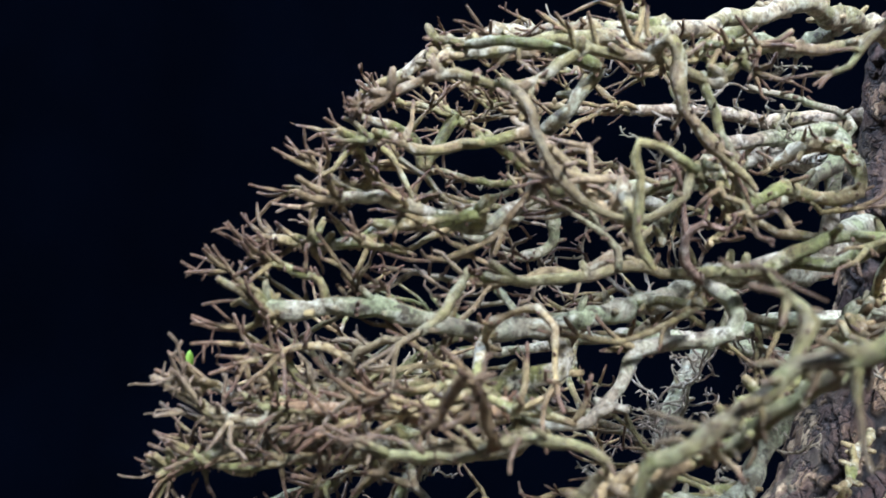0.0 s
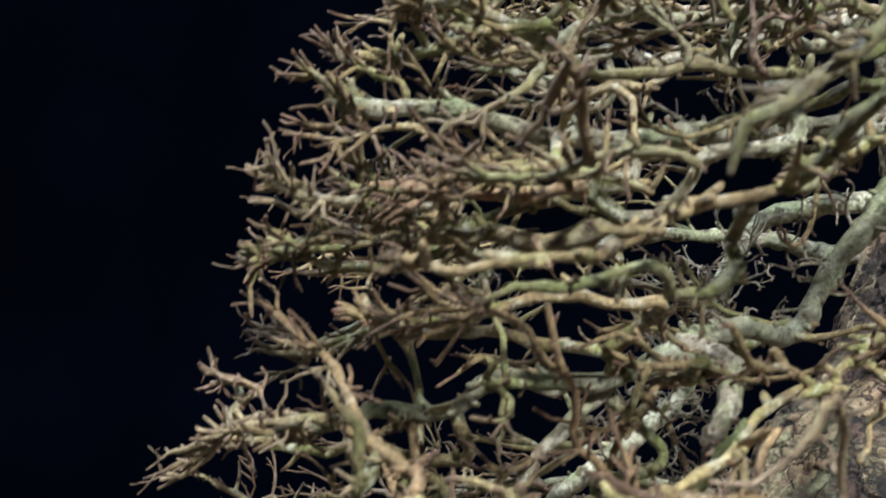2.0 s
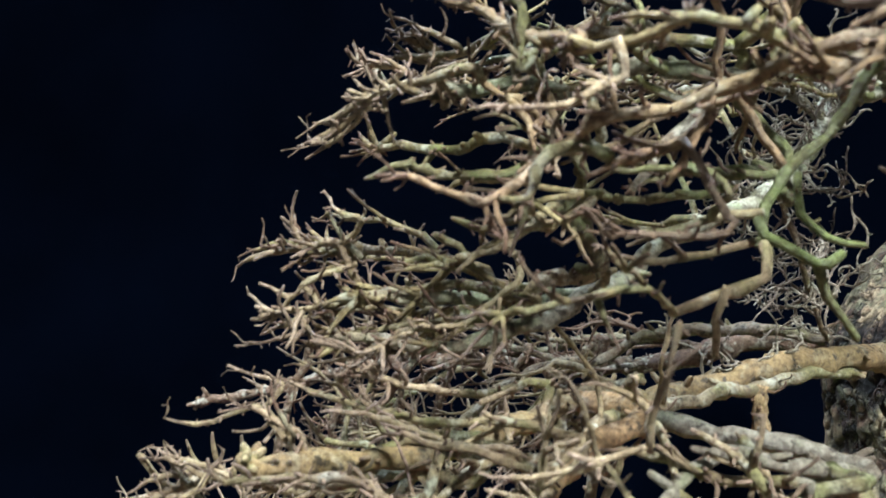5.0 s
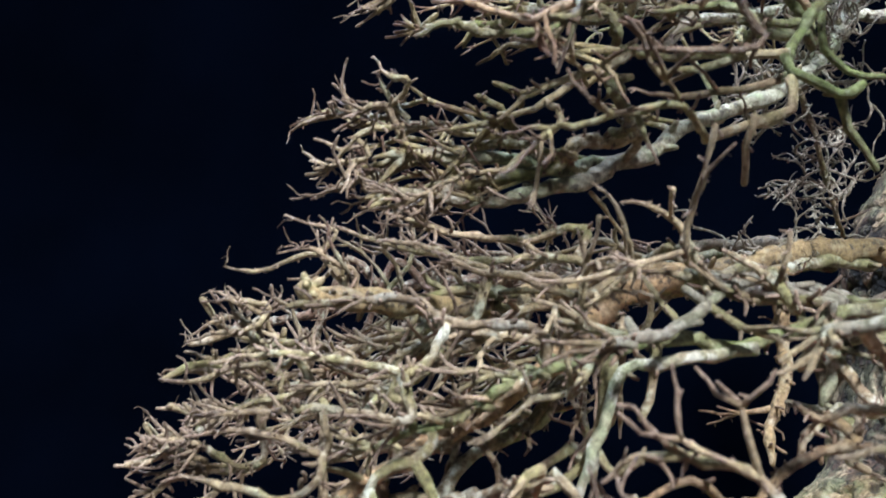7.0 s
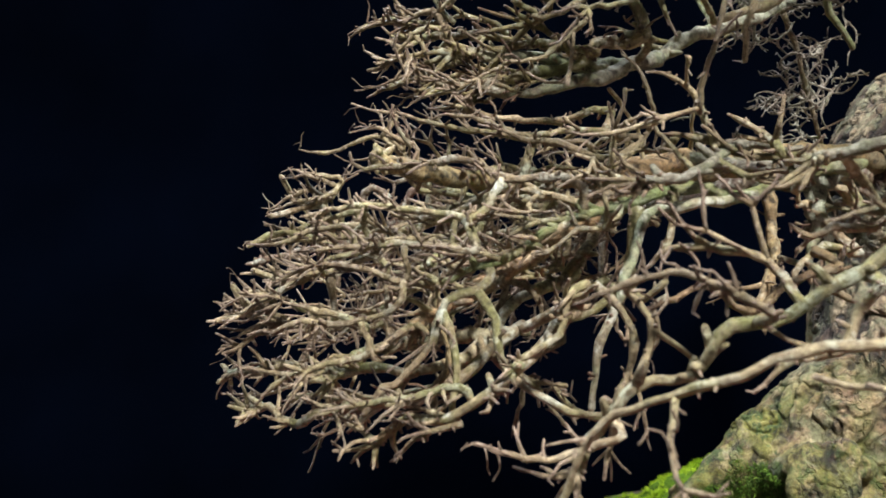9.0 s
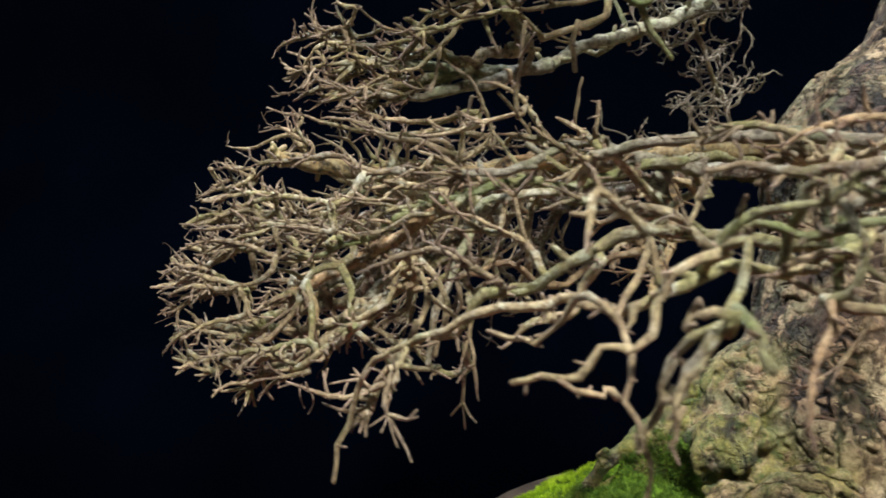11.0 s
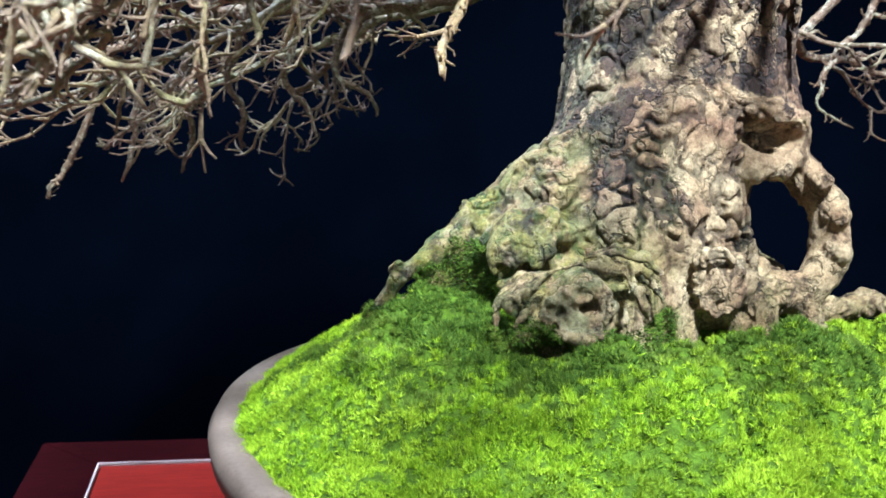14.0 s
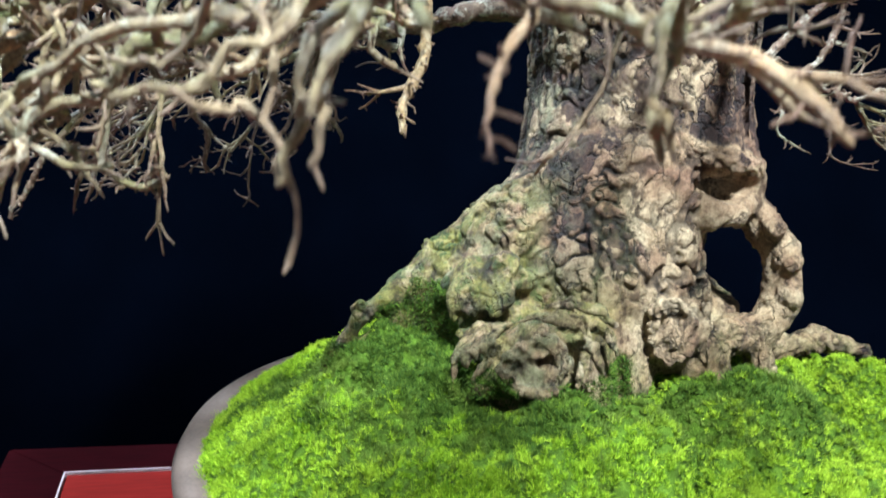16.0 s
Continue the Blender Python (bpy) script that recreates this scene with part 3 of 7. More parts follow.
def creeping_moss(v, nrm):
    """Feathery moss in the hollow under the fin-like root and along the foot of the trunk, its dark green painting in
    shade.
    """
    rng = np.random.default_rng(8)
    patch = np.array([noise.noise((x * 34, y * 34, z * 34)) for x, y, z in v.tolist()])
    hollow = 1.0 - np.sqrt(((v[:, 0] - 0.096) / 0.046) ** 2 + ((v[:, 1] - 0.60) / 0.055) ** 2 + ((v[:, 2] - 0.742) / 0.044) ** 2)
    hem = (0.722 + 0.016 * ((v[:, 0] < 0.25) & (v[:, 1] < 0.535)) - v[:, 2]) / 0.014
    cleft = 1.0 - np.sqrt(((v[:, 0] - 0.258) / 0.020) ** 2 + ((v[:, 1] - 0.55) / 0.05) ** 2 + ((v[:, 2] - 0.728) / 0.030) ** 2)
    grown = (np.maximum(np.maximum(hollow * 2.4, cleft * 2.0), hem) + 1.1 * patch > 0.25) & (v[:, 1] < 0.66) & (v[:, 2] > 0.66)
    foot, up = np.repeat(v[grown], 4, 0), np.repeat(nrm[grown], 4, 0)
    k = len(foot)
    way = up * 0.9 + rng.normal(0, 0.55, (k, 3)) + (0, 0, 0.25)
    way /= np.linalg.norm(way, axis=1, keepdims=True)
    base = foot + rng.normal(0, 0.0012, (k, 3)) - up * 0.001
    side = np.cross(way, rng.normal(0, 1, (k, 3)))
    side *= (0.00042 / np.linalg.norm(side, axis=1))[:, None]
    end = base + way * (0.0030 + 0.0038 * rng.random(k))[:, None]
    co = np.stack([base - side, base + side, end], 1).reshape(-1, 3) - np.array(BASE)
    ob = part("creeping_moss", tri_mesh("creeping_moss", co, np.arange(len(co)).reshape(-1, 3), moss_shaded), tree, "green moss creeping up the foot of the trunk, coloured dark for shade")
    ob["kind"] = "stuff"


def build_trunk():
    F = Field((-0.03, 0.43, 0.63), (0.56, 0.92, 1.58), 0.0021)
    F.limb([(0.285, 0.725, 0.62, 0.115), (0.283, 0.72, 0.80, 0.108), (0.281, 0.717, 0.90, 0.104), (0.277, 0.722, 1.03, 0.102),
            (0.292, 0.745, 1.070, 0.090), (0.332, 0.770, 1.125, 0.076), (0.350, 0.785, 1.180, 0.071), (0.357, 0.790, 1.215, 0.068), (0.370, 0.80, 1.28, 0.062), (0.365, 0.80, 1.38, 0.056), (0.37, 0.80, 1.54, 0.045)], 0.03)
    # deep hollow over the looped root
    F.carve(0.392, 0.700, 0.822, 0.062, 0.150, 0.054, 0.012)
    # fin-like root on the west side, thin and straight at its end
    F.limb([(0.228, 0.700, 0.885, 0.052), (0.160, 0.668, 0.816, 0.036), (0.107, 0.645, 0.786, 0.024), (0.075, 0.628, 0.767, 0.015), (0.040, 0.613, 0.744, 0.0090)], 0.022)
    F.limb([(0.060, 0.620, 0.758, 0.012), (0.036, 0.613, 0.742, 0.0085), (0.014, 0.622, 0.706, 0.0070), (-0.010, 0.632, 0.655, 0.0060)], 0.008)
    F.limb([(0.030, 0.611, 0.752, 0.0045), (0.037, 0.610, 0.757, 0.0055)], 0.004)
    # front of the flare
    F.limb([(0.238, 0.660, 0.885, 0.050), (0.182, 0.630, 0.815, 0.044), (0.158, 0.605, 0.750, 0.042), (0.150, 0.595, 0.650, 0.042)], 0.03)
    F.limb([(0.262, 0.645, 0.880, 0.052), (0.248, 0.608, 0.800, 0.046), (0.245, 0.588, 0.720, 0.046), (0.245, 0.580, 0.650, 0.046)], 0.03)
    F.limb([(0.195, 0.650, 0.830, 0.040), (0.138, 0.632, 0.776, 0.030), (0.105, 0.625, 0.730, 0.026), (0.095, 0.625, 0.650, 0.024)], 0.03)
    # mossy concave side under the fin
    F.carve(0.075, 0.565, 0.728, 0.046, 0.050, 0.046, 0.03)
    # brown recess under an overhanging lip
    F.carve(0.141, 0.574, 0.822, 0.034, 0.014, 0.015, 0.012)
    # shaggy shelf with hanging flaps
    F.limb([(0.117, 0.592, 0.784, 0.0120), (0.135, 0.578, 0.801, 0.0140), (0.157, 0.572, 0.806, 0.0130), (0.178, 0.570, 0.796, 0.0110)], 0.006)
    F.limb([(0.130, 0.572, 0.795, 0.0140), (0.125, 0.560, 0.780, 0.0130), (0.122, 0.556, 0.766, 0.0060)], 0.004)
    F.limb([(0.146, 0.566, 0.799, 0.0130), (0.141, 0.554, 0.785, 0.0120), (0.136, 0.550, 0.772, 0.0060)], 0.004)
    F.limb([(0.163, 0.562, 0.799, 0.0120), (0.161, 0.550, 0.787, 0.0110), (0.155, 0.546, 0.776, 0.0060)], 0.004)
    # rugged roots under the front burl
    F.limb([(0.1499, 0.5000, 0.7124, 0.0062), (0.1588, 0.4900, 0.6981, 0.0066), (0.1647, 0.4900, 0.6772, 0.0066)], 0.004)
    F.limb([(0.1703, 0.5000, 0.7174, 0.0066), (0.1748, 0.4860, 0.7006, 0.0073), (0.1765, 0.4860, 0.6795, 0.0074)], 0.004)
    F.limb([(0.1906, 0.4980, 0.7196, 0.0074), (0.1930, 0.4860, 0.7020, 0.0073), (0.1948, 0.4860, 0.6809, 0.0074)], 0.004)
    F.limb([(0.2099, 0.5000, 0.7239, 0.0062), (0.2130, 0.4900, 0.7024, 0.0066), (0.2158, 0.4900, 0.6812, 0.0066)], 0.004)
    # mossy foot behind the front burl
    F.limb([(0.1605, 0.5450, 0.7407, 0.0159), (0.1626, 0.5350, 0.7072, 0.0201), (0.1663, 0.5350, 0.6619, 0.0203)], 0.012)
    F.limb([(0.1947, 0.5450, 0.7523, 0.0264), (0.1967, 0.5300, 0.7113, 0.0226), (0.2007, 0.5300, 0.6664, 0.0228)], 0.012)
    F.limb([(0.2295, 0.5450, 0.7549, 0.0219), (0.2320, 0.5350, 0.7126, 0.0201), (0.2363, 0.5350, 0.6675, 0.0202)], 0.012)
    F.limb([(0.1525, 0.5080, 0.7095, 0.0093), (0.1834, 0.5000, 0.7090, 0.0116), (0.2148, 0.5060, 0.7149, 0.0100)], 0.008)
    F.limb([(0.120, 0.645, 0.755, 0.024), (0.070, 0.632, 0.735, 0.014), (0.030, 0.625, 0.700, 0.010)], 0.012)
    # fan of pale wedges and a leaning splinter
    F.limb([(0.1330, 0.5250, 0.7597, 0.0051), (0.1252, 0.4930, 0.7487, 0.0037), (0.1261, 0.4910, 0.7304, 0.0033), (0.1282, 0.4910, 0.7134, 0.0025)], 0.002)
    F.limb([(0.1363, 0.5220, 0.7606, 0.0043), (0.1334, 0.4880, 0.7538, 0.0045), (0.1358, 0.4880, 0.7446, 0.0012)], 0.002)
    F.limb([(0.1428, 0.5200, 0.7640, 0.0038), (0.1396, 0.4880, 0.7597, 0.0037), (0.1430, 0.4880, 0.7528, 0.0012)], 0.002)
    F.limb([(0.1493, 0.5180, 0.7666, 0.0038), (0.1467, 0.4880, 0.7632, 0.0037), (0.1510, 0.4880, 0.7563, 0.0012)], 0.002)
    F.limb([(0.1557, 0.5160, 0.7692, 0.0038), (0.1539, 0.4880, 0.7662, 0.0037), (0.1572, 0.4880, 0.7606, 0.0012)], 0.002)
    F.limb([(0.1576, 0.4930, 0.7587, 0.0033), (0.1481, 0.4920, 0.7466, 0.0033), (0.1400, 0.4880, 0.7335, 0.0020)], 0.0025)
    F.limb([(0.1289, 0.5300, 0.7593, 0.0060), (0.1445, 0.5250, 0.7667, 0.0060), (0.1629, 0.5200, 0.7724, 0.0059)], 0.006)
    # lid over the front burl, in layers
    F.limb([(0.1548, 0.5180, 0.7658, 0.0034), (0.1657, 0.5100, 0.7762, 0.0033), (0.1831, 0.5080, 0.7825, 0.0037), (0.2034, 0.5080, 0.7828, 0.0037), (0.2231, 0.5080, 0.7785, 0.0029)], 0.003)
    F.limb([(0.1806, 0.5150, 0.7823, 0.0038), (0.2021, 0.5080, 0.7885, 0.0037), (0.2217, 0.5080, 0.7857, 0.0037), (0.2388, 0.5120, 0.7787, 0.0033), (0.2528, 0.5150, 0.7608, 0.0025)], 0.003)
    F.limb([(0.1943, 0.5300, 0.7877, 0.0051), (0.2139, 0.5220, 0.7939, 0.0051), (0.2353, 0.5220, 0.7894, 0.0046), (0.2494, 0.5240, 0.7781, 0.0038)], 0.004)
    F.limb([(0.2240, 0.5100, 0.7747, 0.0033), (0.2282, 0.4920, 0.7680, 0.0057), (0.2345, 0.4900, 0.7585, 0.0044), (0.2399, 0.4920, 0.7481, 0.0016)], 0.003)
    F.limb([(0.2441, 0.5150, 0.7730, 0.0038), (0.2470, 0.5100, 0.7667, 0.0037), (0.2511, 0.5100, 0.7582, 0.0017)], 0.003)
    F.limb([(0.2219, 0.5000, 0.7545, 0.0029), (0.2222, 0.4920, 0.7468, 0.0033), (0.2208, 0.4920, 0.7353, 0.0020)], 0.0025)
    # the front burl: a lumpy, dished ring round a slanting pit
    F.limb([(0.1957, 0.5600, 0.7331, 0.0234), (0.1891, 0.5050, 0.7454, 0.0208)], 0.006)
    for x, z, r in ((0.1640, 0.7467, 0.0063), (0.1668, 0.7576, 0.0055), (0.1753, 0.7665, 0.0064), (0.1861, 0.7714, 0.0047), (0.1973, 0.7714, 0.0057), (0.2055, 0.7655, 0.0053), (0.2091, 0.7567, 0.0060), (0.2077, 0.7458, 0.0049), (0.2037, 0.7364, 0.0062), (0.1944, 0.7324, 0.0056), (0.1837, 0.7340, 0.0062), (0.1746, 0.7358, 0.0054), (0.1674, 0.7399, 0.0054)):
        F.ball(x, 0.4845 + 0.24 * (z - 0.752), z, r * 1.25, 0.0035)
    F.limb([(0.1800, 0.4945, 0.7578, 0.0095), (0.1975, 0.4945, 0.7600, 0.0090)], 0.004)
    F.limb([(0.1797, 0.4930, 0.7430, 0.0095), (0.1990, 0.4930, 0.7440, 0.0095)], 0.004)
    for a in range(11):
        g = 0.57 * a + 0.3
        F.carve(0.1885 + 0.0225 * math.cos(g), 0.4800, 0.7530 + 0.0205 * math.sin(g), 0.0018 + 0.0008 * (a % 3), 0.0045, 0.0018 + 0.0006 * (a % 2), 0.002)
    for a in range(7):
        g = 0.93 * a + 0.1
        F.ball(0.1870 + 0.0095 * math.cos(g), 0.4865 - 0.0008 * (a % 2), 0.7520 + 0.0085 * math.sin(g), 0.0034 + 0.0007 * (a % 3), 0.002)
    for a in range(24):
        g = 0.15 + 0.125 * a
        F.carve(0.1885 + 0.0330 * math.cos(g), 0.4860, 0.7525 + 0.0300 * math.sin(g), 0.0032, 0.0150, 0.0032, 0.002)
    F.carve(0.1915, 0.4830, 0.7540, 0.0046, 0.0150, 0.0032, 0.003)
    F.carve(0.1955, 0.4830, 0.7575, 0.0032, 0.0120, 0.0024, 0.003)
    F.limb([(0.1380, 0.4920, 0.7188, 0.0025), (0.1453, 0.4880, 0.7281, 0.0045), (0.1561, 0.4880, 0.7314, 0.0049), (0.1689, 0.4920, 0.7271, 0.0041)], 0.003)
    F.limb([(0.1785, 0.5000, 0.7181, 0.0058), (0.1927, 0.5020, 0.7197, 0.0058), (0.2047, 0.5020, 0.7241, 0.0041)], 0.004)
    # cleft, then the second burl, the arm of roots and the loop on the east side
    F.carve(0.262, 0.520, 0.730, 0.009, 0.034, 0.034, 0.006)
    F.limb([(0.3122, 0.5900, 0.7612, 0.0288), (0.3074, 0.5720, 0.7635, 0.0263)], 0.01)
    for x, z, r in ((0.3184, 0.7647, 0.0054), (0.3157, 0.7533, 0.0057), (0.3089, 0.7458, 0.0046), (0.3000, 0.7443, 0.0057), (0.2913, 0.7493, 0.0056), (0.2852, 0.7593, 0.0043), (0.2834, 0.7717, 0.0051), (0.2862, 0.7831, 0.0052), (0.2929, 0.7905, 0.0057), (0.3018, 0.7919, 0.0052), (0.3104, 0.7870, 0.0042), (0.3165, 0.7771, 0.0049)):
        F.ball(x, 0.553, z, r * 1.2, 0.0025)
    F.limb([(0.2999, 0.5560, 0.7670, 0.0089), (0.3070, 0.5560, 0.7666, 0.0080)], 0.003)
    F.carve(0.3001, 0.5410, 0.7708, 0.002, 0.008, 0.002, 0.002)
    F.limb([(0.3311, 0.5750, 0.7886, 0.0036), (0.3318, 0.5620, 0.7727, 0.0040), (0.3327, 0.5620, 0.7500, 0.0036), (0.3370, 0.5650, 0.7358, 0.0023)], 0.003)
    F.limb([(0.2910, 0.5650, 0.7873, 0.0031), (0.2866, 0.5520, 0.7757, 0.0031), (0.2880, 0.5520, 0.7624, 0.0026)], 0.002)
    F.limb([(0.298, 0.595, 0.745, 0.030), (0.330, 0.605, 0.745, 0.022), (0.362, 0.618, 0.752, 0.019), (0.390, 0.628, 0.754, 0.0185), (0.408, 0.634, 0.775, 0.0175),
            (0.410, 0.637, 0.802, 0.0175), (0.405, 0.641, 0.830, 0.0180), (0.388, 0.650, 0.850, 0.0175), (0.362, 0.668, 0.868, 0.020)], 0.006)
    for x, z in ((0.352, 0.750), (0.372, 0.758), (0.402, 0.760), (0.414, 0.790), (0.410, 0.822), (0.394, 0.850)):
        F.ball(x, 0.622, z, 0.012, 0.006)
    F.limb([(0.318, 0.585, 0.752, 0.013), (0.326, 0.578, 0.735, 0.012), (0.330, 0.572, 0.70, 0.010)], 0.005)
    F.limb([(0.345, 0.600, 0.748, 0.015), (0.352, 0.592, 0.72, 0.012), (0.358, 0.586, 0.66, 0.012)], 0.006)
    F.limb([(0.392, 0.626, 0.760, 0.013), (0.398, 0.620, 0.73, 0.011), (0.404, 0.616, 0.66, 0.012)], 0.006)
    F.limb([(0.40, 0.67, 0.72, 0.016), (0.47, 0.69, 0.735, 0.012), (0.52, 0.70, 0.725, 0.008)], 0.010)
    # bright ridge, brow, eye-like knot and mouth-like hollow
    F.limb([(0.292, 0.628, 0.915, 0.020), (0.300, 0.618, 0.88, 0.019), (0.305, 0.612, 0.83, 0.019), (0.302, 0.604, 0.79, 0.018)], 0.010)
    F.limb([(0.275, 0.612, 0.895, 0.008), (0.285, 0.604, 0.905, 0.008), (0.293, 0.604, 0.89, 0.008), (0.290, 0.603, 0.868, 0.008), (0.277, 0.608, 0.866, 0.008), (0.272, 0.612, 0.88, 0.008)], 0.004)
    F.ball(0.282, 0.610, 0.885, 0.010, 0.004)
    F.ball(0.345, 0.672, 0.888, 0.046, 0.012)
    F.limb([(0.304, 0.624, 0.905, 0.011), (0.325, 0.614, 0.910, 0.0115), (0.350, 0.616, 0.908, 0.011), (0.372, 0.634, 0.902, 0.010), (0.380, 0.648, 0.884, 0.010)], 0.005)
    F.limb([(0.312, 0.630, 0.862, 0.011), (0.332, 0.616, 0.858, 0.0125), (0.356, 0.620, 0.860, 0.012), (0.376, 0.642, 0.870, 0.010)], 0.005)
    F.carve(0.344, 0.610, 0.884, 0.027, 0.040, 0.0115, 0.004)
    F.limb([(0.330, 0.640, 0.876, 0.010), (0.350, 0.646, 0.874, 0.010)], 0.006)
    F.carve(0.366, 0.655, 0.980, 0.004, 0.035, 0.06, 0.006)
    v, q = surface_nets(F.f, F.low, F.h)
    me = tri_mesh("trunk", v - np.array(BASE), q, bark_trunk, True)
    nrm = np.zeros(len(v) * 3, np.float32)
    me.vertices.foreach_get("normal", nrm)
    nrm = nrm.reshape(-1, 3)
    crack, plate, damp, bare, lichen, out = np.zeros(len(v)), np.zeros(len(v)), np.zeros(len(v)), np.zeros(len(v)), np.zeros(len(v)), v.copy()
    for i, (x, y, z) in enumerate(v.tolist()):
        upper = min(1.0, max(0.5, (z - 0.74) / 0.06))
        wx = noise.noise((x * 20, y * 20, z * 16)) + 0.35 * noise.noise((x * 75, y * 75, z * 60))
        wy = noise.noise((x * 20 + 9, y * 20, z * 16 + 5)) + 0.35 * noise.noise((x * 75 + 9, y * 75, z * 60))
        at = Vector((x * 36 + wx * 1.3, y * 36 + wy * 1.3, z * 21 + wx))
        d, pts = noise.voronoi(at)
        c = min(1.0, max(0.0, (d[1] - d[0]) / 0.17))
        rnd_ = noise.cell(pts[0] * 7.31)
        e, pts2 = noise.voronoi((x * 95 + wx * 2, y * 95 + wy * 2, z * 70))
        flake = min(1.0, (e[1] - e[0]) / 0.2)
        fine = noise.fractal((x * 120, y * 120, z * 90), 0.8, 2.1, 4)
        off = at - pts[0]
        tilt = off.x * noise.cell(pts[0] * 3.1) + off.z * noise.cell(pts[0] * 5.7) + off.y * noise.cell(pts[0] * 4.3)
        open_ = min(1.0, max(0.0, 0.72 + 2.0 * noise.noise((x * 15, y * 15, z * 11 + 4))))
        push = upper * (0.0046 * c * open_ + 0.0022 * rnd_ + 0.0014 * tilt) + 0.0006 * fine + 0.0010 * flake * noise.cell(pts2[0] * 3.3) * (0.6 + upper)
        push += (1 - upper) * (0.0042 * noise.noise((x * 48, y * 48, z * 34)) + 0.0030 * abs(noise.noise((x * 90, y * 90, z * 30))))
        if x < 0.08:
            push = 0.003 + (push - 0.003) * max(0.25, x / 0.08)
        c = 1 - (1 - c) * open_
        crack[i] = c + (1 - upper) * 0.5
        plate[i] = 0.54 + 0.26 * rnd_ + 0.2 * noise.cell(pts2[0] * 3.3) - 0.22 * max(0.0, min(1.0, (z - 0.94) / 0.1))
        damp[i] = max(0.0, min(1.0, (0.845 + 0.06 * max(0.0, min(1.0, (0.215 - x) / 0.05)) - z) / 0.09 + 0.8 * noise.noise((x * 12, y * 12, z * 12)))) * min(1.0, max(0.35, (0.33 - x) / 0.1))
        spot = 0.0
        for bx, by, bz, br in FLAKED:
            spot = max(spot, 1 - math.sqrt((x - bx) ** 2 + (y - by) ** 2 + (0.7 * (z - bz)) ** 2) / br)
        damp[i] *= 1 - 0.75 * max(0.0, min(1.0, 1.4 * spot))
        bare[i] = max(0.0, min(1.0, 0.345 + 0.75 * max(0.0, spot) + 0.55 * noise.noise((x * 19, y * 19, z * 13 + 2)) - 0.6 * max(0.0, min(1.0, (z - 0.93) / 0.1))))
        lichen[i] = max(0.0, min(1.0, max((0.225 + 0.04 * max(0.0, min(1.0, (z - 1.05) / 0.1)) - x) / 0.05 + 0.5, min(0.25, (z - 1.02) / 0.06)) + 0.9 * noise.noise((x * 11, y * 11, z * 9 + 7)))) * (1 if z > 0.74 else 0.4)
        out[i] += nrm[i] * (push - 0.003)
    me.vertices.foreach_set("co", (out - np.array(BASE)).astype(np.float32).ravel())
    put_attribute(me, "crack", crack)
    put_attribute(me, "plate", plate)
    put_attribute(me, "damp", damp)
    put_attribute(me, "bare", bare)
    put_attribute(me, "lichen", lichen)
    me.update()
    creeping_moss(out, nrm)
    part("trunk", me, tree, "thick flaking grey-brown trunk with burls, hollow and looped root")


build_trunk()


# ---------------------------------------------------------------- branches
AXIS = Vector((0.30, 0.75, 0))
PROFILE_Z = (0.78, 0.83, 0.88, 0.93, 0.98, 1.02, 1.06, 1.09, 1.12, 1.165, 1.23, 1.29, 1.34, 1.39, 1.44, 1.47, 1.55, 1.63)
PROFILE_R = (0.55, 0.64, 0.69, 0.685, 0.66, 0.635, 0.575, 0.605, 0.615, 0.575, 0.565, 0.545, 0.55, 0.52, 0.475, 0.43, 0.36, 0.20)


def reach(p):
    """How far out the crown goes at the height and side of p."""
    side = math.atan2(p.y - AXIS.y, p.x - AXIS.x)
    r = float(np.interp(p.z, PROFILE_Z, PROFILE_R))
    return r * (1.0 + 0.035 * noise.noise((side * 5, p.z * 14, 1.0)))


def outside(p, slack):
    return math.hypot(p.x - AXIS.x, p.y - AXIS.y) > reach(p) * slack


def any_way(rng):
    return Vector((rng.gauss(0, 1), rng.gauss(0, 1), rng.gauss(0, 1)))


def spline(points, step):
    """A smooth line through control points, at even steps."""
    pts = [Vector(p) for p in points]
    pts = [2 * pts[0] - pts[1]] + pts + [2 * pts[-1] - pts[-2]]
    out = []
    for a, b, c, d in zip(pts, pts[1:], pts[2:], pts[3:]):
        n = max(2, int((c - b).length / step))
        for i in range(n):
            t = i / n
            out.append(0.5 * (2 * b + (c - a) * t + (2 * a - 5 * b + 4 * c - d) * t * t + (3 * b - a - 3 * c + d) * t ** 3))
    out.append(pts[-2])
    return out


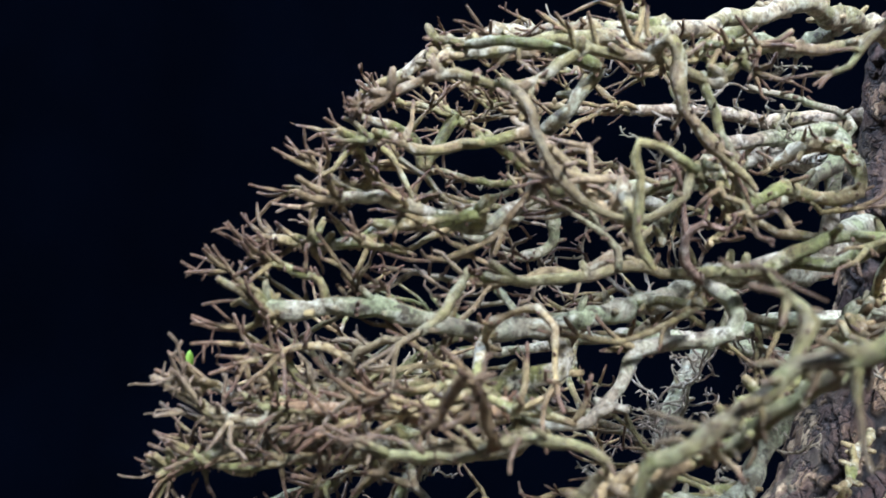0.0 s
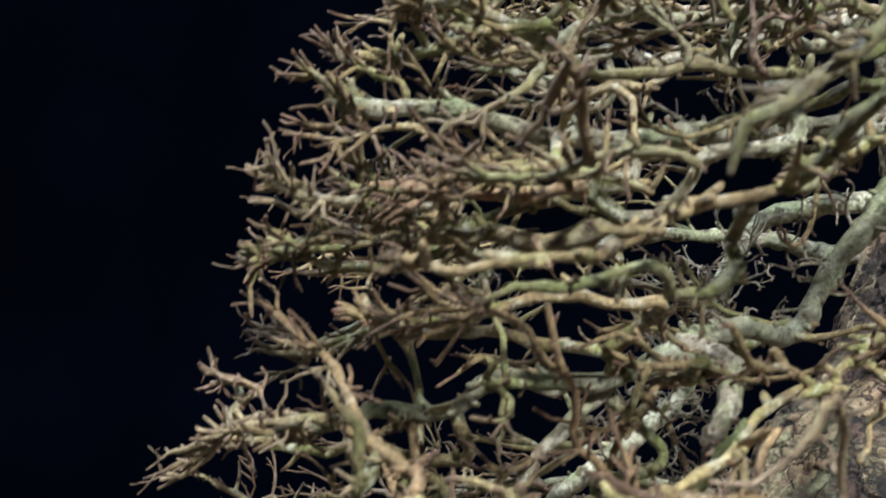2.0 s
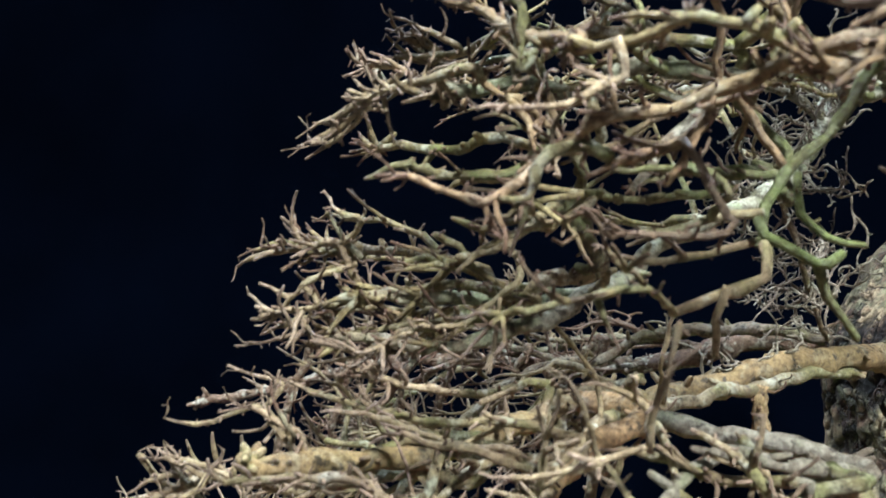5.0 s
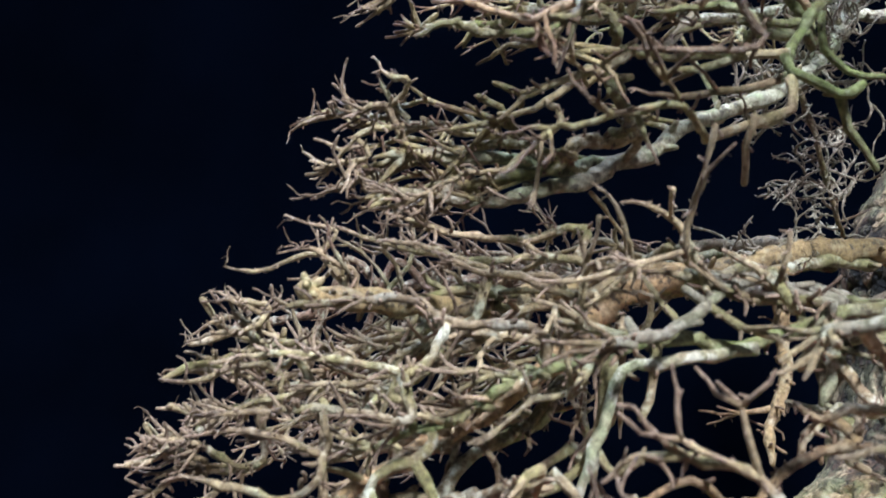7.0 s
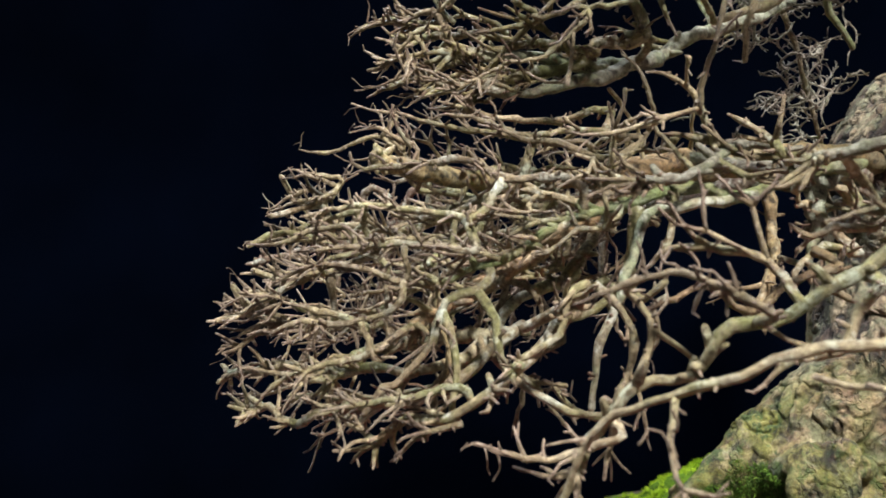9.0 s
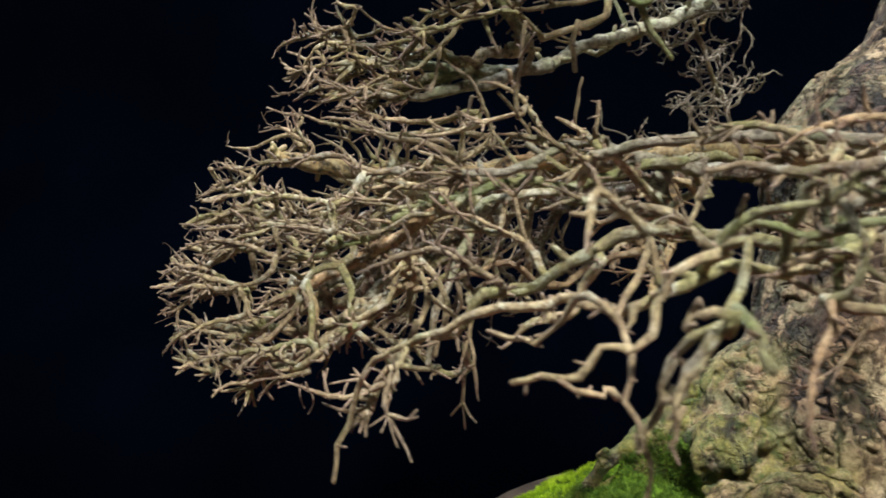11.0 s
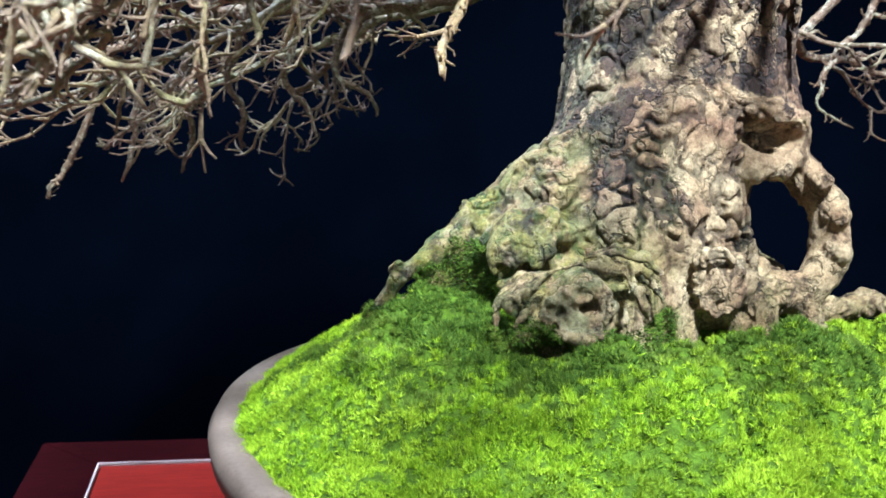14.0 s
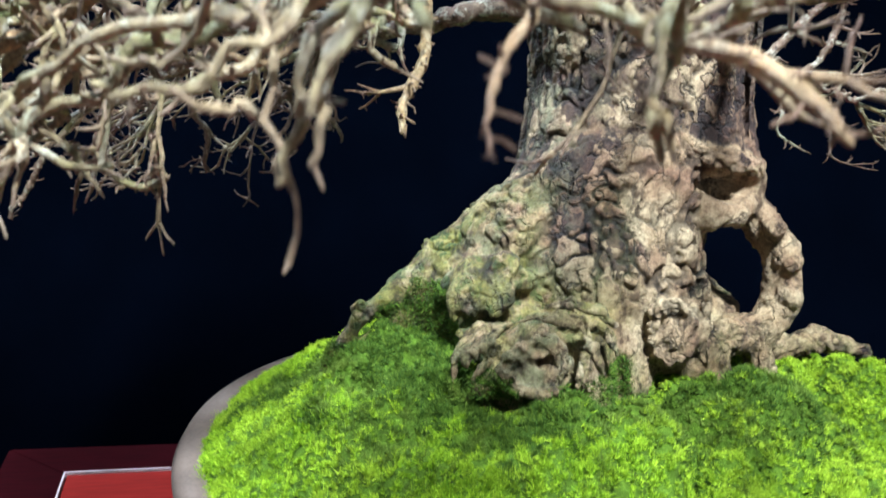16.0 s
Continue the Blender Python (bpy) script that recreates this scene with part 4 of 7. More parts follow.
class Wood:
    """Gathers round, tapering stems and makes one mesh of them."""

    def __init__(self):
        self.verts, self.faces, self.age, self.n = [], [], [], 0

    def stem(self, pts, radii, rng, sides=6, knobs=0.12, blunt=True):
        pts = [Vector(p) for p in pts]
        if len(pts) < 2:
            return
        t = (pts[1] - pts[0]).normalized()
        ref = t.orthogonal().normalized()
        rings = []
        for i, p in enumerate(pts):
            t = (pts[min(i + 1, len(pts) - 1)] - pts[max(i - 1, 0)])
            if t.length < 1e-7:
                t = Vector((0, 0, 1))
            t.normalize()
            ref = (ref - t * ref.dot(t))
            ref = ref.normalized() if ref.length > 1e-6 else t.orthogonal().normalized()
            b = t.cross(ref)
            r = radii[i] * (1 + knobs * rng.uniform(-1, 1))
            rings.append((p, ref.copy(), b, r))
        last = rings[-1]
        tip = (pts[-1] - pts[-2]).normalized()
        if blunt:
            rings.append((last[0] + tip * last[3] * 0.9, last[1], last[2], last[3] * 0.72))
        start = self.n
        for p, u, w, r in rings:
            for k in range(sides):
                a = 2 * math.pi * k / sides
                rr = r * (1 + knobs * 0.75 * rng.uniform(-1, 1))
                self.verts.append(p + (u * math.cos(a) + w * math.sin(a)) * rr)
                self.age.append(min(1.0, max(0.0, (r - 0.00085) / 0.0070)))
        self.verts.append(rings[-1][0] + tip * rings[-1][3] * 0.5)
        self.age.append(self.age[-1])
        m = len(rings)
        self.faces.append(tuple(start + k for k in range(sides - 1, -1, -1)))
        for i in range(m - 1):
            for k in range(sides):
                j = (k + 1) % sides
                self.faces.append((start + i * sides + k, start + i * sides + j, start + (i + 1) * sides + j, start + (i + 1) * sides + k))
        for k in range(sides):
            self.faces.append((start + (m - 1) * sides + k, start + (m - 1) * sides + (k + 1) % sides, start + m * sides))
        self.n = start + m * sides + 1

    def mesh(self, name, mat):
        me = mesh_from(name, [v - BASE for v in self.verts], self.faces, mat)
        put_attribute(me, "age", self.age)
        return me


STEP = (0.012, 0.010, 0.0075, 0.0052)
KINK = (0.2, 0.30, 0.36, 0.30)


def too_near(p):
    """The bare room round the trunk, where no fine twigs grow."""
    return p.y < 0.70 and math.hypot(p.x - 0.28, p.y - 0.72) < float(np.interp(p.z, (0.9, 1.02, 1.08, 1.14, 1.22, 1.4), (0.43, 0.42, 0.34, 0.24, 0.20, 0.14)))


GAPS = []


def air(x, y, z, rx, ry, rz):
    """An open gap between the pads of the crown, where no twigs grow."""
    GAPS.append((x, y, z, rx, ry, rz))


def in_gap(p):
    return any(((p.x - x) / rx) ** 2 + ((p.y - y) / ry) ** 2 + ((p.z - z) / rz) ** 2 < 1 for x, y, z, rx, ry, rz in GAPS)


air(0.002, 0.420, 1.436, 0.027, 0.16, 0.014)
air(-0.005, 0.420, 1.384, 0.045, 0.10, 0.002)
air(0.095, 0.420, 1.455, 0.074, 0.20, 0.022)
air(0.069, 0.420, 1.383, 0.064, 0.10, 0.014)
air(0.066, 0.420, 1.324, 0.025, 0.14, 0.019)
air(0.021, 0.420, 1.284, 0.053, 0.18, 0.019)
air(0.123, 0.400, 1.326, 0.017, 0.16, 0.014)
air(-0.011, 0.360, 1.378, 0.022, 0.06, 0.007)
air(0.019, 0.380, 1.276, 0.026, 0.16, 0.015)
air(-0.047, 0.380, 1.249, 0.018, 0.14, 0.013)
air(0.038, 0.360, 1.168, 0.033, 0.18, 0.023)
air(0.109, 0.400, 1.216, 0.022, 0.20, 0.017)
air(0.092, 0.360, 1.278, 0.014, 0.12, 0.014)
air(-0.123, 0.390, 1.199, 0.014, 0.10, 0.009)
air(-0.097, 0.380, 1.283, 0.011, 0.10, 0.007)
air(0.021, 0.360, 1.112, 0.053, 0.20, 0.033)
air(0.089, 0.400, 1.183, 0.023, 0.20, 0.036)
air(-0.101, 0.370, 1.185, 0.022, 0.14, 0.012)
air(-0.154, 0.400, 1.176, 0.013, 0.10, 0.016)
air(-0.020, 0.360, 1.165, 0.019, 0.12, 0.013)
air(-0.065, 0.360, 1.086, 0.010, 0.10, 0.015)
air(-0.117, 0.370, 1.248, 0.024, 0.10, 0.010)
air(0.011, 0.380, 1.086, 0.074, 0.20, 0.030)
air(-0.073, 0.370, 1.069, 0.031, 0.15, 0.015)
air(-0.074, 0.370, 1.132, 0.028, 0.10, 0.015)
air(0.023, 0.340, 0.987, 0.048, 0.18, 0.032)
air(-0.139, 0.390, 1.151, 0.026, 0.12, 0.014)
air(-0.168, 0.340, 1.001, 0.016, 0.07, 0.010)
air(-0.067, 0.310, 0.990, 0.024, 0.10, 0.009)
air(-0.083, 0.360, 1.068, 0.039, 0.14, 0.014)
air(0.019, 0.330, 1.000, 0.044, 0.20, 0.031)
air(-0.001, 0.330, 0.927, 0.028, 0.18, 0.030)
air(-0.093, 0.320, 0.954, 0.019, 0.10, 0.013)
air(-0.063, 0.330, 0.928, 0.016, 0.12, 0.030)
air(-0.170, 0.340, 0.918, 0.014, 0.08, 0.010)
air(-0.130, 0.330, 0.931, 0.013, 0.10, 0.018)
air(-0.100, 0.350, 1.044, 0.025, 0.10, 0.010)
air(0.110, 0.800, 1.050, 0.085, 0.22, 0.030)
air(0.071, 0.600, 1.097, 0.055, 0.10, 0.028)
air(0.133, 0.140, 1.001, 0.019, 0.10, 0.028)
air(0.038, 0.170, 0.961, 0.026, 0.12, 0.025)
air(0.096, 0.120, 0.989, 0.014, 0.10, 0.014)
air(-0.019, 0.180, 0.966, 0.015, 0.08, 0.012)


def grow(wood, rng, p, d, length, r, level, level_z, droop=0.0, wild=False):
    """One shoot and, by the way, its own side shoots."""
    p, d = Vector(p), Vector(d).normalized()
    step = STEP[level] * rng.uniform(0.85, 1.2)
    n = max(3, int(length / step))
    pts, radii = [p.copy()], [r]
    stout = 1.25 if p.z > 1.07 and not wild else 1.0
    tip_r = (r * 0.6, r * 0.6, max(0.0011 * stout, r * 0.55), max(0.00062 * stout, r * 0.42))[level]
    out = Vector((p.x - AXIS.x, p.y - AXIS.y, 0))
    out = out.normalized() if out.length > 0.01 else Vector((-1, 0, 0))
    side = 1 if rng.random() < 0.5 else -1
    gap = rng.uniform(1.0, 2.2)
    bend = 1
    arc = any_way(rng) * (0, 0.03, 0.06, 0.08)[level]
    for i in range(n):
        bend -= 1
        if bend <= 0:
            bend = rng.choice((2, 2, 3, 3, 4))
            d = d + any_way(rng) * KINK[level] + out * (0.16 if level < 3 else 0.10)
            d.z += (level_z - p.z) * (4.5 if level == 1 else 2.0) + (0.05 if level == 3 else 0.0) - 2 * droop
        else:
            d = d + any_way(rng) * 0.05 + arc
        d.normalize()
        p = p + d * step
        if outside(p, (0.9, 0.91, 0.97, 1.045)[level]) or (not wild and in_gap(p)):
            break
        pts.append(p.copy())
        swell = 1.0
        if level < 3 and i / n > 0.10 - 0.03 * level and (wild or not (level == 2 and too_near(p))):
            gap -= 1
            if gap <= 0:
                swell = 1.22
                gap = (rng.uniform(1.2, 3.0) if level == 1 else rng.uniform(1.6, 4.4)) * (stout if level == 1 else stout ** 2.0)
                side = -side
                pivot = (any_way(rng) * 0.65 + Vector((0, 0, 1))).normalized()
                sd = Matrix.Rotation(side * rng.uniform(0.45, 1.15), 3, pivot) @ d
                d = Matrix.Rotation(-side * rng.uniform(0.15, 0.65), 3, pivot) @ d
                left = 1 - i / n
                if level == 1:
                    grow(wood, rng, p, sd, rng.uniform(0.040, 0.105) * (0.6 + 0.6 * left), max(0.0016 * stout, radii[-1] * rng.uniform(0.40, 0.72)), 2, level_z + rng.gauss(0, 0.02), droop)
                else:
                    sd.z += rng.uniform(-0.25, 0.45)
                    grow(wood, rng, p, sd, rng.choice((0.009, 0.016, 0.024, 0.034, 0.048)) * rng.uniform(0.7, 1.1), max(0.00125 * stout, radii[-1] * rng.uniform(0.6, 0.85)), 3, level_z + 0.02, droop)
        radii.append((r + (tip_r - r) * (i + 1) / n) * swell)
    wood.stem(pts, radii, rng, 7 if level == 1 else 5, 0.2)
    # short spurs and buds
    for _ in range(int(n * (0.5 if stout == 1.0 else 0.9)) if level < 3 else n // 5):
        i = rng.randrange(len(pts))
        q, sd = pts[i], any_way(rng).normalized()
        wood.stem([q, q + sd * (radii[i] + rng.uniform(0.0008, 0.0042))], [radii[i] * 0.62, radii[i] * 0.4], rng, 5)
    # a terminal fork
    if level in (1, 2):
        for k in range(2 if rng.random() < 0.7 else 3):
            sd = d + any_way(rng) * 0.4 + out * 0.25
            grow(wood, rng, pts[-1], sd, rng.uniform(0.012, 0.034), max(0.00125, radii[-1] * 0.85), 3, level_z + 0.02, droop)
    elif rng.random() < 0.5 and len(pts) > 3:
        sd = d + any_way(rng) * 0.7
        q = pts[rng.randrange(1, len(pts) - 1)]
        wood.stem([q, q + sd.normalized() * rng.uniform(0.003, 0.009)], [tip_r * 1.1, tip_r * 0.8], rng, 5)


GROWN = []


def joined(points, thickness):
    """The control points, led on to the nearest grown wood, so that nothing starts in the air."""
    p = Vector(points[0])
    if math.hypot(p.x - 0.33, p.y - 0.77) < 0.09:
        return list(points)
    best, at = 9.0, None
    for q, r in GROWN:
        if r > thickness * 0.6:
            d = (q - p).length
            if d < best:
                best, at = d, q
    trunk = Vector((0.30, 0.74, max(0.95, p.z + 0.02)))
    if at is None or best > 0.6 * (trunk - p).length:
        return [tuple(trunk), tuple((trunk * 0.45 + p * 0.55) + Vector((0, 0, 0.008)))] + list(points)
    if best < 0.006:
        return list(points)
    return [tuple(at)] + list(points)


def limb(points, r0, r1, mat, seed, secondaries, length, droop=0.0, first=0.36, lift=0.0, label="", wave=1.0):
    """A main limb through its control points, and the branches along it, each a part of its own."""
    rng = random.Random(seed)
    pts = spline(joined(points, min(r0, 0.0135)), 0.0065)
    n = len(pts)
    line = []
    for i, p in enumerate(pts):
        k = i / (n - 1)
        sway = Vector([noise.noise((i * 0.14, seed * 3.7, c * 9.1)) for c in range(3)]) * 0.011 * wave
        jog = Vector([noise.noise((i * 0.37, seed * 2.3, c * 5.3)) for c in range(3)]) * 0.0032
        line.append(p + (sway * min(1, 4 * k) + jog + any_way(rng) * 0.0004 if i else Vector()))
    r0, r1 = min(r0, 0.0135) * (0.72 if wave == 1.0 else 1.0), r1 * 0.6
    radii = [(r0 + (r1 - r0) * (i / (n - 1)) ** 0.75) * (1 + 0.22 * noise.noise((i * 0.28, seed * 1.9, 4.0)) + (0.1 if (i + seed) % 7 == 0 else 0)) for i in range(n)]
    wood = Wood()
    GROWN.extend(zip(line, radii))
    wood.stem(line, radii, rng, 12, 0.12)
    # spurs and stubs on the limb itself
    for _ in range(int(n * 0.4)):
        i = rng.randrange(int(n * 0.15), n)
        sd = any_way(rng).normalized()
        sd.z = abs(sd.z) * 0.6 + sd.z * 0.4
        wood.stem([line[i], line[i] + sd * (radii[i] + rng.uniform(0.003, 0.010))], [0.0028, 0.0018], rng, 6)
    main = part("limb", wood.mesh("limb", mat), tree, label)
    side = 1
    secondaries = int(secondaries * (0.46 if points[-1][2] > 1.07 else 0.68))
    for s in range(secondaries):
        k = first + (1 - first) * (s + rng.uniform(0.1, 0.9)) / secondaries
        i = min(n - 2, int(k * (n - 1)))
        d = (line[i + 1] - line[max(0, i - 1)]).normalized()
        side = -side
        turn = Matrix.Rotation(side * rng.uniform(0.45, 1.2), 3, (any_way(rng) * 0.3 + Vector((0, 0, 1))).normalized())
        sd = turn @ d
        sd.z += rng.uniform(-0.25, 0.3) + lift
        if (too_near(line[i]) and wave == 1.0) or in_gap(line[i]):
            continue
        w = Wood()
        far = 1.0 - 0.45 * k
        grow(w, rng, line[i], sd, length * far * rng.uniform(0.7, 1.15), max(0.0024, min(0.0046, radii[i] * rng.uniform(0.42, 0.66))), 1, line[i].z + rng.uniform(-0.012, 0.03) + lift * 0.05, droop)
        if w.n:
            part("branch", w.mesh("branch", bark_red if mat == bark_red else bark_green if rng.random() < 0.07 else bark_upper if line[0].z > 1.1 else bark_branch), main)
    w = Wood()
    end = (line[-1] - line[-4]).normalized()
    for k in range(3):
        grow(w, rng, line[-1], end + any_way(rng) * 0.35, length * 0.55, max(0.0022, r1 * 0.9), 1, line[-1].z, droop)
    part("branch", w.mesh("branch", bark_upper if line[0].z > 1.1 else bark_branch), main)
    return main


def curl(w, rng, p, d, length, r, depth):
    """A fine, curling, forking twig."""
    pts, radii = [Vector(p)], [r]
    n = max(5, int(length / 0.0035))
    bend = any_way(rng) * 0.35
    for i in range(n):
        if i % 2 == 0:
            bend = any_way(rng) * 0.62
        d = (d + bend * 0.5 + Vector((-0.02, -0.02, 0.01))).normalized()
        pts.append(pts[-1] + d * 0.0035)
        radii.append(r * (1 - 0.5 * i / n) * rng.uniform(0.75, 1.35))
        if rng.random() < 0.45:
            w.stem([pts[-1], pts[-1] + (d * 0.6 + any_way(rng)).normalized() * rng.uniform(0.0018, 0.0045)], [r * 0.8, r * 0.45], rng, 5)
        if depth and 2 < i < n - 2 and rng.random() < 0.17:
            curl(w, rng, pts[-1], (d + any_way(rng) * 0.7).normalized(), length * rng.uniform(0.25, 0.5), r * 0.75, depth - 1)
    w.stem(pts, radii, rng, 5, 0.15)


def wisp(near, spread, count, seed):
    """Fine pale curly twigs on the inner wood near a place."""
    rng = random.Random(seed)
    near = Vector(near)
    feet = sorted((q for q, r in GROWN), key=lambda q: (q - near).length)[:10]
    for _ in range(min(2, count)):
        w = Wood()
        q = rng.choice(feet)
        d = (near - q).normalized() * 0.8 + any_way(rng) * 0.6
        curl(w, rng, q, d.normalized(), rng.uniform(0.8, 1.3) * spread, 0.00110, 1)
        part("branch", w.mesh("branch", bark_wisp), tree, "fine pale curly twig")


def twiglets(w, rng, pts, radii, share):
    """Short kinked side twigs along a stem."""
    for _ in range(int(len(pts) * share)):
        i = rng.randrange(1, len(pts))
        d = ((pts[i] - pts[i - 1]).normalized() * 0.5 + any_way(rng) * 0.9).normalized()
        line, thick = [pts[i] + d * radii[i] * 0.3], [min(0.00125, radii[i] * 0.6)]
        for _ in range(rng.choice((2, 3, 3, 4, 5))):
            d = (d + any_way(rng) * 0.38 + Vector((-0.06, -0.04, 0.03))).normalized()
            line.append(line[-1] + d * rng.uniform(0.0025, 0.0048))
            thick.append(thick[-1] * rng.uniform(0.78, 1.02))
        if not in_gap(line[-1]):
            w.stem(line, thick, rng, 5, 0.2)


def shoot(points, r0, r1, seed, mat, twigs=3):
    """A single bare shoot through its control points, with a few side twigs."""
    r0, r1 = r0 * 0.7, r1 * 0.62
    rng = random.Random(seed)
    pts = spline(joined(points, r0), 0.008)
    jogs = [any_way(rng) * 0.0016 for _ in range(len(pts) // 3 + 1)]
    pts = [p + jogs[i // 3] + any_way(rng) * 0.0005 for i, p in enumerate(pts)]
    n = len(pts)
    GROWN.extend((p, r0) for p in pts)
    w = Wood()
    w.stem(pts, [(r0 + (r1 - r0) * i / (n - 1)) * (1 + 0.2 * noise.noise((i * 0.5, seed * 1.7, 2.0)) + (0.14 if i % 4 == 0 else 0)) for i in range(n)], rng, 8, 0.14)
    for _ in range(n // 3):
        i = rng.randrange(1, n)
        q, sd = pts[i], any_way(rng).normalized()
        w.stem([q, q + sd * (r1 + rng.uniform(0.001, 0.006))], [r1 * 0.75, r1 * 0.5], rng, 6)
    for _ in range(twigs):
        i = rng.randrange(n // 3, n)
        d = (pts[i] - pts[i - 1]).normalized() + any_way(rng) * 0.6
        grow(w, rng, pts[i], d, rng.uniform(0.012, 0.035), r1 * 0.8, 3, pts[i].z)
    part("shoot", w.mesh("shoot", mat), tree)


def bough(points, r0, r1, mat, seed, twigs):
    """A single branch through its control points, from its foot to its tip, with side shoots."""
    rng = random.Random(seed)
    if points[-1][2] < 1.10 and r0 < 0.0035:
        r0, r1 = 0.9 * r0, 0.8 * r1
    pts = spline(joined(points, r0), 0.0045)
    jogs = [any_way(rng) * min(0.0022, 0.45 * r0) for _ in range(len(pts) // 4 + 2)]
    pts = [p + jogs[i // 4].lerp(jogs[i // 4 + 1], i % 4 / 4) + any_way(rng) * 0.0004 for i, p in enumerate(pts)]
    n = len(pts)
    radii = [(r0 + (r1 - r0) * i / (n - 1)) * (1 + 0.22 * noise.noise((i * 0.35, seed * 1.7, 2.0)) + (0.2 if (i + seed) % 6 == 0 else 0)) * min(1.0, 0.45 + (n - 1 - i) / 8) for i in range(n)]
    GROWN.extend(zip(pts, radii))
    w = Wood()
    w.stem(pts, radii, rng, 10 if r0 > 0.003 else 7, 0.17)
    for k in range(int(n * 1.5)):
        i = rng.randrange(1, n)
        q, sd = pts[i], any_way(rng).normalized()
        thin = min(0.0020, radii[i] * 0.6) * (1.0 if k % 4 == 0 else 0.6)
        w.stem([q, q + sd * (radii[i] + (rng.uniform(0.001, 0.005) if k % 4 == 0 else rng.uniform(0.0002, 0.0018)))], [thin, thin * 0.65], rng, 5)
    twiglets(w, rng, pts, radii, 0.34)
    for _ in range(twigs):
        i = rng.randrange(n // 4, max(n // 4 + 1, int(n * 0.85)))
        d = (pts[i] - pts[i - 1]).normalized() + any_way(rng) * 0.5
        grow(w, rng, pts[i], d, rng.uniform(0.014, 0.034), max(0.0014, min(0.0024, radii[i] * 0.6)), 2, pts[i].z + 0.01, 0.0, True)
    part("branch", w.mesh("branch", mat), tree)


# top of the crown
limb([(0.36, 0.8, 1.534), (0.206, 0.634, 1.537), (0.077, 0.515, 1.504), (-0.022, 0.456, 1.482)], 0.014, 0.005, bark_branch, 11, 13, 0.19)
limb([(0.35, 0.8, 1.475), (0.188, 0.862, 1.487), (0.029, 0.823, 1.479)], 0.013, 0.005, bark_branch, 12, 10, 0.18)
limb([(0.37, 0.78, 1.554), (0.275, 0.564, 1.533), (0.196, 0.385, 1.501)], 0.013, 0.005, bark_branch, 13, 10, 0.16)
limb([(0.37, 0.8, 1.515), (0.485, 0.722, 1.527), (0.604, 0.662, 1.509)], 0.012, 0.005, bark_branch, 14, 6, 0.15)
# second tier
limb([(0.335, 0.75, 1.375), (0.189, 0.455, 1.357), (0.09, 0.336, 1.33), (0.001, 0.272, 1.307), (-0.059, 0.277, 1.303)], 0.0042, 0.0030, bark_upper, 23, 14, 0.15)
# third tier, the pale arching limb
limb([(0.32, 0.75, 1.226), (0.181, 0.475, 1.248), (0.092, 0.346, 1.236), (0.012, 0.262, 1.229), (-0.057, 0.277, 1.218)], 0.0042, 0.0030, bark_upper, 32, 13, 0.16)
limb([(0.33, 0.8, 1.256), (0.192, 0.862, 1.273), (0.043, 0.843, 1.265), (-0.067, 0.764, 1.258)], 0.014, 0.005, bark_grey, 33, 10, 0.19)
# fourth tier
# low tier
limb([(-0.03, 0.455, 1.03), (-0.065, 0.40, 0.985), (-0.10, 0.35, 0.95), (-0.15, 0.31, 0.92), (-0.22, 0.34, 0.905)], 0.008, 0.005, bark_branch, 54, 17, 0.16, first=0.15, droop=0.02)
limb([(0.20, 0.74, 1.050), (0.06, 0.77, 1.040), (-0.07, 0.73, 1.000), (-0.17, 0.67, 0.940), (-0.24, 0.61, 0.900)], 0.010, 0.0045, bark_branch, 55, 13, 0.16, first=0.5, droop=0.06)
limb([(0.30, 0.66, 1.03), (0.25, 0.36, 1.035), (0.17, 0.18, 1.01), (0.10, 0.125, 0.995), (0.03, 0.14, 0.975)], 0.0090, 0.0036, bark_branch, 56, 9, 0.11, first=0.4)
limb([(0.33, 0.66, 1.03), (0.37, 0.42, 1.05), (0.39, 0.25, 1.03), (0.37, 0.16, 1.02)], 0.014, 0.005, bark_branch, 57, 9, 0.13, first=0.35)
limb([(0.36, 0.72, 1.05), (0.54, 0.65, 1.06), (0.70, 0.57, 1.05)], 0.016, 0.006, bark_branch, 58, 9, 0.17)
limb([(0.34, 0.79, 1.03), (0.48, 0.98, 0.985), (0.62, 1.07, 0.965)], 0.012, 0.005, bark_red, 59, 8, 0.16, first=0.25, droop=0.03)
limb([(0.24, 0.79, 1.035), (0.10, 0.88, 1.025), (-0.05, 0.94, 0.990), (-0.16, 0.96, 0.950), (-0.26, 0.93, 0.900)], 0.014, 0.005, bark_branch, 60, 13, 0.16, first=0.5, droop=0.06)
limb([(0.36, 0.79, 1.256), (0.519, 0.742, 1.279), (0.668, 0.682, 1.272)], 0.014, 0.005, bark_branch, 62, 7, 0.16)
# bare shoots hanging at the front
shoot([(0.02, 0.135, 0.975), (-0.03, 0.15, 0.955), (-0.06, 0.17, 0.93), (-0.075, 0.18, 0.895), (-0.078, 0.18, 0.865)], 0.0030, 0.002, 74, bark_branch, 1)
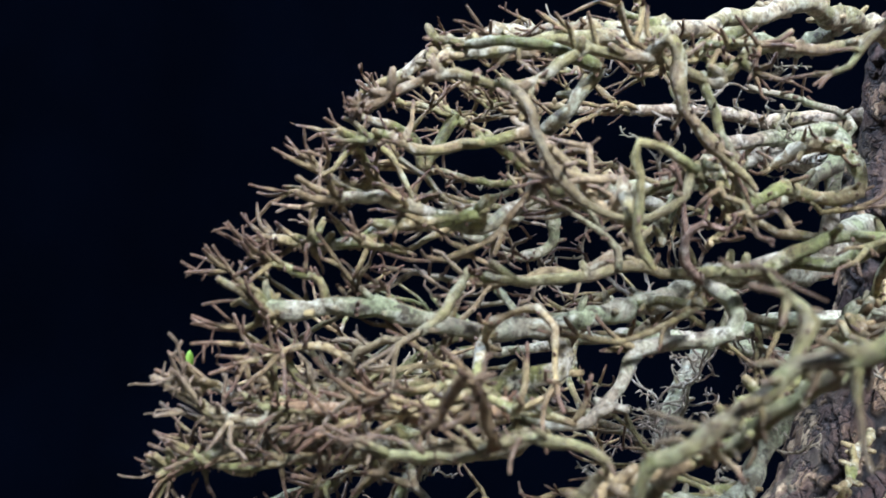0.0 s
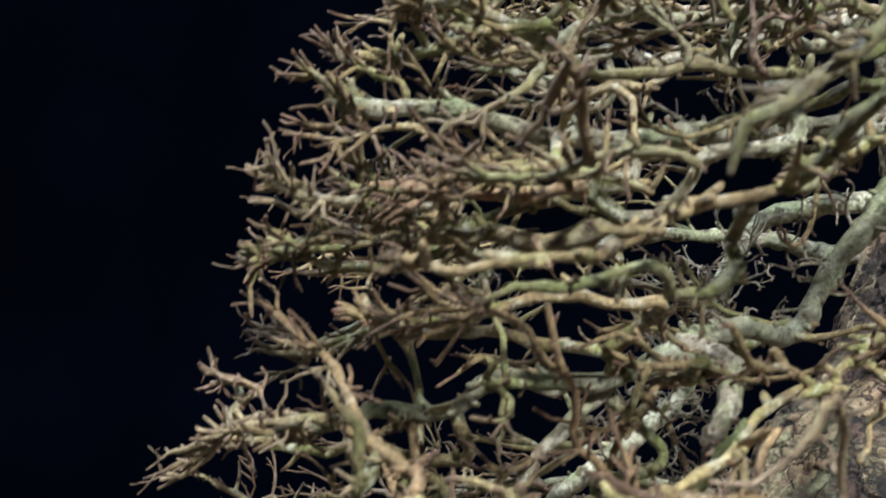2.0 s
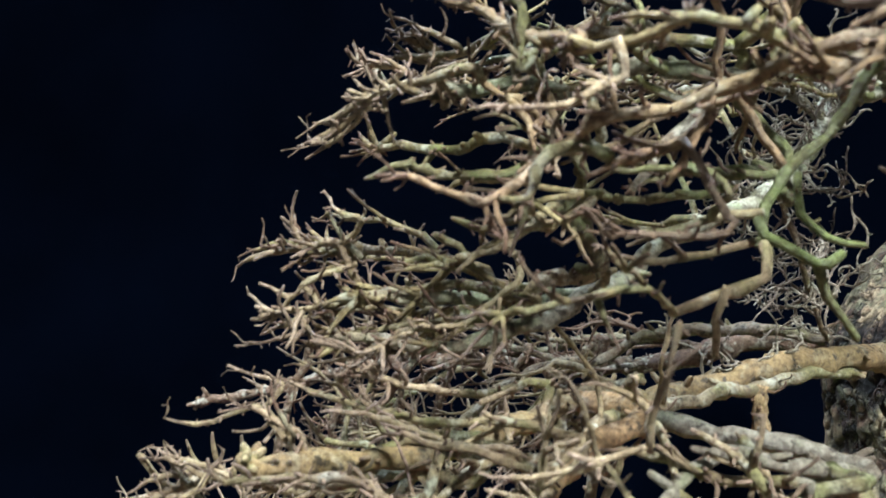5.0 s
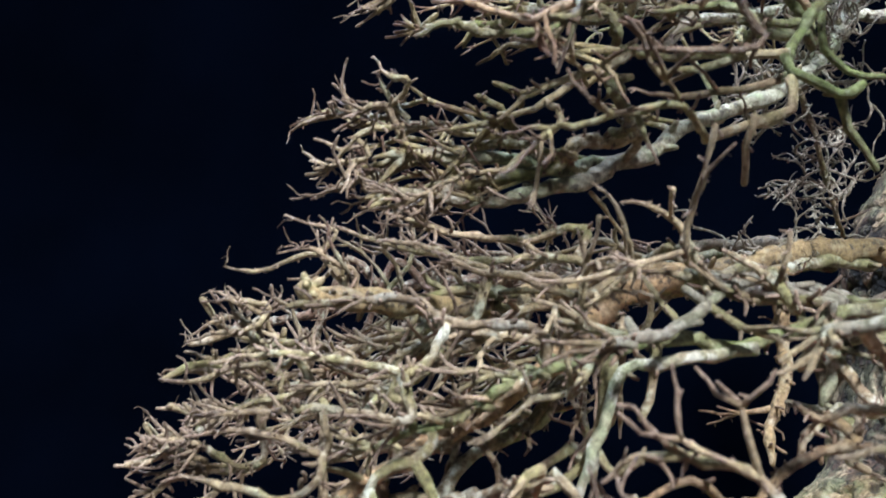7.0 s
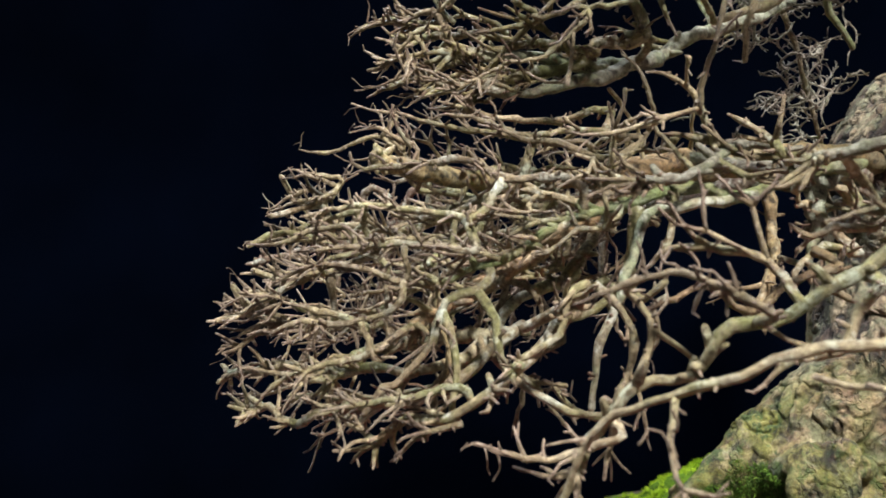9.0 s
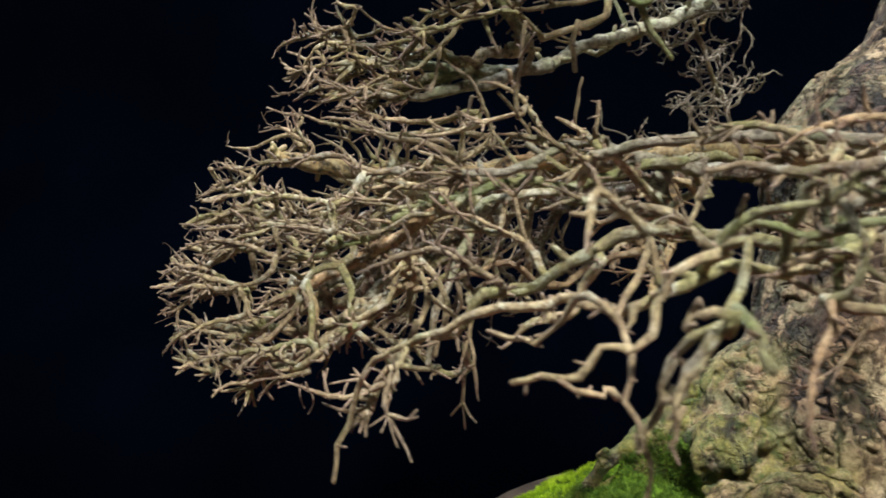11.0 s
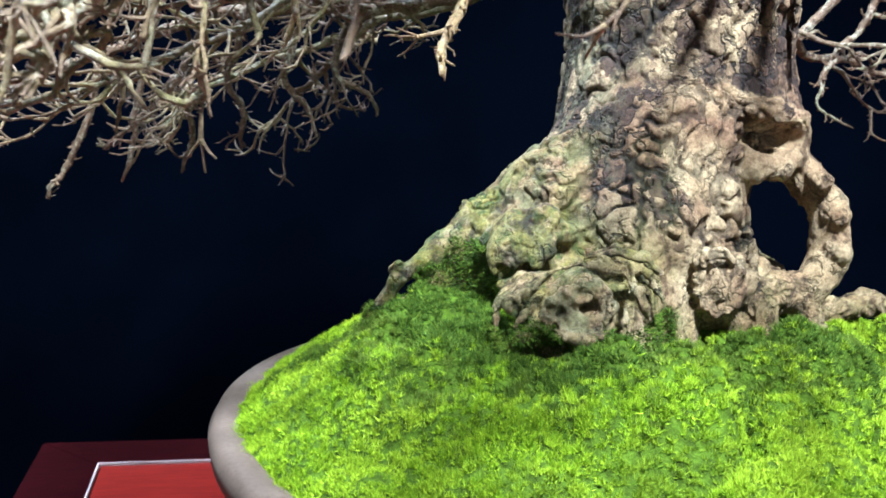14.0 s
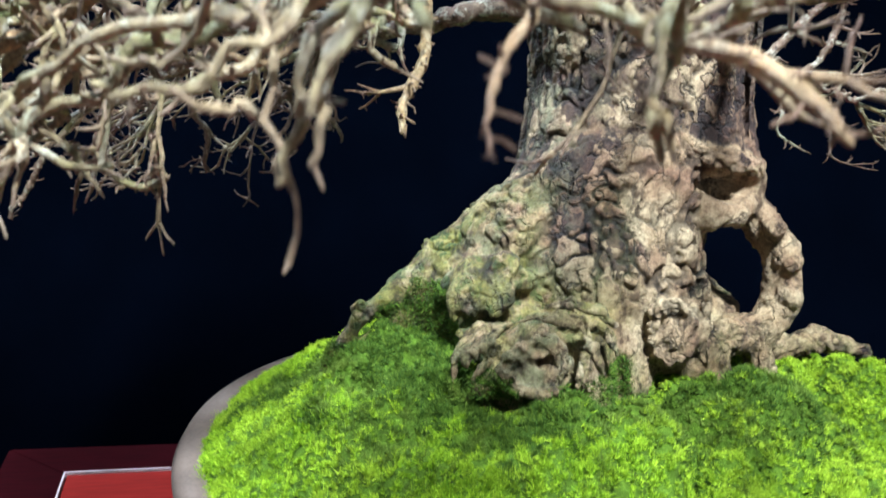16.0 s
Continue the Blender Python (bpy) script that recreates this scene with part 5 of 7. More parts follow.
# limbs that carry the pads, from the top down
limb([(0.225, 0.620, 1.369), (0.138, 0.550, 1.364), (0.087, 0.500, 1.355), (0.044, 0.460, 1.353), (0.010, 0.440, 1.350), (-0.019, 0.430, 1.357), (-0.053, 0.420, 1.366), (-0.093, 0.410, 1.365)], 0.0105, 0.007, bark_grey, 21, 16, 0.18, wave=0.3, first=0.3, label='thick pale limb with lichen')
limb([(0.199, 0.460, 1.396), (0.169, 0.450, 1.399), (0.142, 0.440, 1.391), (0.109, 0.430, 1.381), (0.066, 0.420, 1.384), (0.029, 0.410, 1.380), (-0.003, 0.400, 1.382)], 0.0046, 0.0035, bark_green, 24, 9, 0.13, wave=0.3, first=0.3)
limb([(0.116, 0.460, 1.376), (0.125, 0.450, 1.368), (0.127, 0.450, 1.354), (0.112, 0.450, 1.348), (0.080, 0.440, 1.345), (0.069, 0.430, 1.329), (0.058, 0.420, 1.316), (0.031, 0.410, 1.315), (0.010, 0.400, 1.326)], 0.0055, 0.004, bark_white, 25, 7, 0.1, wave=0.3, first=0.5, label='pale hooked branch')
limb([(0.224, 0.600, 1.452), (0.189, 0.580, 1.449), (0.153, 0.560, 1.447), (0.118, 0.530, 1.431), (0.076, 0.500, 1.418), (0.032, 0.470, 1.416), (0.001, 0.450, 1.399), (-0.033, 0.430, 1.410), (-0.064, 0.420, 1.415)], 0.0065, 0.005, bark_grey, 22, 15, 0.18, wave=0.3, first=0.3)
limb([(0.220, 0.580, 1.443), (0.191, 0.560, 1.420), (0.153, 0.530, 1.408), (0.112, 0.500, 1.422), (0.096, 0.480, 1.404)], 0.007, 0.005, bark_grey, 26, 6, 0.12, wave=0.3, first=0.5)
limb([(0.190, 0.500, 1.497), (0.138, 0.470, 1.491), (0.108, 0.450, 1.471), (0.077, 0.430, 1.479), (0.050, 0.420, 1.483), (0.017, 0.400, 1.464), (-0.016, 0.390, 1.467), (-0.048, 0.380, 1.453)], 0.0036, 0.0032, bark_branch, 27, 12, 0.15, wave=0.3, first=0.2)
limb([(0.36, 0.79, 1.30), (0.265, 0.64, 1.335), (0.212, 0.575, 1.308), (0.183, 0.573, 1.266), (0.153, 0.535, 1.241), (0.088, 0.475, 1.246), (0.030, 0.430, 1.230), (-0.022, 0.420, 1.233), (-0.049, 0.410, 1.216), (-0.080, 0.400, 1.219), (-0.114, 0.390, 1.214)], 0.0118, 0.006, bark_white, 31, 15, 0.18, wave=0.3, first=0.52, label="pale grey arching limb with lichen")
limb([(0.032, 0.440, 1.225), (0.002, 0.420, 1.201), (-0.009, 0.410, 1.184), (-0.020, 0.400, 1.170)], 0.005, 0.004, bark_white, 34, 4, 0.09, wave=0.3, first=0.3)
limb([(0.181, 0.740, 1.292), (0.142, 0.680, 1.238), (0.101, 0.600, 1.187), (0.060, 0.560, 1.161), (0.007, 0.510, 1.137), (-0.019, 0.470, 1.115), (-0.069, 0.430, 1.103), (-0.113, 0.410, 1.109), (-0.157, 0.400, 1.105)], 0.0095, 0.006, bark_grey, 41, 15, 0.17, wave=0.3, first=0.35, label='pale spotted limb rising to the trunk')
limb([(-0.019, 0.470, 1.115), (-0.068, 0.420, 1.095), (-0.111, 0.400, 1.084), (-0.163, 0.390, 1.084)], 0.006, 0.0045, bark_grey, 43, 9, 0.12, wave=0.3, first=0.15)
limb([(0.061, 0.440, 1.188), (0.024, 0.420, 1.181), (0.028, 0.420, 1.171), (-0.012, 0.400, 1.165), (-0.039, 0.390, 1.166)], 0.0035, 0.003, bark_green, 44, 4, 0.07, wave=0.3, first=0.3)
limb([(-0.028, 0.440, 1.118), (-0.043, 0.420, 1.152), (-0.060, 0.410, 1.158), (-0.083, 0.400, 1.139), (-0.107, 0.400, 1.126)], 0.0036, 0.0028, bark_branch, 45, 5, 0.07, wave=0.3, first=0.4)
limb([(0.224, 0.700, 1.042), (0.172, 0.628, 1.053), (0.132, 0.600, 1.056), (0.092, 0.575, 1.052), (0.050, 0.550, 1.041), (0.010, 0.530, 1.032), (-0.030, 0.505, 1.036), (-0.062, 0.470, 1.030), (-0.100, 0.430, 1.024), (-0.150, 0.370, 1.026), (-0.190, 0.325, 1.035)], 0.0122, 0.0095, bark_tan, 51, 15, 0.17, wave=0.2, first=0.5, lift=-0.25, label='thick tan limb with smooth spotted bark')
limb([(0.001, 0.450, 1.044), (-0.039, 0.400, 1.030), (-0.067, 0.350, 1.006), (-0.087, 0.330, 0.992), (-0.113, 0.320, 0.975), (-0.143, 0.310, 0.956), (-0.162, 0.300, 0.944)], 0.0085, 0.006, bark_tan, 52, 13, 0.15, wave=0.3, first=0.4)
limb([(0.103, 0.400, 1.039), (0.062, 0.370, 1.044), (0.028, 0.350, 1.053), (0.005, 0.330, 1.045), (-0.018, 0.300, 1.034), (-0.042, 0.280, 1.032)], 0.006, 0.004, bark_white, 53, 5, 0.09, wave=0.3, first=0.6)
limb([(0.090, 0.360, 1.045), (0.065, 0.350, 1.039), (0.043, 0.340, 1.031), (0.016, 0.330, 1.022), (-0.010, 0.325, 1.027), (-0.040, 0.320, 1.018), (-0.066, 0.315, 1.011), (-0.091, 0.310, 0.999), (-0.113, 0.305, 0.984), (-0.149, 0.300, 0.970)], 0.0042, 0.0035, bark_green, 63, 11, 0.12, wave=0.3, first=0.5)
limb([(0.100, 0.220, 1.006), (0.068, 0.215, 1.006), (0.043, 0.210, 0.991), (0.011, 0.205, 0.973), (-0.007, 0.200, 0.968), (-0.018, 0.200, 0.951), (-0.050, 0.200, 0.936), (-0.071, 0.200, 0.903)], 0.0048, 0.0038, bark_branch, 64, 3, 0.05, wave=0.3, first=0.5)
limb([(0.228, 0.260, 1.035), (0.209, 0.250, 1.054), (0.172, 0.250, 1.059), (0.134, 0.250, 1.058), (0.080, 0.250, 1.053), (0.037, 0.260, 1.044)], 0.006, 0.005, bark_white, 65, 0, 0.1, wave=0.3, first=0.4)
limb([(0.247, 0.200, 1.016), (0.225, 0.200, 1.023), (0.224, 0.200, 1.033), (0.191, 0.200, 1.036), (0.175, 0.200, 1.029), (0.168, 0.200, 1.044), (0.141, 0.210, 1.048)], 0.005, 0.004, bark_branch, 66, 5, 0.08, wave=0.3, first=0.3)
limb([(0.044, 0.450, 1.332), (0.005, 0.440, 1.322), (-0.038, 0.430, 1.324), (-0.091, 0.425, 1.315), (-0.127, 0.420, 1.324)], 0.006, 0.0045, bark_upper, 28, 11, 0.15, wave=0.3, first=0.3)
limb([(0.032, 0.420, 1.312), (-0.002, 0.410, 1.301), (-0.049, 0.400, 1.305), (-0.098, 0.400, 1.301), (-0.134, 0.400, 1.293)], 0.006, 0.0045, bark_upper, 29, 11, 0.15, wave=0.3, first=0.3)
limb([(0.240, 0.800, 1.035), (0.120, 0.810, 1.030), (0.020, 0.800, 1.000), (-0.189, 0.820, 0.986), (-0.312, 0.850, 0.948), (-0.454, 0.880, 0.903)], 0.012, 0.007, bark_red, 67, 24, 0.15, wave=0.31, first=0.12, droop=0.015)
limb([(0.03, 0.43, 1.245), (-0.05, 0.44, 1.25), (-0.13, 0.455, 1.243)], 0.005, 0.004, bark_upper, 36, 13, 0.12, first=0.3)
limb([(-0.04, 0.42, 1.19), (-0.11, 0.435, 1.187), (-0.16, 0.455, 1.185)], 0.005, 0.004, bark_upper, 37, 11, 0.11, first=0.3)
limb([(-0.10, 0.445, 1.12), (-0.16, 0.455, 1.124), (-0.20, 0.475, 1.122)], 0.0045, 0.004, bark_upper, 46, 10, 0.11, first=0.3)
limb([(-0.09, 0.41, 1.015), (-0.18, 0.42, 0.995), (-0.26, 0.44, 0.982)], 0.006, 0.004, bark_branch, 68, 14, 0.14, first=0.3)
limb([(-0.13, 0.33, 0.935), (-0.22, 0.35, 0.910), (-0.30, 0.39, 0.893)], 0.006, 0.004, bark_branch, 69, 13, 0.14, first=0.3)
limb([(-0.018, 0.800, 1.024), (-0.054, 0.820, 0.966), (-0.093, 0.840, 0.922), (-0.134, 0.860, 0.889)], 0.006, 0.004, bark_red, 91, 7, 0.09, wave=0.31, first=0.3, droop=0.02)
limb([(-0.206, 0.800, 0.978), (-0.249, 0.820, 0.911), (-0.294, 0.840, 0.865), (-0.348, 0.860, 0.829)], 0.006, 0.004, bark_red, 92, 8, 0.09, wave=0.31, first=0.3, droop=0.02)
limb([(-0.10, 0.32, 0.94), (-0.16, 0.30, 0.905), (-0.23, 0.33, 0.878), (-0.28, 0.37, 0.866)], 0.005, 0.004, bark_branch, 93, 12, 0.12, first=0.2)
limb([(-0.07, 0.28, 0.96), (-0.12, 0.25, 0.915), (-0.17, 0.265, 0.885)], 0.005, 0.004, bark_branch, 94, 9, 0.10, first=0.2)
limb([(0.0, 0.44, 1.405), (-0.05, 0.43, 1.40), (-0.10, 0.445, 1.39)], 0.005, 0.004, bark_upper, 95, 11, 0.11, first=0.2)
limb([(0.03, 0.45, 1.44), (-0.02, 0.44, 1.445), (-0.06, 0.455, 1.44)], 0.005, 0.004, bark_upper, 96, 9, 0.10, first=0.2)
limb([(0.06, 0.45, 1.48), (0.01, 0.45, 1.49), (-0.02, 0.465, 1.495)], 0.005, 0.004, bark_upper, 97, 8, 0.09, first=0.2)
limb([(0.02, 0.42, 1.30), (-0.06, 0.43, 1.295), (-0.11, 0.455, 1.285)], 0.005, 0.004, bark_upper, 98, 11, 0.11, first=0.2)
limb([(0.05, 0.40, 1.27), (-0.03, 0.37, 1.275), (-0.08, 0.365, 1.27)], 0.005, 0.004, bark_upper, 99, 11, 0.11, first=0.2)
# bare branches between the pads and hanging below them
shoot([(-0.038, 0.320, 1.016), (-0.042, 0.315, 0.994), (-0.045, 0.310, 0.978), (-0.058, 0.305, 0.961), (-0.082, 0.300, 0.952)], 0.0042, 0.003, 81, bark_branch, 2)
shoot([(-0.045, 0.310, 0.978), (-0.035, 0.305, 0.969), (-0.024, 0.300, 0.978)], 0.0032, 0.0026, 82, bark_branch, 1)
shoot([(-0.016, 0.325, 1.026), (-0.018, 0.315, 1.007), (-0.026, 0.310, 0.990)], 0.0036, 0.003, 83, bark_branch, 1)
shoot([(-0.027, 0.460, 1.043), (-0.032, 0.450, 1.065), (-0.052, 0.440, 1.092)], 0.0026, 0.0018, 84, bark_branch, 1)
shoot([(0.006, 0.480, 1.036), (0.005, 0.460, 1.070), (0.011, 0.450, 1.104)], 0.0026, 0.0018, 85, bark_branch, 1)
shoot([(-0.016, 0.420, 1.022), (-0.023, 0.400, 1.006), (-0.018, 0.400, 1.000)], 0.0032, 0.0028, 86, bark_branch, 0)
shoot([(0.103, 0.580, 1.137), (0.120, 0.600, 1.097), (0.141, 0.630, 1.063)], 0.0038, 0.0026, 87, bark_branch, 1)
shoot([(0.110, 0.420, 1.019), (0.085, 0.400, 1.027), (0.058, 0.380, 1.018)], 0.0045, 0.0032, 88, bark_branch, 3)
shoot([(0.085, 0.420, 1.014), (0.076, 0.410, 1.000), (0.082, 0.410, 0.981), (0.062, 0.400, 0.985)], 0.0045, 0.003, 89, bark_grey, 3)
shoot([(0.094, 0.360, 0.992), (0.071, 0.340, 0.997), (0.054, 0.330, 0.986), (0.050, 0.330, 0.975)], 0.0045, 0.003, 90, bark_branch, 3)
shoot([(0.071, 0.340, 0.993), (0.070, 0.340, 0.976), (0.083, 0.340, 0.969)], 0.0038, 0.0028, 91, bark_branch, 2)
shoot([(0.058, 0.360, 1.196), (0.041, 0.355, 1.179), (0.035, 0.350, 1.162), (0.036, 0.345, 1.151), (0.054, 0.340, 1.144), (0.062, 0.340, 1.148)], 0.0038, 0.0035, 92, bark_moss, 1)
shoot([(0.045, 0.350, 1.182), (0.047, 0.345, 1.165), (0.061, 0.345, 1.152), (0.074, 0.340, 1.150)], 0.0028, 0.0025, 93, bark_moss, 1)
shoot([(0.037, 0.345, 1.151), (0.036, 0.340, 1.136), (0.014, 0.335, 1.126), (-0.004, 0.330, 1.117)], 0.0041, 0.0038, 94, bark_branch, 1)
shoot([(0.019, 0.335, 1.129), (0.015, 0.335, 1.115), (0.017, 0.340, 1.100)], 0.0028, 0.0027, 95, bark_branch, 0)
shoot([(0.059, 0.340, 1.144), (0.065, 0.345, 1.128), (0.077, 0.350, 1.113)], 0.0033, 0.0028, 96, bark_moss, 0)
shoot([(0.034, 0.350, 1.164), (0.010, 0.345, 1.161), (-0.019, 0.340, 1.149)], 0.0033, 0.0028, 97, bark_branch, 2)
shoot([(0.035, 0.350, 1.150), (0.011, 0.345, 1.143), (-0.016, 0.340, 1.139)], 0.0028, 0.0024, 98, bark_branch, 2)
shoot([(0.013, 0.350, 1.223), (0.012, 0.345, 1.238), (0.002, 0.340, 1.262), (-0.002, 0.335, 1.280)], 0.003, 0.0022, 99, bark_tan, 3)
shoot([(0.077, 0.300, 1.244), (0.072, 0.295, 1.225), (0.066, 0.290, 1.180)], 0.0022, 0.0018, 100, bark_tan, 0)
shoot([(0.104, 0.450, 1.471), (0.113, 0.440, 1.446), (0.130, 0.440, 1.418)], 0.004, 0.003, 101, bark_branch, 2)
shoot([(0.015, 0.360, 1.459), (0.023, 0.355, 1.442), (0.033, 0.350, 1.425), (0.055, 0.350, 1.413), (0.071, 0.350, 1.417), (0.079, 0.350, 1.428)], 0.0030, 0.0026, 102, bark_branch, 2)
shoot([(0.061, 0.340, 1.440), (0.063, 0.340, 1.426), (0.060, 0.340, 1.409), (0.064, 0.340, 1.395)], 0.0028, 0.0024, 103, bark_upper, 2)
shoot([(0.238, 0.620, 1.464), (0.209, 0.600, 1.471), (0.164, 0.580, 1.480)], 0.00396, 0.00252, 104, bark_white, 3)
shoot([(0.071, 0.100, 0.976), (0.060, 0.110, 0.986), (0.039, 0.120, 0.971), (0.027, 0.120, 0.962), (0.007, 0.130, 0.963)], 0.002448, 0.002016, 105, bark_branch, 3)
shoot([(0.079, 0.130, 1.010), (0.075, 0.115, 0.997), (0.067, 0.105, 0.981), (0.074, 0.095, 0.966), (0.069, 0.090, 0.950), (0.084, 0.085, 0.936), (0.088, 0.085, 0.926), (0.085, 0.085, 0.910)], 0.002448, 0.001584, 106, bark_branch, 4)
shoot([(0.111, 0.080, 1.018), (0.110, 0.075, 0.999), (0.109, 0.070, 0.988), (0.095, 0.065, 0.968), (0.092, 0.065, 0.957)], 0.003024, 0.00216, 107, bark_branch, 1)
shoot([(0.109, 0.070, 0.992), (0.117, 0.055, 0.985), (0.124, 0.045, 0.978)], 0.003024, 0.002736, 108, bark_green, 0)
shoot([(0.139, 0.120, 1.040), (0.152, 0.110, 1.030), (0.159, 0.100, 1.017), (0.157, 0.100, 1.000), (0.145, 0.100, 0.994)], 0.003456, 0.002736, 109, bark_green, 2)
shoot([(0.145, 0.110, 0.993), (0.170, 0.120, 0.990), (0.195, 0.120, 0.986), (0.211, 0.130, 0.996), (0.239, 0.150, 1.000)], 0.003744, 0.00252, 110, bark_branch, 2)
shoot([(0.197, 0.120, 0.985), (0.191, 0.110, 0.974), (0.187, 0.105, 0.959), (0.190, 0.100, 0.948)], 0.002592, 0.00216, 111, bark_branch, 0)
shoot([(0.204, 0.130, 0.983), (0.223, 0.130, 0.978), (0.238, 0.130, 0.964)], 0.00324, 0.00252, 112, bark_branch, 1)
shoot([(0.155, 0.160, 1.010), (0.136, 0.160, 1.001), (0.120, 0.160, 0.996)], 0.0022, 0.0018, 113, bark_branch, 0)
shoot([(-0.122, 0.300, 0.970), (-0.145, 0.280, 0.958), (-0.148, 0.275, 0.941), (-0.166, 0.270, 0.919), (-0.180, 0.265, 0.897)], 0.0042, 0.0028, 114, bark_branch, 3)
shoot([(-0.143, 0.280, 0.956), (-0.132, 0.265, 0.932), (-0.135, 0.260, 0.908)], 0.0036, 0.0028, 115, bark_branch, 1)
shoot([(-0.115, 0.290, 0.953), (-0.110, 0.280, 0.936), (-0.100, 0.280, 0.922), (-0.074, 0.275, 0.910), (-0.049, 0.275, 0.910)], 0.004, 0.0028, 116, bark_branch, 3)
shoot([(-0.067, 0.270, 0.978), (-0.079, 0.265, 0.966), (-0.078, 0.260, 0.953), (-0.096, 0.255, 0.940)], 0.0036, 0.0026, 117, bark_branch, 2)
shoot([(-0.063, 0.270, 0.976), (-0.049, 0.265, 0.963), (-0.044, 0.260, 0.950), (-0.049, 0.255, 0.924)], 0.0034, 0.0026, 118, bark_branch, 1)
shoot([(0.024, 0.330, 1.027), (-0.012, 0.320, 1.019), (-0.036, 0.315, 1.011), (-0.038, 0.310, 0.998), (-0.047, 0.300, 0.972), (-0.057, 0.295, 0.940), (-0.061, 0.290, 0.907)], 0.0048, 0.0034, 121, bark_grey, 2)
shoot([(-0.076, 0.430, 1.312), (-0.100, 0.430, 1.309), (-0.120, 0.430, 1.319), (-0.135, 0.430, 1.332)], 0.0024, 0.0016, 140, bark_upper, 2)
shoot([(-0.195, 0.370, 0.973), (-0.223, 0.366, 0.967), (-0.247, 0.362, 0.956), (-0.268, 0.358, 0.944), (-0.282, 0.354, 0.936), (-0.294, 0.350, 0.932)], 0.0040, 0.0028, 150, bark_branch, 6)
shoot([(-0.237, 0.370, 0.960), (-0.261, 0.366, 0.944), (-0.276, 0.362, 0.939), (-0.287, 0.358, 0.952)], 0.0040, 0.0028, 151, bark_branch, 6)
shoot([(-0.209, 0.370, 0.991), (-0.236, 0.366, 0.985), (-0.257, 0.362, 0.984), (-0.278, 0.358, 0.980)], 0.0040, 0.0028, 152, bark_branch, 6)
shoot([(-0.224, 0.370, 0.970), (-0.248, 0.366, 0.958), (-0.273, 0.362, 0.959)], 0.0040, 0.0028, 153, bark_branch, 6)
shoot([(-0.226, 0.370, 0.932), (-0.248, 0.366, 0.928), (-0.266, 0.362, 0.930), (-0.283, 0.358, 0.913)], 0.0040, 0.0028, 154, bark_branch, 6)
shoot([(-0.232, 0.370, 1.001), (-0.247, 0.366, 1.009), (-0.255, 0.362, 1.023)], 0.0040, 0.0028, 155, bark_branch, 6)
shoot([(-0.222, 0.370, 1.015), (-0.240, 0.366, 1.005), (-0.266, 0.362, 0.999)], 0.0040, 0.0028, 156, bark_branch, 6)
shoot([(0.074, 0.088, 0.971), (0.062, 0.088, 0.970), (0.054, 0.088, 0.961), (0.044, 0.088, 0.958), (0.032, 0.088, 0.954)], 0.0027, 0.0022, 160, bark_branch, 1)
shoot([(0.068, 0.087, 0.956), (0.056, 0.087, 0.955), (0.048, 0.087, 0.956)], 0.0022, 0.0018, 161, bark_branch, 1)
shoot([(0.104, 0.070, 0.987), (0.094, 0.070, 0.981), (0.090, 0.070, 0.973), (0.087, 0.070, 0.964), (0.086, 0.070, 0.956)], 0.0029, 0.0023, 162, bark_branch, 1)
shoot([(0.106, 0.066, 0.987), (0.099, 0.066, 0.972), (0.095, 0.066, 0.963), (0.091, 0.066, 0.958)], 0.0036, 0.0029, 163, bark_branch, 1)
shoot([(0.090, 0.080, 0.956), (0.086, 0.080, 0.948), (0.082, 0.080, 0.936), (0.081, 0.080, 0.933)], 0.0024, 0.0019, 164, bark_branch, 1)
shoot([(0.107, 0.062, 0.992), (0.101, 0.062, 0.992), (0.093, 0.062, 0.989)], 0.0036, 0.0029, 165, bark_branch, 1)
shoot([(0.088, 0.085, 1.004), (0.086, 0.085, 0.994), (0.082, 0.085, 0.988), (0.083, 0.085, 0.978), (0.078, 0.085, 0.973)], 0.0030, 0.0024, 166, bark_branch, 1)
shoot([(0.096, 0.068, 0.960), (0.093, 0.068, 0.952), (0.091, 0.068, 0.943)], 0.0022, 0.0018, 167, bark_branch, 1)
# branches that stand out singly, from the top down
bough([(0.028, 0.620, 1.523), (-0.002, 0.608, 1.514), (-0.021, 0.596, 1.503), (-0.045, 0.584, 1.490), (-0.066, 0.572, 1.480), (-0.076, 0.560, 1.473)], 0.0064, 0.0033, bark_upper, 300, 5)
bough([(-0.018, 0.550, 1.460), (-0.032, 0.550, 1.464), (-0.049, 0.550, 1.468), (-0.067, 0.550, 1.473), (-0.074, 0.550, 1.466)], 0.0018, 0.0018, bark_upper, 301, 3)
bough([(0.057, 0.520, 1.506), (0.037, 0.513, 1.498), (0.022, 0.507, 1.491), (0.007, 0.500, 1.487)], 0.0044, 0.0039, bark_tan, 302, 2)
bough([(0.046, 0.660, 1.525), (0.071, 0.670, 1.520), (0.092, 0.680, 1.522), (0.111, 0.690, 1.505), (0.119, 0.700, 1.494)], 0.0036, 0.0027, bark_grey, 303, 2)
bough([(0.176, 0.640, 1.527), (0.159, 0.633, 1.519), (0.139, 0.627, 1.508), (0.119, 0.620, 1.508), (0.103, 0.613, 1.517), (0.083, 0.607, 1.514), (0.064, 0.600, 1.518)], 0.0072, 0.0054, bark_upper, 304, 3)
bough([(0.253, 0.700, 1.532), (0.229, 0.687, 1.523), (0.185, 0.673, 1.520), (0.165, 0.660, 1.523)], 0.0071, 0.0052, bark_white, 305, 2)
bough([(0.084, 0.420, 1.486), (0.088, 0.420, 1.465), (0.098, 0.420, 1.450), (0.111, 0.420, 1.434), (0.123, 0.420, 1.422)], 0.0033, 0.0025, bark_branch, 306, 1)
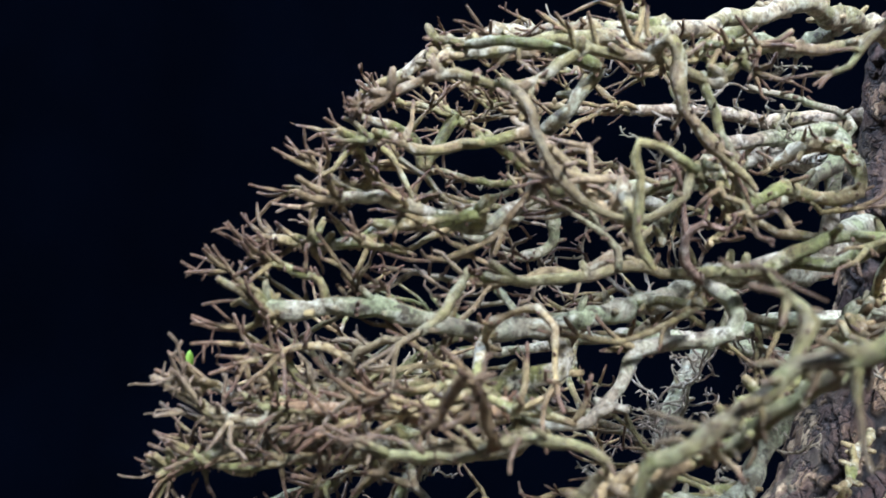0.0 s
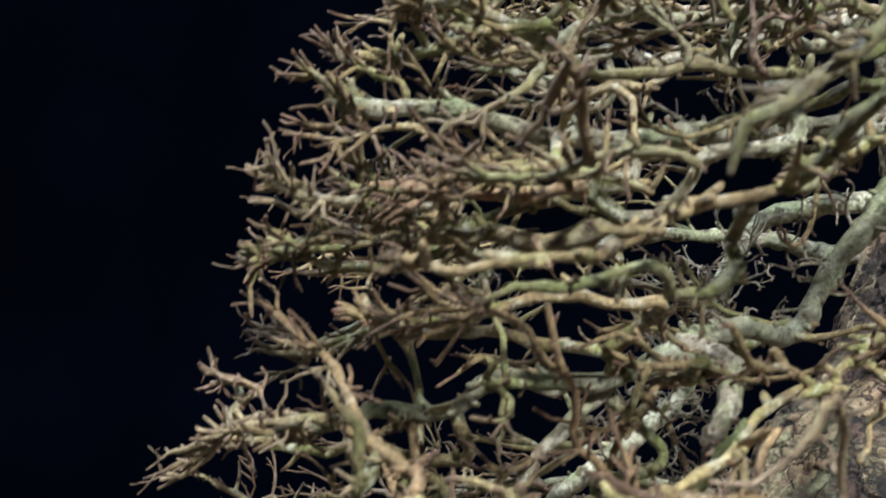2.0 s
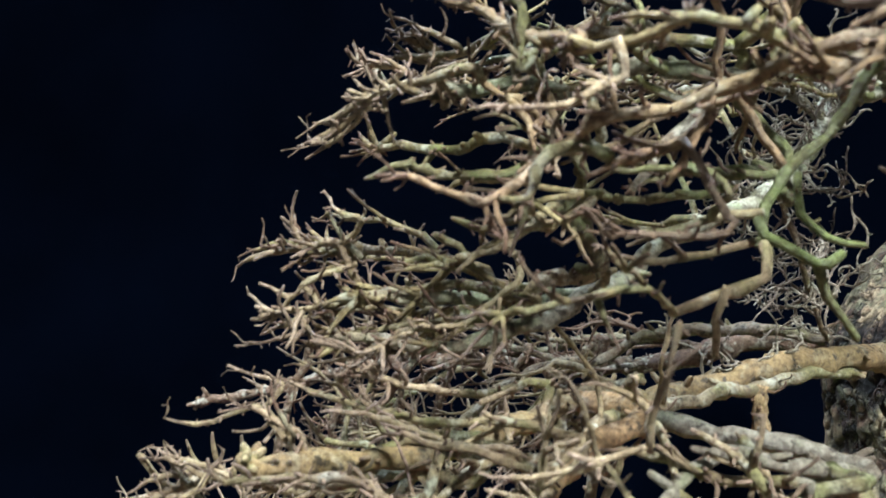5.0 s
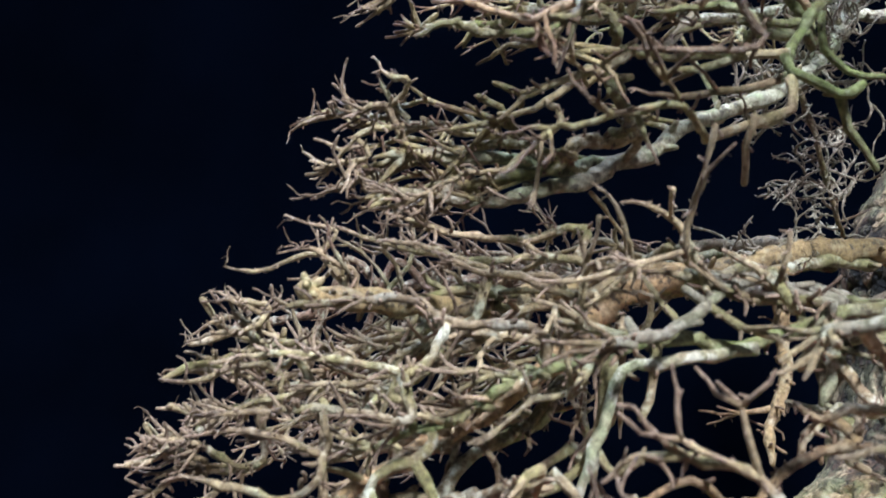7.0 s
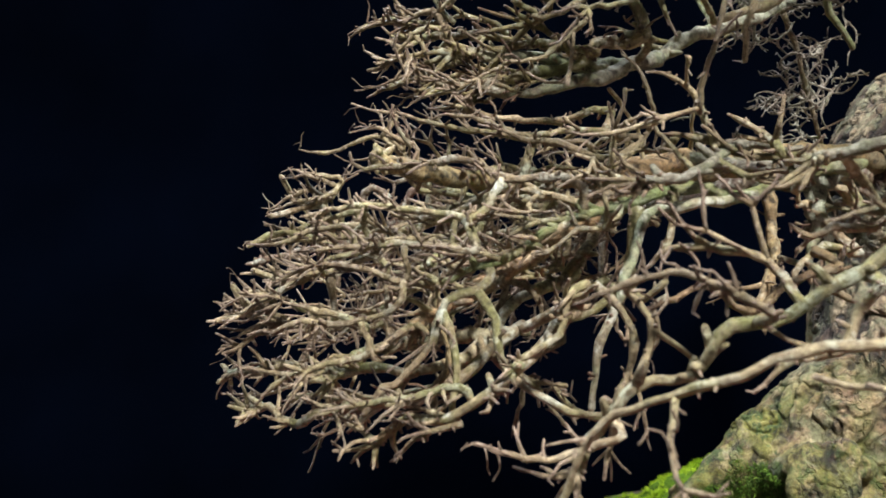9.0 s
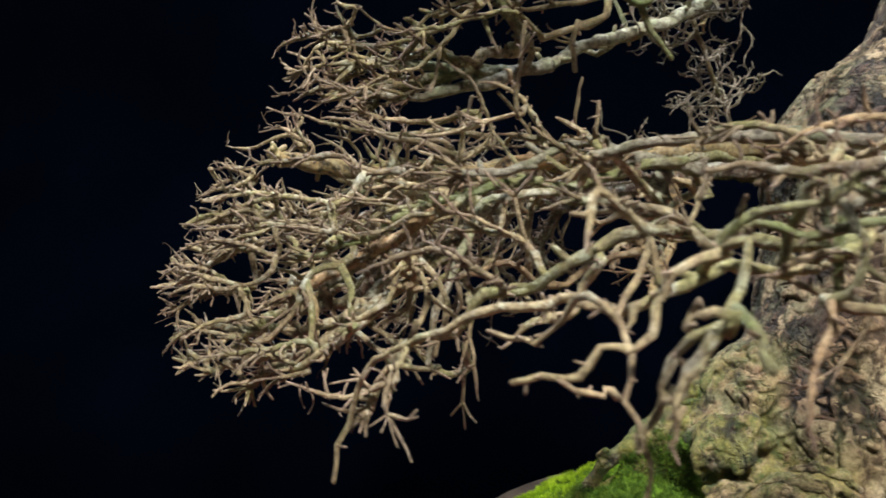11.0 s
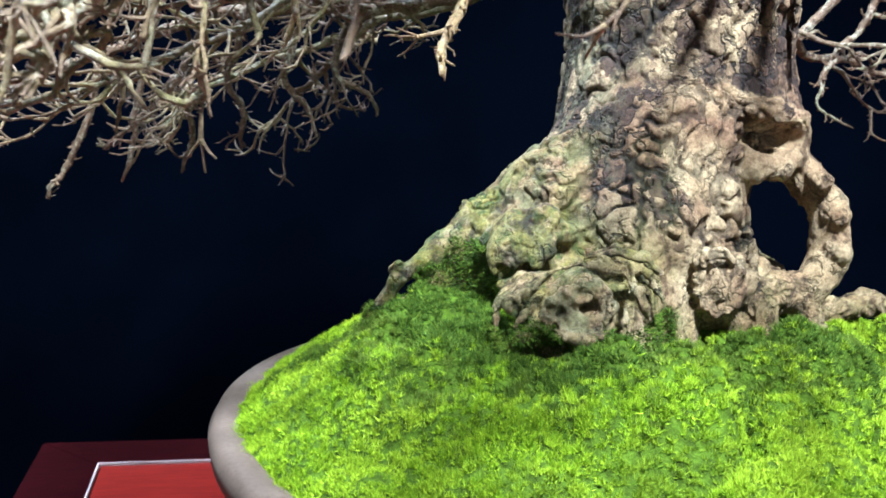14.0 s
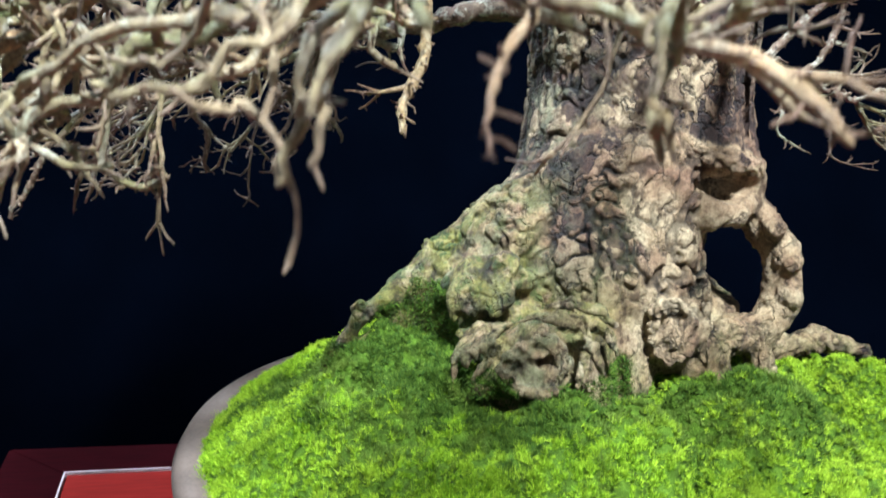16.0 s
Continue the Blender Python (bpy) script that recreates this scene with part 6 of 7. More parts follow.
bough([(-0.032, 0.540, 1.429), (-0.037, 0.540, 1.437), (-0.048, 0.540, 1.449), (-0.065, 0.540, 1.455), (-0.077, 0.540, 1.462)], 0.0033, 0.0024, bark_upper, 307, 2)
bough([(0.029, 0.570, 1.423), (-0.007, 0.558, 1.423), (-0.034, 0.546, 1.428), (-0.064, 0.534, 1.431), (-0.078, 0.522, 1.439), (-0.080, 0.510, 1.453)], 0.0029, 0.0018, bark_upper, 308, 4)
bough([(-0.060, 0.480, 1.419), (-0.077, 0.473, 1.423), (-0.087, 0.467, 1.433), (-0.097, 0.460, 1.440)], 0.0022, 0.0017, bark_upper, 309, 3)
bough([(-0.057, 0.480, 1.420), (-0.085, 0.480, 1.418), (-0.102, 0.480, 1.419)], 0.0022, 0.0019, bark_upper, 310, 2)
bough([(0.196, 0.630, 1.438), (0.148, 0.618, 1.430), (0.120, 0.605, 1.414), (0.081, 0.593, 1.408), (0.046, 0.580, 1.413), (0.029, 0.568, 1.406), (0.008, 0.555, 1.393), (-0.016, 0.542, 1.390), (-0.050, 0.530, 1.401)], 0.0071, 0.0031, bark_white, 311, 4)
bough([(0.029, 0.570, 1.427), (0.022, 0.567, 1.418), (0.000, 0.563, 1.409), (-0.023, 0.560, 1.412)], 0.0022, 0.0018, bark_grey, 312, 2)
bough([(0.151, 0.460, 1.422), (0.165, 0.466, 1.419), (0.184, 0.471, 1.420), (0.191, 0.477, 1.430), (0.187, 0.483, 1.440), (0.172, 0.489, 1.443), (0.159, 0.494, 1.437), (0.149, 0.500, 1.430)], 0.0031, 0.0040, bark_upper, 313, 1)
bough([(0.126, 0.487, 1.371), (0.134, 0.487, 1.361), (0.131, 0.487, 1.348)], 0.0048, 0.0039, bark_white, 314, 0)
bough([(-0.019, 0.360, 1.365), (-0.040, 0.372, 1.356), (-0.056, 0.384, 1.340), (-0.079, 0.396, 1.317), (-0.103, 0.408, 1.303), (-0.131, 0.420, 1.296)], 0.0022, 0.0016, bark_branch, 315, 4)
bough([(-0.030, 0.520, 1.280), (-0.056, 0.514, 1.264), (-0.089, 0.508, 1.247), (-0.115, 0.502, 1.240), (-0.134, 0.496, 1.232), (-0.152, 0.490, 1.232)], 0.0029, 0.0021, bark_upper, 316, 4)
bough([(0.044, 0.290, 1.338), (0.032, 0.293, 1.342), (0.019, 0.297, 1.342), (0.005, 0.300, 1.337), (-0.008, 0.303, 1.332), (-0.035, 0.307, 1.333), (-0.052, 0.310, 1.336)], 0.0019, 0.0014, bark_green, 317, 3)
bough([(0.119, 0.250, 1.390), (0.104, 0.250, 1.383), (0.089, 0.250, 1.378), (0.080, 0.250, 1.370), (0.072, 0.250, 1.364), (0.063, 0.250, 1.354), (0.053, 0.250, 1.347), (0.046, 0.250, 1.334)], 0.0031, 0.0025, bark_olive, 318, 3)
bough([(0.156, 0.400, 1.261), (0.144, 0.400, 1.274), (0.133, 0.400, 1.286)], 0.0019, 0.0015, bark_tan, 319, 0)
bough([(0.092, 0.260, 1.378), (0.095, 0.263, 1.388), (0.091, 0.267, 1.396), (0.084, 0.270, 1.404)], 0.0027, 0.0022, bark_green, 320, 1)
bough([(-0.000, 0.270, 1.368), (-0.005, 0.280, 1.357), (-0.014, 0.290, 1.343)], 0.0021, 0.0017, bark_tan, 321, 1)
bough([(0.056, 0.370, 1.424), (0.039, 0.363, 1.428), (0.021, 0.357, 1.431), (0.012, 0.350, 1.439)], 0.0024, 0.0018, bark_branch, 322, 2)
bough([(0.052, 0.370, 1.413), (0.033, 0.367, 1.432), (0.024, 0.365, 1.441), (0.016, 0.362, 1.451), (0.007, 0.360, 1.459)], 0.0022, 0.0016, bark_branch, 323, 2)
bough([(-0.090, 0.420, 1.356), (-0.104, 0.420, 1.367), (-0.115, 0.420, 1.380), (-0.126, 0.420, 1.391)], 0.0019, 0.0015, bark_upper, 324, 3)
bough([(-0.073, 0.420, 1.376), (-0.090, 0.420, 1.383), (-0.104, 0.420, 1.391), (-0.115, 0.420, 1.401)], 0.0021, 0.0015, bark_upper, 325, 4)
bough([(-0.074, 0.410, 1.363), (-0.090, 0.410, 1.360), (-0.107, 0.410, 1.354), (-0.119, 0.410, 1.354)], 0.0020, 0.0015, bark_upper, 326, 3)
bough([(-0.061, 0.380, 1.354), (-0.076, 0.380, 1.354), (-0.091, 0.380, 1.347), (-0.106, 0.380, 1.345)], 0.0019, 0.0014, bark_upper, 327, 3)
bough([(-0.101, 0.400, 1.306), (-0.114, 0.398, 1.316), (-0.124, 0.395, 1.328), (-0.131, 0.393, 1.335), (-0.141, 0.390, 1.334)], 0.0019, 0.0014, bark_branch, 328, 2)
bough([(-0.120, 0.400, 1.312), (-0.129, 0.395, 1.318), (-0.138, 0.390, 1.321)], 0.0017, 0.0012, bark_branch, 329, 1)
bough([(-0.115, 0.420, 1.295), (-0.127, 0.413, 1.293), (-0.139, 0.407, 1.291), (-0.149, 0.400, 1.287)], 0.0020, 0.0014, bark_branch, 330, 2)
bough([(-0.130, 0.460, 1.242), (-0.147, 0.445, 1.249), (-0.153, 0.430, 1.261)], 0.0021, 0.0014, bark_branch, 331, 2)
bough([(-0.077, 0.440, 1.385), (-0.080, 0.440, 1.399), (-0.077, 0.440, 1.419), (-0.076, 0.440, 1.432)], 0.0019, 0.0013, bark_branch, 332, 1)
bough([(-0.019, 0.440, 1.355), (-0.042, 0.435, 1.365), (-0.064, 0.430, 1.367), (-0.085, 0.425, 1.364), (-0.101, 0.420, 1.365)], 0.0026, 0.0017, bark_upper, 333, 4)
bough([(0.009, 0.480, 1.366), (-0.010, 0.473, 1.371), (-0.033, 0.467, 1.376), (-0.054, 0.460, 1.377)], 0.0022, 0.0015, bark_grey, 334, 3)
bough([(-0.060, 0.380, 1.329), (-0.073, 0.380, 1.327), (-0.091, 0.380, 1.329), (-0.103, 0.380, 1.338)], 0.0019, 0.0016, bark_green, 335, 2)
bough([(-0.088, 0.380, 1.319), (-0.109, 0.387, 1.320), (-0.127, 0.393, 1.327), (-0.143, 0.400, 1.334)], 0.0023, 0.0018, bark_branch, 336, 3)
bough([(-0.052, 0.380, 1.305), (-0.073, 0.383, 1.303), (-0.093, 0.386, 1.299), (-0.115, 0.389, 1.300), (-0.126, 0.392, 1.306), (-0.141, 0.395, 1.311)], 0.0023, 0.0015, bark_upper, 337, 3)
bough([(-0.102, 0.410, 1.289), (-0.121, 0.410, 1.293), (-0.138, 0.410, 1.291), (-0.152, 0.410, 1.286)], 0.0019, 0.0014, bark_upper, 338, 3)
bough([(0.009, 0.380, 1.329), (-0.010, 0.380, 1.324), (-0.025, 0.380, 1.326), (-0.050, 0.380, 1.328), (-0.070, 0.380, 1.328), (-0.088, 0.380, 1.330)], 0.0033, 0.0026, bark_tan, 339, 2)
bough([(0.070, 0.340, 1.307), (0.071, 0.335, 1.297), (0.063, 0.330, 1.288), (0.053, 0.325, 1.286), (0.042, 0.320, 1.288), (0.040, 0.315, 1.296), (0.032, 0.310, 1.301), (0.014, 0.305, 1.296), (-0.001, 0.300, 1.294), (-0.017, 0.295, 1.293), (-0.031, 0.290, 1.288)], 0.0030, 0.0017, bark_green, 340, 2)
bough([(0.091, 0.440, 1.243), (0.086, 0.413, 1.231), (0.078, 0.387, 1.221), (0.067, 0.360, 1.218)], 0.0060, 0.0043, bark_white, 341, 0)
bough([(0.079, 0.430, 1.238), (0.056, 0.410, 1.231), (0.041, 0.390, 1.227), (0.034, 0.370, 1.220)], 0.0035, 0.0023, bark_upper, 342, 2)
bough([(0.083, 0.250, 1.233), (0.068, 0.254, 1.228), (0.053, 0.258, 1.226), (0.042, 0.263, 1.218), (0.038, 0.267, 1.214), (0.032, 0.271, 1.219), (0.025, 0.275, 1.219), (0.013, 0.279, 1.213), (-0.003, 0.283, 1.207), (-0.018, 0.287, 1.203), (-0.038, 0.292, 1.197), (-0.054, 0.296, 1.187), (-0.070, 0.300, 1.174)], 0.0032, 0.0024, bark_tan, 343, 4)
bough([(0.004, 0.300, 1.203), (-0.005, 0.300, 1.192), (-0.025, 0.300, 1.183), (-0.043, 0.300, 1.174)], 0.0026, 0.0021, bark_tan, 344, 2)
bough([(-0.108, 0.390, 1.216), (-0.130, 0.393, 1.217), (-0.150, 0.395, 1.211), (-0.170, 0.398, 1.196), (-0.190, 0.400, 1.185)], 0.0021, 0.0016, bark_branch, 345, 3)
bough([(-0.154, 0.390, 1.204), (-0.172, 0.395, 1.188), (-0.189, 0.400, 1.177)], 0.0016, 0.0013, bark_branch, 346, 1)
bough([(-0.080, 0.420, 1.259), (-0.095, 0.427, 1.250), (-0.116, 0.435, 1.240), (-0.136, 0.443, 1.237), (-0.154, 0.450, 1.239)], 0.0021, 0.0017, bark_branch, 347, 3)
bough([(0.072, 0.230, 1.273), (0.067, 0.230, 1.264), (0.058, 0.230, 1.255), (0.051, 0.230, 1.249), (0.040, 0.230, 1.248)], 0.0013, 0.0011, bark_branch, 348, 0)
bough([(0.054, 0.250, 1.221), (0.044, 0.250, 1.216), (0.036, 0.250, 1.208)], 0.0024, 0.0020, bark_tan, 349, 0)
bough([(0.067, 0.250, 1.228), (0.068, 0.250, 1.213), (0.068, 0.250, 1.187)], 0.0017, 0.0021, bark_green, 350, 0)
bough([(-0.005, 0.350, 1.257), (-0.010, 0.350, 1.268), (-0.022, 0.350, 1.276), (-0.041, 0.350, 1.278), (-0.060, 0.350, 1.274), (-0.078, 0.350, 1.263)], 0.0018, 0.0011, bark_tan, 351, 3)
bough([(-0.022, 0.350, 1.275), (-0.036, 0.352, 1.273), (-0.052, 0.353, 1.269), (-0.074, 0.355, 1.264)], 0.0014, 0.0010, bark_tan, 352, 2)
bough([(-0.057, 0.380, 1.197), (-0.070, 0.380, 1.206), (-0.086, 0.380, 1.213), (-0.100, 0.380, 1.223), (-0.104, 0.380, 1.238)], 0.0022, 0.0015, bark_tan, 353, 2)
bough([(-0.084, 0.380, 1.211), (-0.073, 0.375, 1.199), (-0.067, 0.370, 1.185)], 0.0031, 0.0018, bark_tan, 354, 0)
bough([(-0.098, 0.370, 1.224), (-0.123, 0.378, 1.220), (-0.141, 0.385, 1.215), (-0.165, 0.393, 1.203), (-0.187, 0.400, 1.192)], 0.0024, 0.0016, bark_branch, 355, 3)
bough([(-0.153, 0.390, 1.206), (-0.171, 0.395, 1.193), (-0.186, 0.400, 1.184)], 0.0017, 0.0013, bark_branch, 356, 1)
bough([(-0.051, 0.290, 1.225), (-0.072, 0.316, 1.231), (-0.083, 0.342, 1.240), (-0.099, 0.368, 1.251), (-0.121, 0.394, 1.261), (-0.148, 0.420, 1.272)], 0.0029, 0.0017, bark_tan, 357, 3)
bough([(-0.074, 0.300, 1.215), (-0.073, 0.300, 1.234), (-0.081, 0.300, 1.249), (-0.089, 0.300, 1.261)], 0.0024, 0.0020, bark_branch, 358, 2)
bough([(-0.076, 0.280, 1.164), (-0.086, 0.283, 1.163), (-0.097, 0.285, 1.165), (-0.111, 0.287, 1.171), (-0.126, 0.290, 1.170)], 0.0021, 0.0014, bark_tan, 359, 2)
bough([(-0.035, 0.300, 1.182), (-0.047, 0.296, 1.186), (-0.058, 0.292, 1.183), (-0.063, 0.288, 1.175), (-0.065, 0.284, 1.165), (-0.076, 0.280, 1.164)], 0.0027, 0.0021, bark_green, 360, 2)
bough([(-0.038, 0.430, 1.123), (-0.056, 0.424, 1.120), (-0.076, 0.418, 1.106), (-0.095, 0.412, 1.097), (-0.118, 0.406, 1.092), (-0.140, 0.400, 1.084)], 0.0045, 0.0029, bark_upper, 361, 5)
bough([(-0.019, 0.300, 1.132), (-0.034, 0.297, 1.128), (-0.053, 0.295, 1.122), (-0.073, 0.292, 1.119), (-0.092, 0.290, 1.117)], 0.0018, 0.0013, bark_upper, 362, 3)
bough([(-0.070, 0.360, 1.127), (-0.085, 0.362, 1.113), (-0.101, 0.363, 1.101), (-0.117, 0.365, 1.097), (-0.134, 0.367, 1.090), (-0.156, 0.368, 1.080), (-0.176, 0.370, 1.072)], 0.0019, 0.0014, bark_branch, 363, 4)
bough([(-0.038, 0.300, 1.127), (-0.032, 0.300, 1.116), (-0.026, 0.300, 1.106)], 0.0017, 0.0012, bark_green, 364, 0)
bough([(0.054, 0.240, 1.234), (0.043, 0.240, 1.228), (0.037, 0.240, 1.223)], 0.0029, 0.0024, bark_tan, 365, 0)
bough([(0.054, 0.240, 1.236), (0.039, 0.243, 1.233), (0.023, 0.247, 1.237), (0.006, 0.250, 1.242)], 0.0021, 0.0015, bark_red, 366, 0)
bough([(0.072, 0.430, 1.245), (0.087, 0.425, 1.239), (0.087, 0.420, 1.228)], 0.0059, 0.0052, bark_white, 367, 0)
bough([(-0.033, 0.270, 1.210), (-0.043, 0.268, 1.205), (-0.052, 0.265, 1.199), (-0.068, 0.263, 1.197), (-0.083, 0.260, 1.196)], 0.0018, 0.0012, bark_branch, 368, 2)
bough([(-0.019, 0.350, 1.197), (-0.035, 0.350, 1.188), (-0.055, 0.350, 1.185), (-0.082, 0.350, 1.181)], 0.0014, 0.0011, bark_branch, 369, 1)
bough([(-0.171, 0.400, 1.135), (-0.193, 0.403, 1.128), (-0.215, 0.405, 1.124), (-0.229, 0.408, 1.116)], 0.0020, 0.0016, bark_branch, 370, 3)
bough([(-0.154, 0.390, 1.146), (-0.170, 0.395, 1.149), (-0.179, 0.400, 1.161)], 0.0017, 0.0015, bark_branch, 371, 1)
bough([(-0.174, 0.370, 1.117), (-0.189, 0.375, 1.102), (-0.202, 0.380, 1.088)], 0.0019, 0.0015, bark_branch, 372, 2)
bough([(-0.176, 0.370, 1.092), (-0.197, 0.375, 1.084), (-0.215, 0.380, 1.079)], 0.0014, 0.0010, bark_branch, 373, 2)
bough([(-0.171, 0.370, 1.106), (-0.189, 0.375, 1.100), (-0.205, 0.380, 1.098)], 0.0017, 0.0013, bark_branch, 374, 2)
bough([(-0.198, 0.370, 1.049), (-0.218, 0.370, 1.044), (-0.233, 0.370, 1.038), (-0.250, 0.370, 1.040)], 0.0020, 0.0015, bark_branch, 375, 3)
bough([(-0.187, 0.370, 1.064), (-0.204, 0.370, 1.067), (-0.216, 0.370, 1.071)], 0.0017, 0.0013, bark_branch, 376, 2)
bough([(-0.154, 0.420, 1.222), (-0.166, 0.425, 1.229), (-0.173, 0.430, 1.241)], 0.0019, 0.0020, bark_grey, 377, 1)
bough([(-0.140, 0.410, 1.227), (-0.159, 0.415, 1.228), (-0.177, 0.420, 1.222)], 0.0020, 0.0015, bark_branch, 378, 2)
bough([(-0.119, 0.420, 1.244), (-0.134, 0.420, 1.249), (-0.149, 0.420, 1.253)], 0.0018, 0.0014, bark_branch, 379, 2)
bough([(-0.150, 0.400, 1.219), (-0.146, 0.400, 1.202), (-0.141, 0.400, 1.188)], 0.0014, 0.0011, bark_branch, 380, 0)
bough([(-0.033, 0.420, 1.123), (-0.039, 0.415, 1.140), (-0.049, 0.410, 1.157), (-0.045, 0.405, 1.170), (-0.048, 0.400, 1.184), (-0.059, 0.395, 1.191), (-0.070, 0.390, 1.182), (-0.081, 0.385, 1.173), (-0.110, 0.380, 1.174), (-0.134, 0.375, 1.179), (-0.150, 0.370, 1.167)], 0.0039, 0.0020, bark_green, 381, 3)
bough([(-0.051, 0.370, 1.153), (-0.067, 0.367, 1.149), (-0.087, 0.363, 1.141), (-0.100, 0.360, 1.127)], 0.0022, 0.0017, bark_branch, 382, 1)
bough([(0.015, 0.330, 1.173), (0.008, 0.333, 1.180), (-0.012, 0.337, 1.179), (-0.032, 0.340, 1.178)], 0.0019, 0.0017, bark_green, 383, 0)
bough([(0.013, 0.290, 1.159), (0.003, 0.290, 1.154), (-0.019, 0.290, 1.153), (-0.042, 0.290, 1.154)], 0.0017, 0.0013, bark_red, 384, 1)
bough([(0.048, 0.370, 1.167), (0.045, 0.370, 1.179), (0.022, 0.370, 1.178), (0.003, 0.370, 1.177), (-0.019, 0.370, 1.171)], 0.0024, 0.0019, bark_green, 385, 0)
bough([(-0.033, 0.320, 1.060), (-0.035, 0.313, 1.069), (-0.042, 0.307, 1.087), (-0.053, 0.300, 1.098)], 0.0018, 0.0012, bark_branch, 386, 0)
bough([(-0.003, 0.330, 1.064), (-0.011, 0.323, 1.076), (-0.025, 0.317, 1.086), (-0.040, 0.310, 1.088)], 0.0023, 0.0018, bark_branch, 387, 1)
bough([(-0.013, 0.300, 1.067), (-0.012, 0.290, 1.089), (-0.008, 0.280, 1.104), (-0.000, 0.270, 1.115)], 0.0018, 0.0013, bark_branch, 388, 1)
bough([(-0.066, 0.340, 1.048), (-0.091, 0.338, 1.049), (-0.110, 0.335, 1.055), (-0.132, 0.333, 1.061), (-0.157, 0.330, 1.063)], 0.0026, 0.0018, bark_branch, 389, 3)
bough([(0.075, 0.385, 1.035), (0.072, 0.383, 1.015), (0.071, 0.380, 0.992)], 0.0060, 0.0054, bark_grey, 390, 1)
bough([(0.077, 0.280, 1.013), (0.056, 0.280, 1.009), (0.045, 0.280, 1.004), (0.034, 0.280, 1.010)], 0.0031, 0.0025, bark_branch, 391, 1)
bough([(-0.105, 0.330, 1.028), (-0.124, 0.328, 1.018), (-0.140, 0.326, 1.010), (-0.141, 0.324, 0.998), (-0.145, 0.322, 0.982), (-0.153, 0.320, 0.973)], 0.0033, 0.0020, bark_branch, 392, 2)
bough([(-0.134, 0.330, 0.983), (-0.154, 0.332, 0.988), (-0.181, 0.334, 0.988), (-0.208, 0.335, 0.977), (-0.232, 0.337, 0.969), (-0.255, 0.339, 0.958)], 0.0025, 0.0017, bark_branch, 393, 4)
bough([(-0.225, 0.345, 0.937), (-0.251, 0.345, 0.946), (-0.273, 0.345, 0.950), (-0.291, 0.345, 0.937)], 0.0024, 0.0017, bark_branch, 394, 3)
bough([(-0.259, 0.350, 0.938), (-0.271, 0.350, 0.948), (-0.283, 0.350, 0.959)], 0.0019, 0.0018, bark_branch, 395, 1)
bough([(-0.186, 0.350, 0.983), (-0.215, 0.356, 0.981), (-0.240, 0.362, 0.984), (-0.266, 0.368, 0.982), (-0.286, 0.374, 0.979)], 0.0024, 0.0017, bark_branch, 396, 3)
bough([(-0.205, 0.360, 1.002), (-0.228, 0.363, 0.997), (-0.252, 0.367, 0.991), (-0.271, 0.370, 0.992)], 0.0022, 0.0018, bark_branch, 397, 3)
bough([(-0.237, 0.360, 1.016), (-0.253, 0.360, 1.011), (-0.266, 0.360, 1.001)], 0.0019, 0.0014, bark_branch, 398, 2)
bough([(-0.227, 0.360, 1.009), (-0.240, 0.360, 1.018), (-0.246, 0.360, 1.032)], 0.0019, 0.0016, bark_branch, 399, 2)
bough([(-0.226, 0.345, 0.965), (-0.249, 0.348, 0.966), (-0.268, 0.350, 0.966)], 0.0019, 0.0014, bark_branch, 400, 2)
bough([(-0.215, 0.350, 1.023), (-0.235, 0.355, 1.025), (-0.253, 0.360, 1.026)], 0.0018, 0.0014, bark_branch, 401, 2)
bough([(-0.166, 0.410, 1.128), (-0.190, 0.413, 1.129), (-0.212, 0.417, 1.130), (-0.231, 0.420, 1.121)], 0.0023, 0.0015, bark_upper, 402, 3)
bough([(-0.183, 0.410, 1.127), (-0.194, 0.415, 1.135), (-0.200, 0.420, 1.149)], 0.0020, 0.0017, bark_red, 403, 1)
bough([(-0.157, 0.400, 1.126), (-0.166, 0.400, 1.134), (-0.175, 0.400, 1.150)], 0.0019, 0.0019, bark_grey, 404, 0)
bough([(-0.066, 0.400, 1.112), (-0.104, 0.404, 1.115), (-0.136, 0.408, 1.110), (-0.169, 0.412, 1.097), (-0.196, 0.416, 1.089), (-0.215, 0.420, 1.077)], 0.0031, 0.0022, bark_upper, 405, 4)
bough([(-0.170, 0.350, 1.043), (-0.184, 0.350, 1.050), (-0.197, 0.350, 1.055), (-0.213, 0.350, 1.052)], 0.0019, 0.0013, bark_branch, 406, 2)
bough([(-0.174, 0.350, 1.044), (-0.183, 0.350, 1.056), (-0.186, 0.350, 1.069)], 0.0018, 0.0016, bark_grey, 407, 1)
bough([(-0.179, 0.350, 1.042), (-0.190, 0.355, 1.052), (-0.195, 0.360, 1.064)], 0.0016, 0.0014, bark_branch, 408, 1)
bough([(-0.127, 0.400, 1.093), (-0.156, 0.400, 1.088), (-0.178, 0.400, 1.081), (-0.194, 0.400, 1.070)], 0.0020, 0.0015, bark_upper, 409, 2)
bough([(-0.032, 0.290, 1.063), (-0.044, 0.290, 1.058), (-0.058, 0.290, 1.054), (-0.079, 0.290, 1.054)], 0.0018, 0.0016, bark_branch, 410, 1)
bough([(-0.054, 0.340, 1.042), (-0.069, 0.338, 1.044), (-0.086, 0.335, 1.049), (-0.104, 0.333, 1.052), (-0.127, 0.330, 1.059)], 0.0028, 0.0019, bark_branch, 411, 2)
bough([(-0.058, 0.320, 0.971), (-0.046, 0.318, 0.958), (-0.040, 0.315, 0.942), (-0.040, 0.312, 0.921), (-0.043, 0.310, 0.903)], 0.0025, 0.0019, bark_branch, 412, 1)
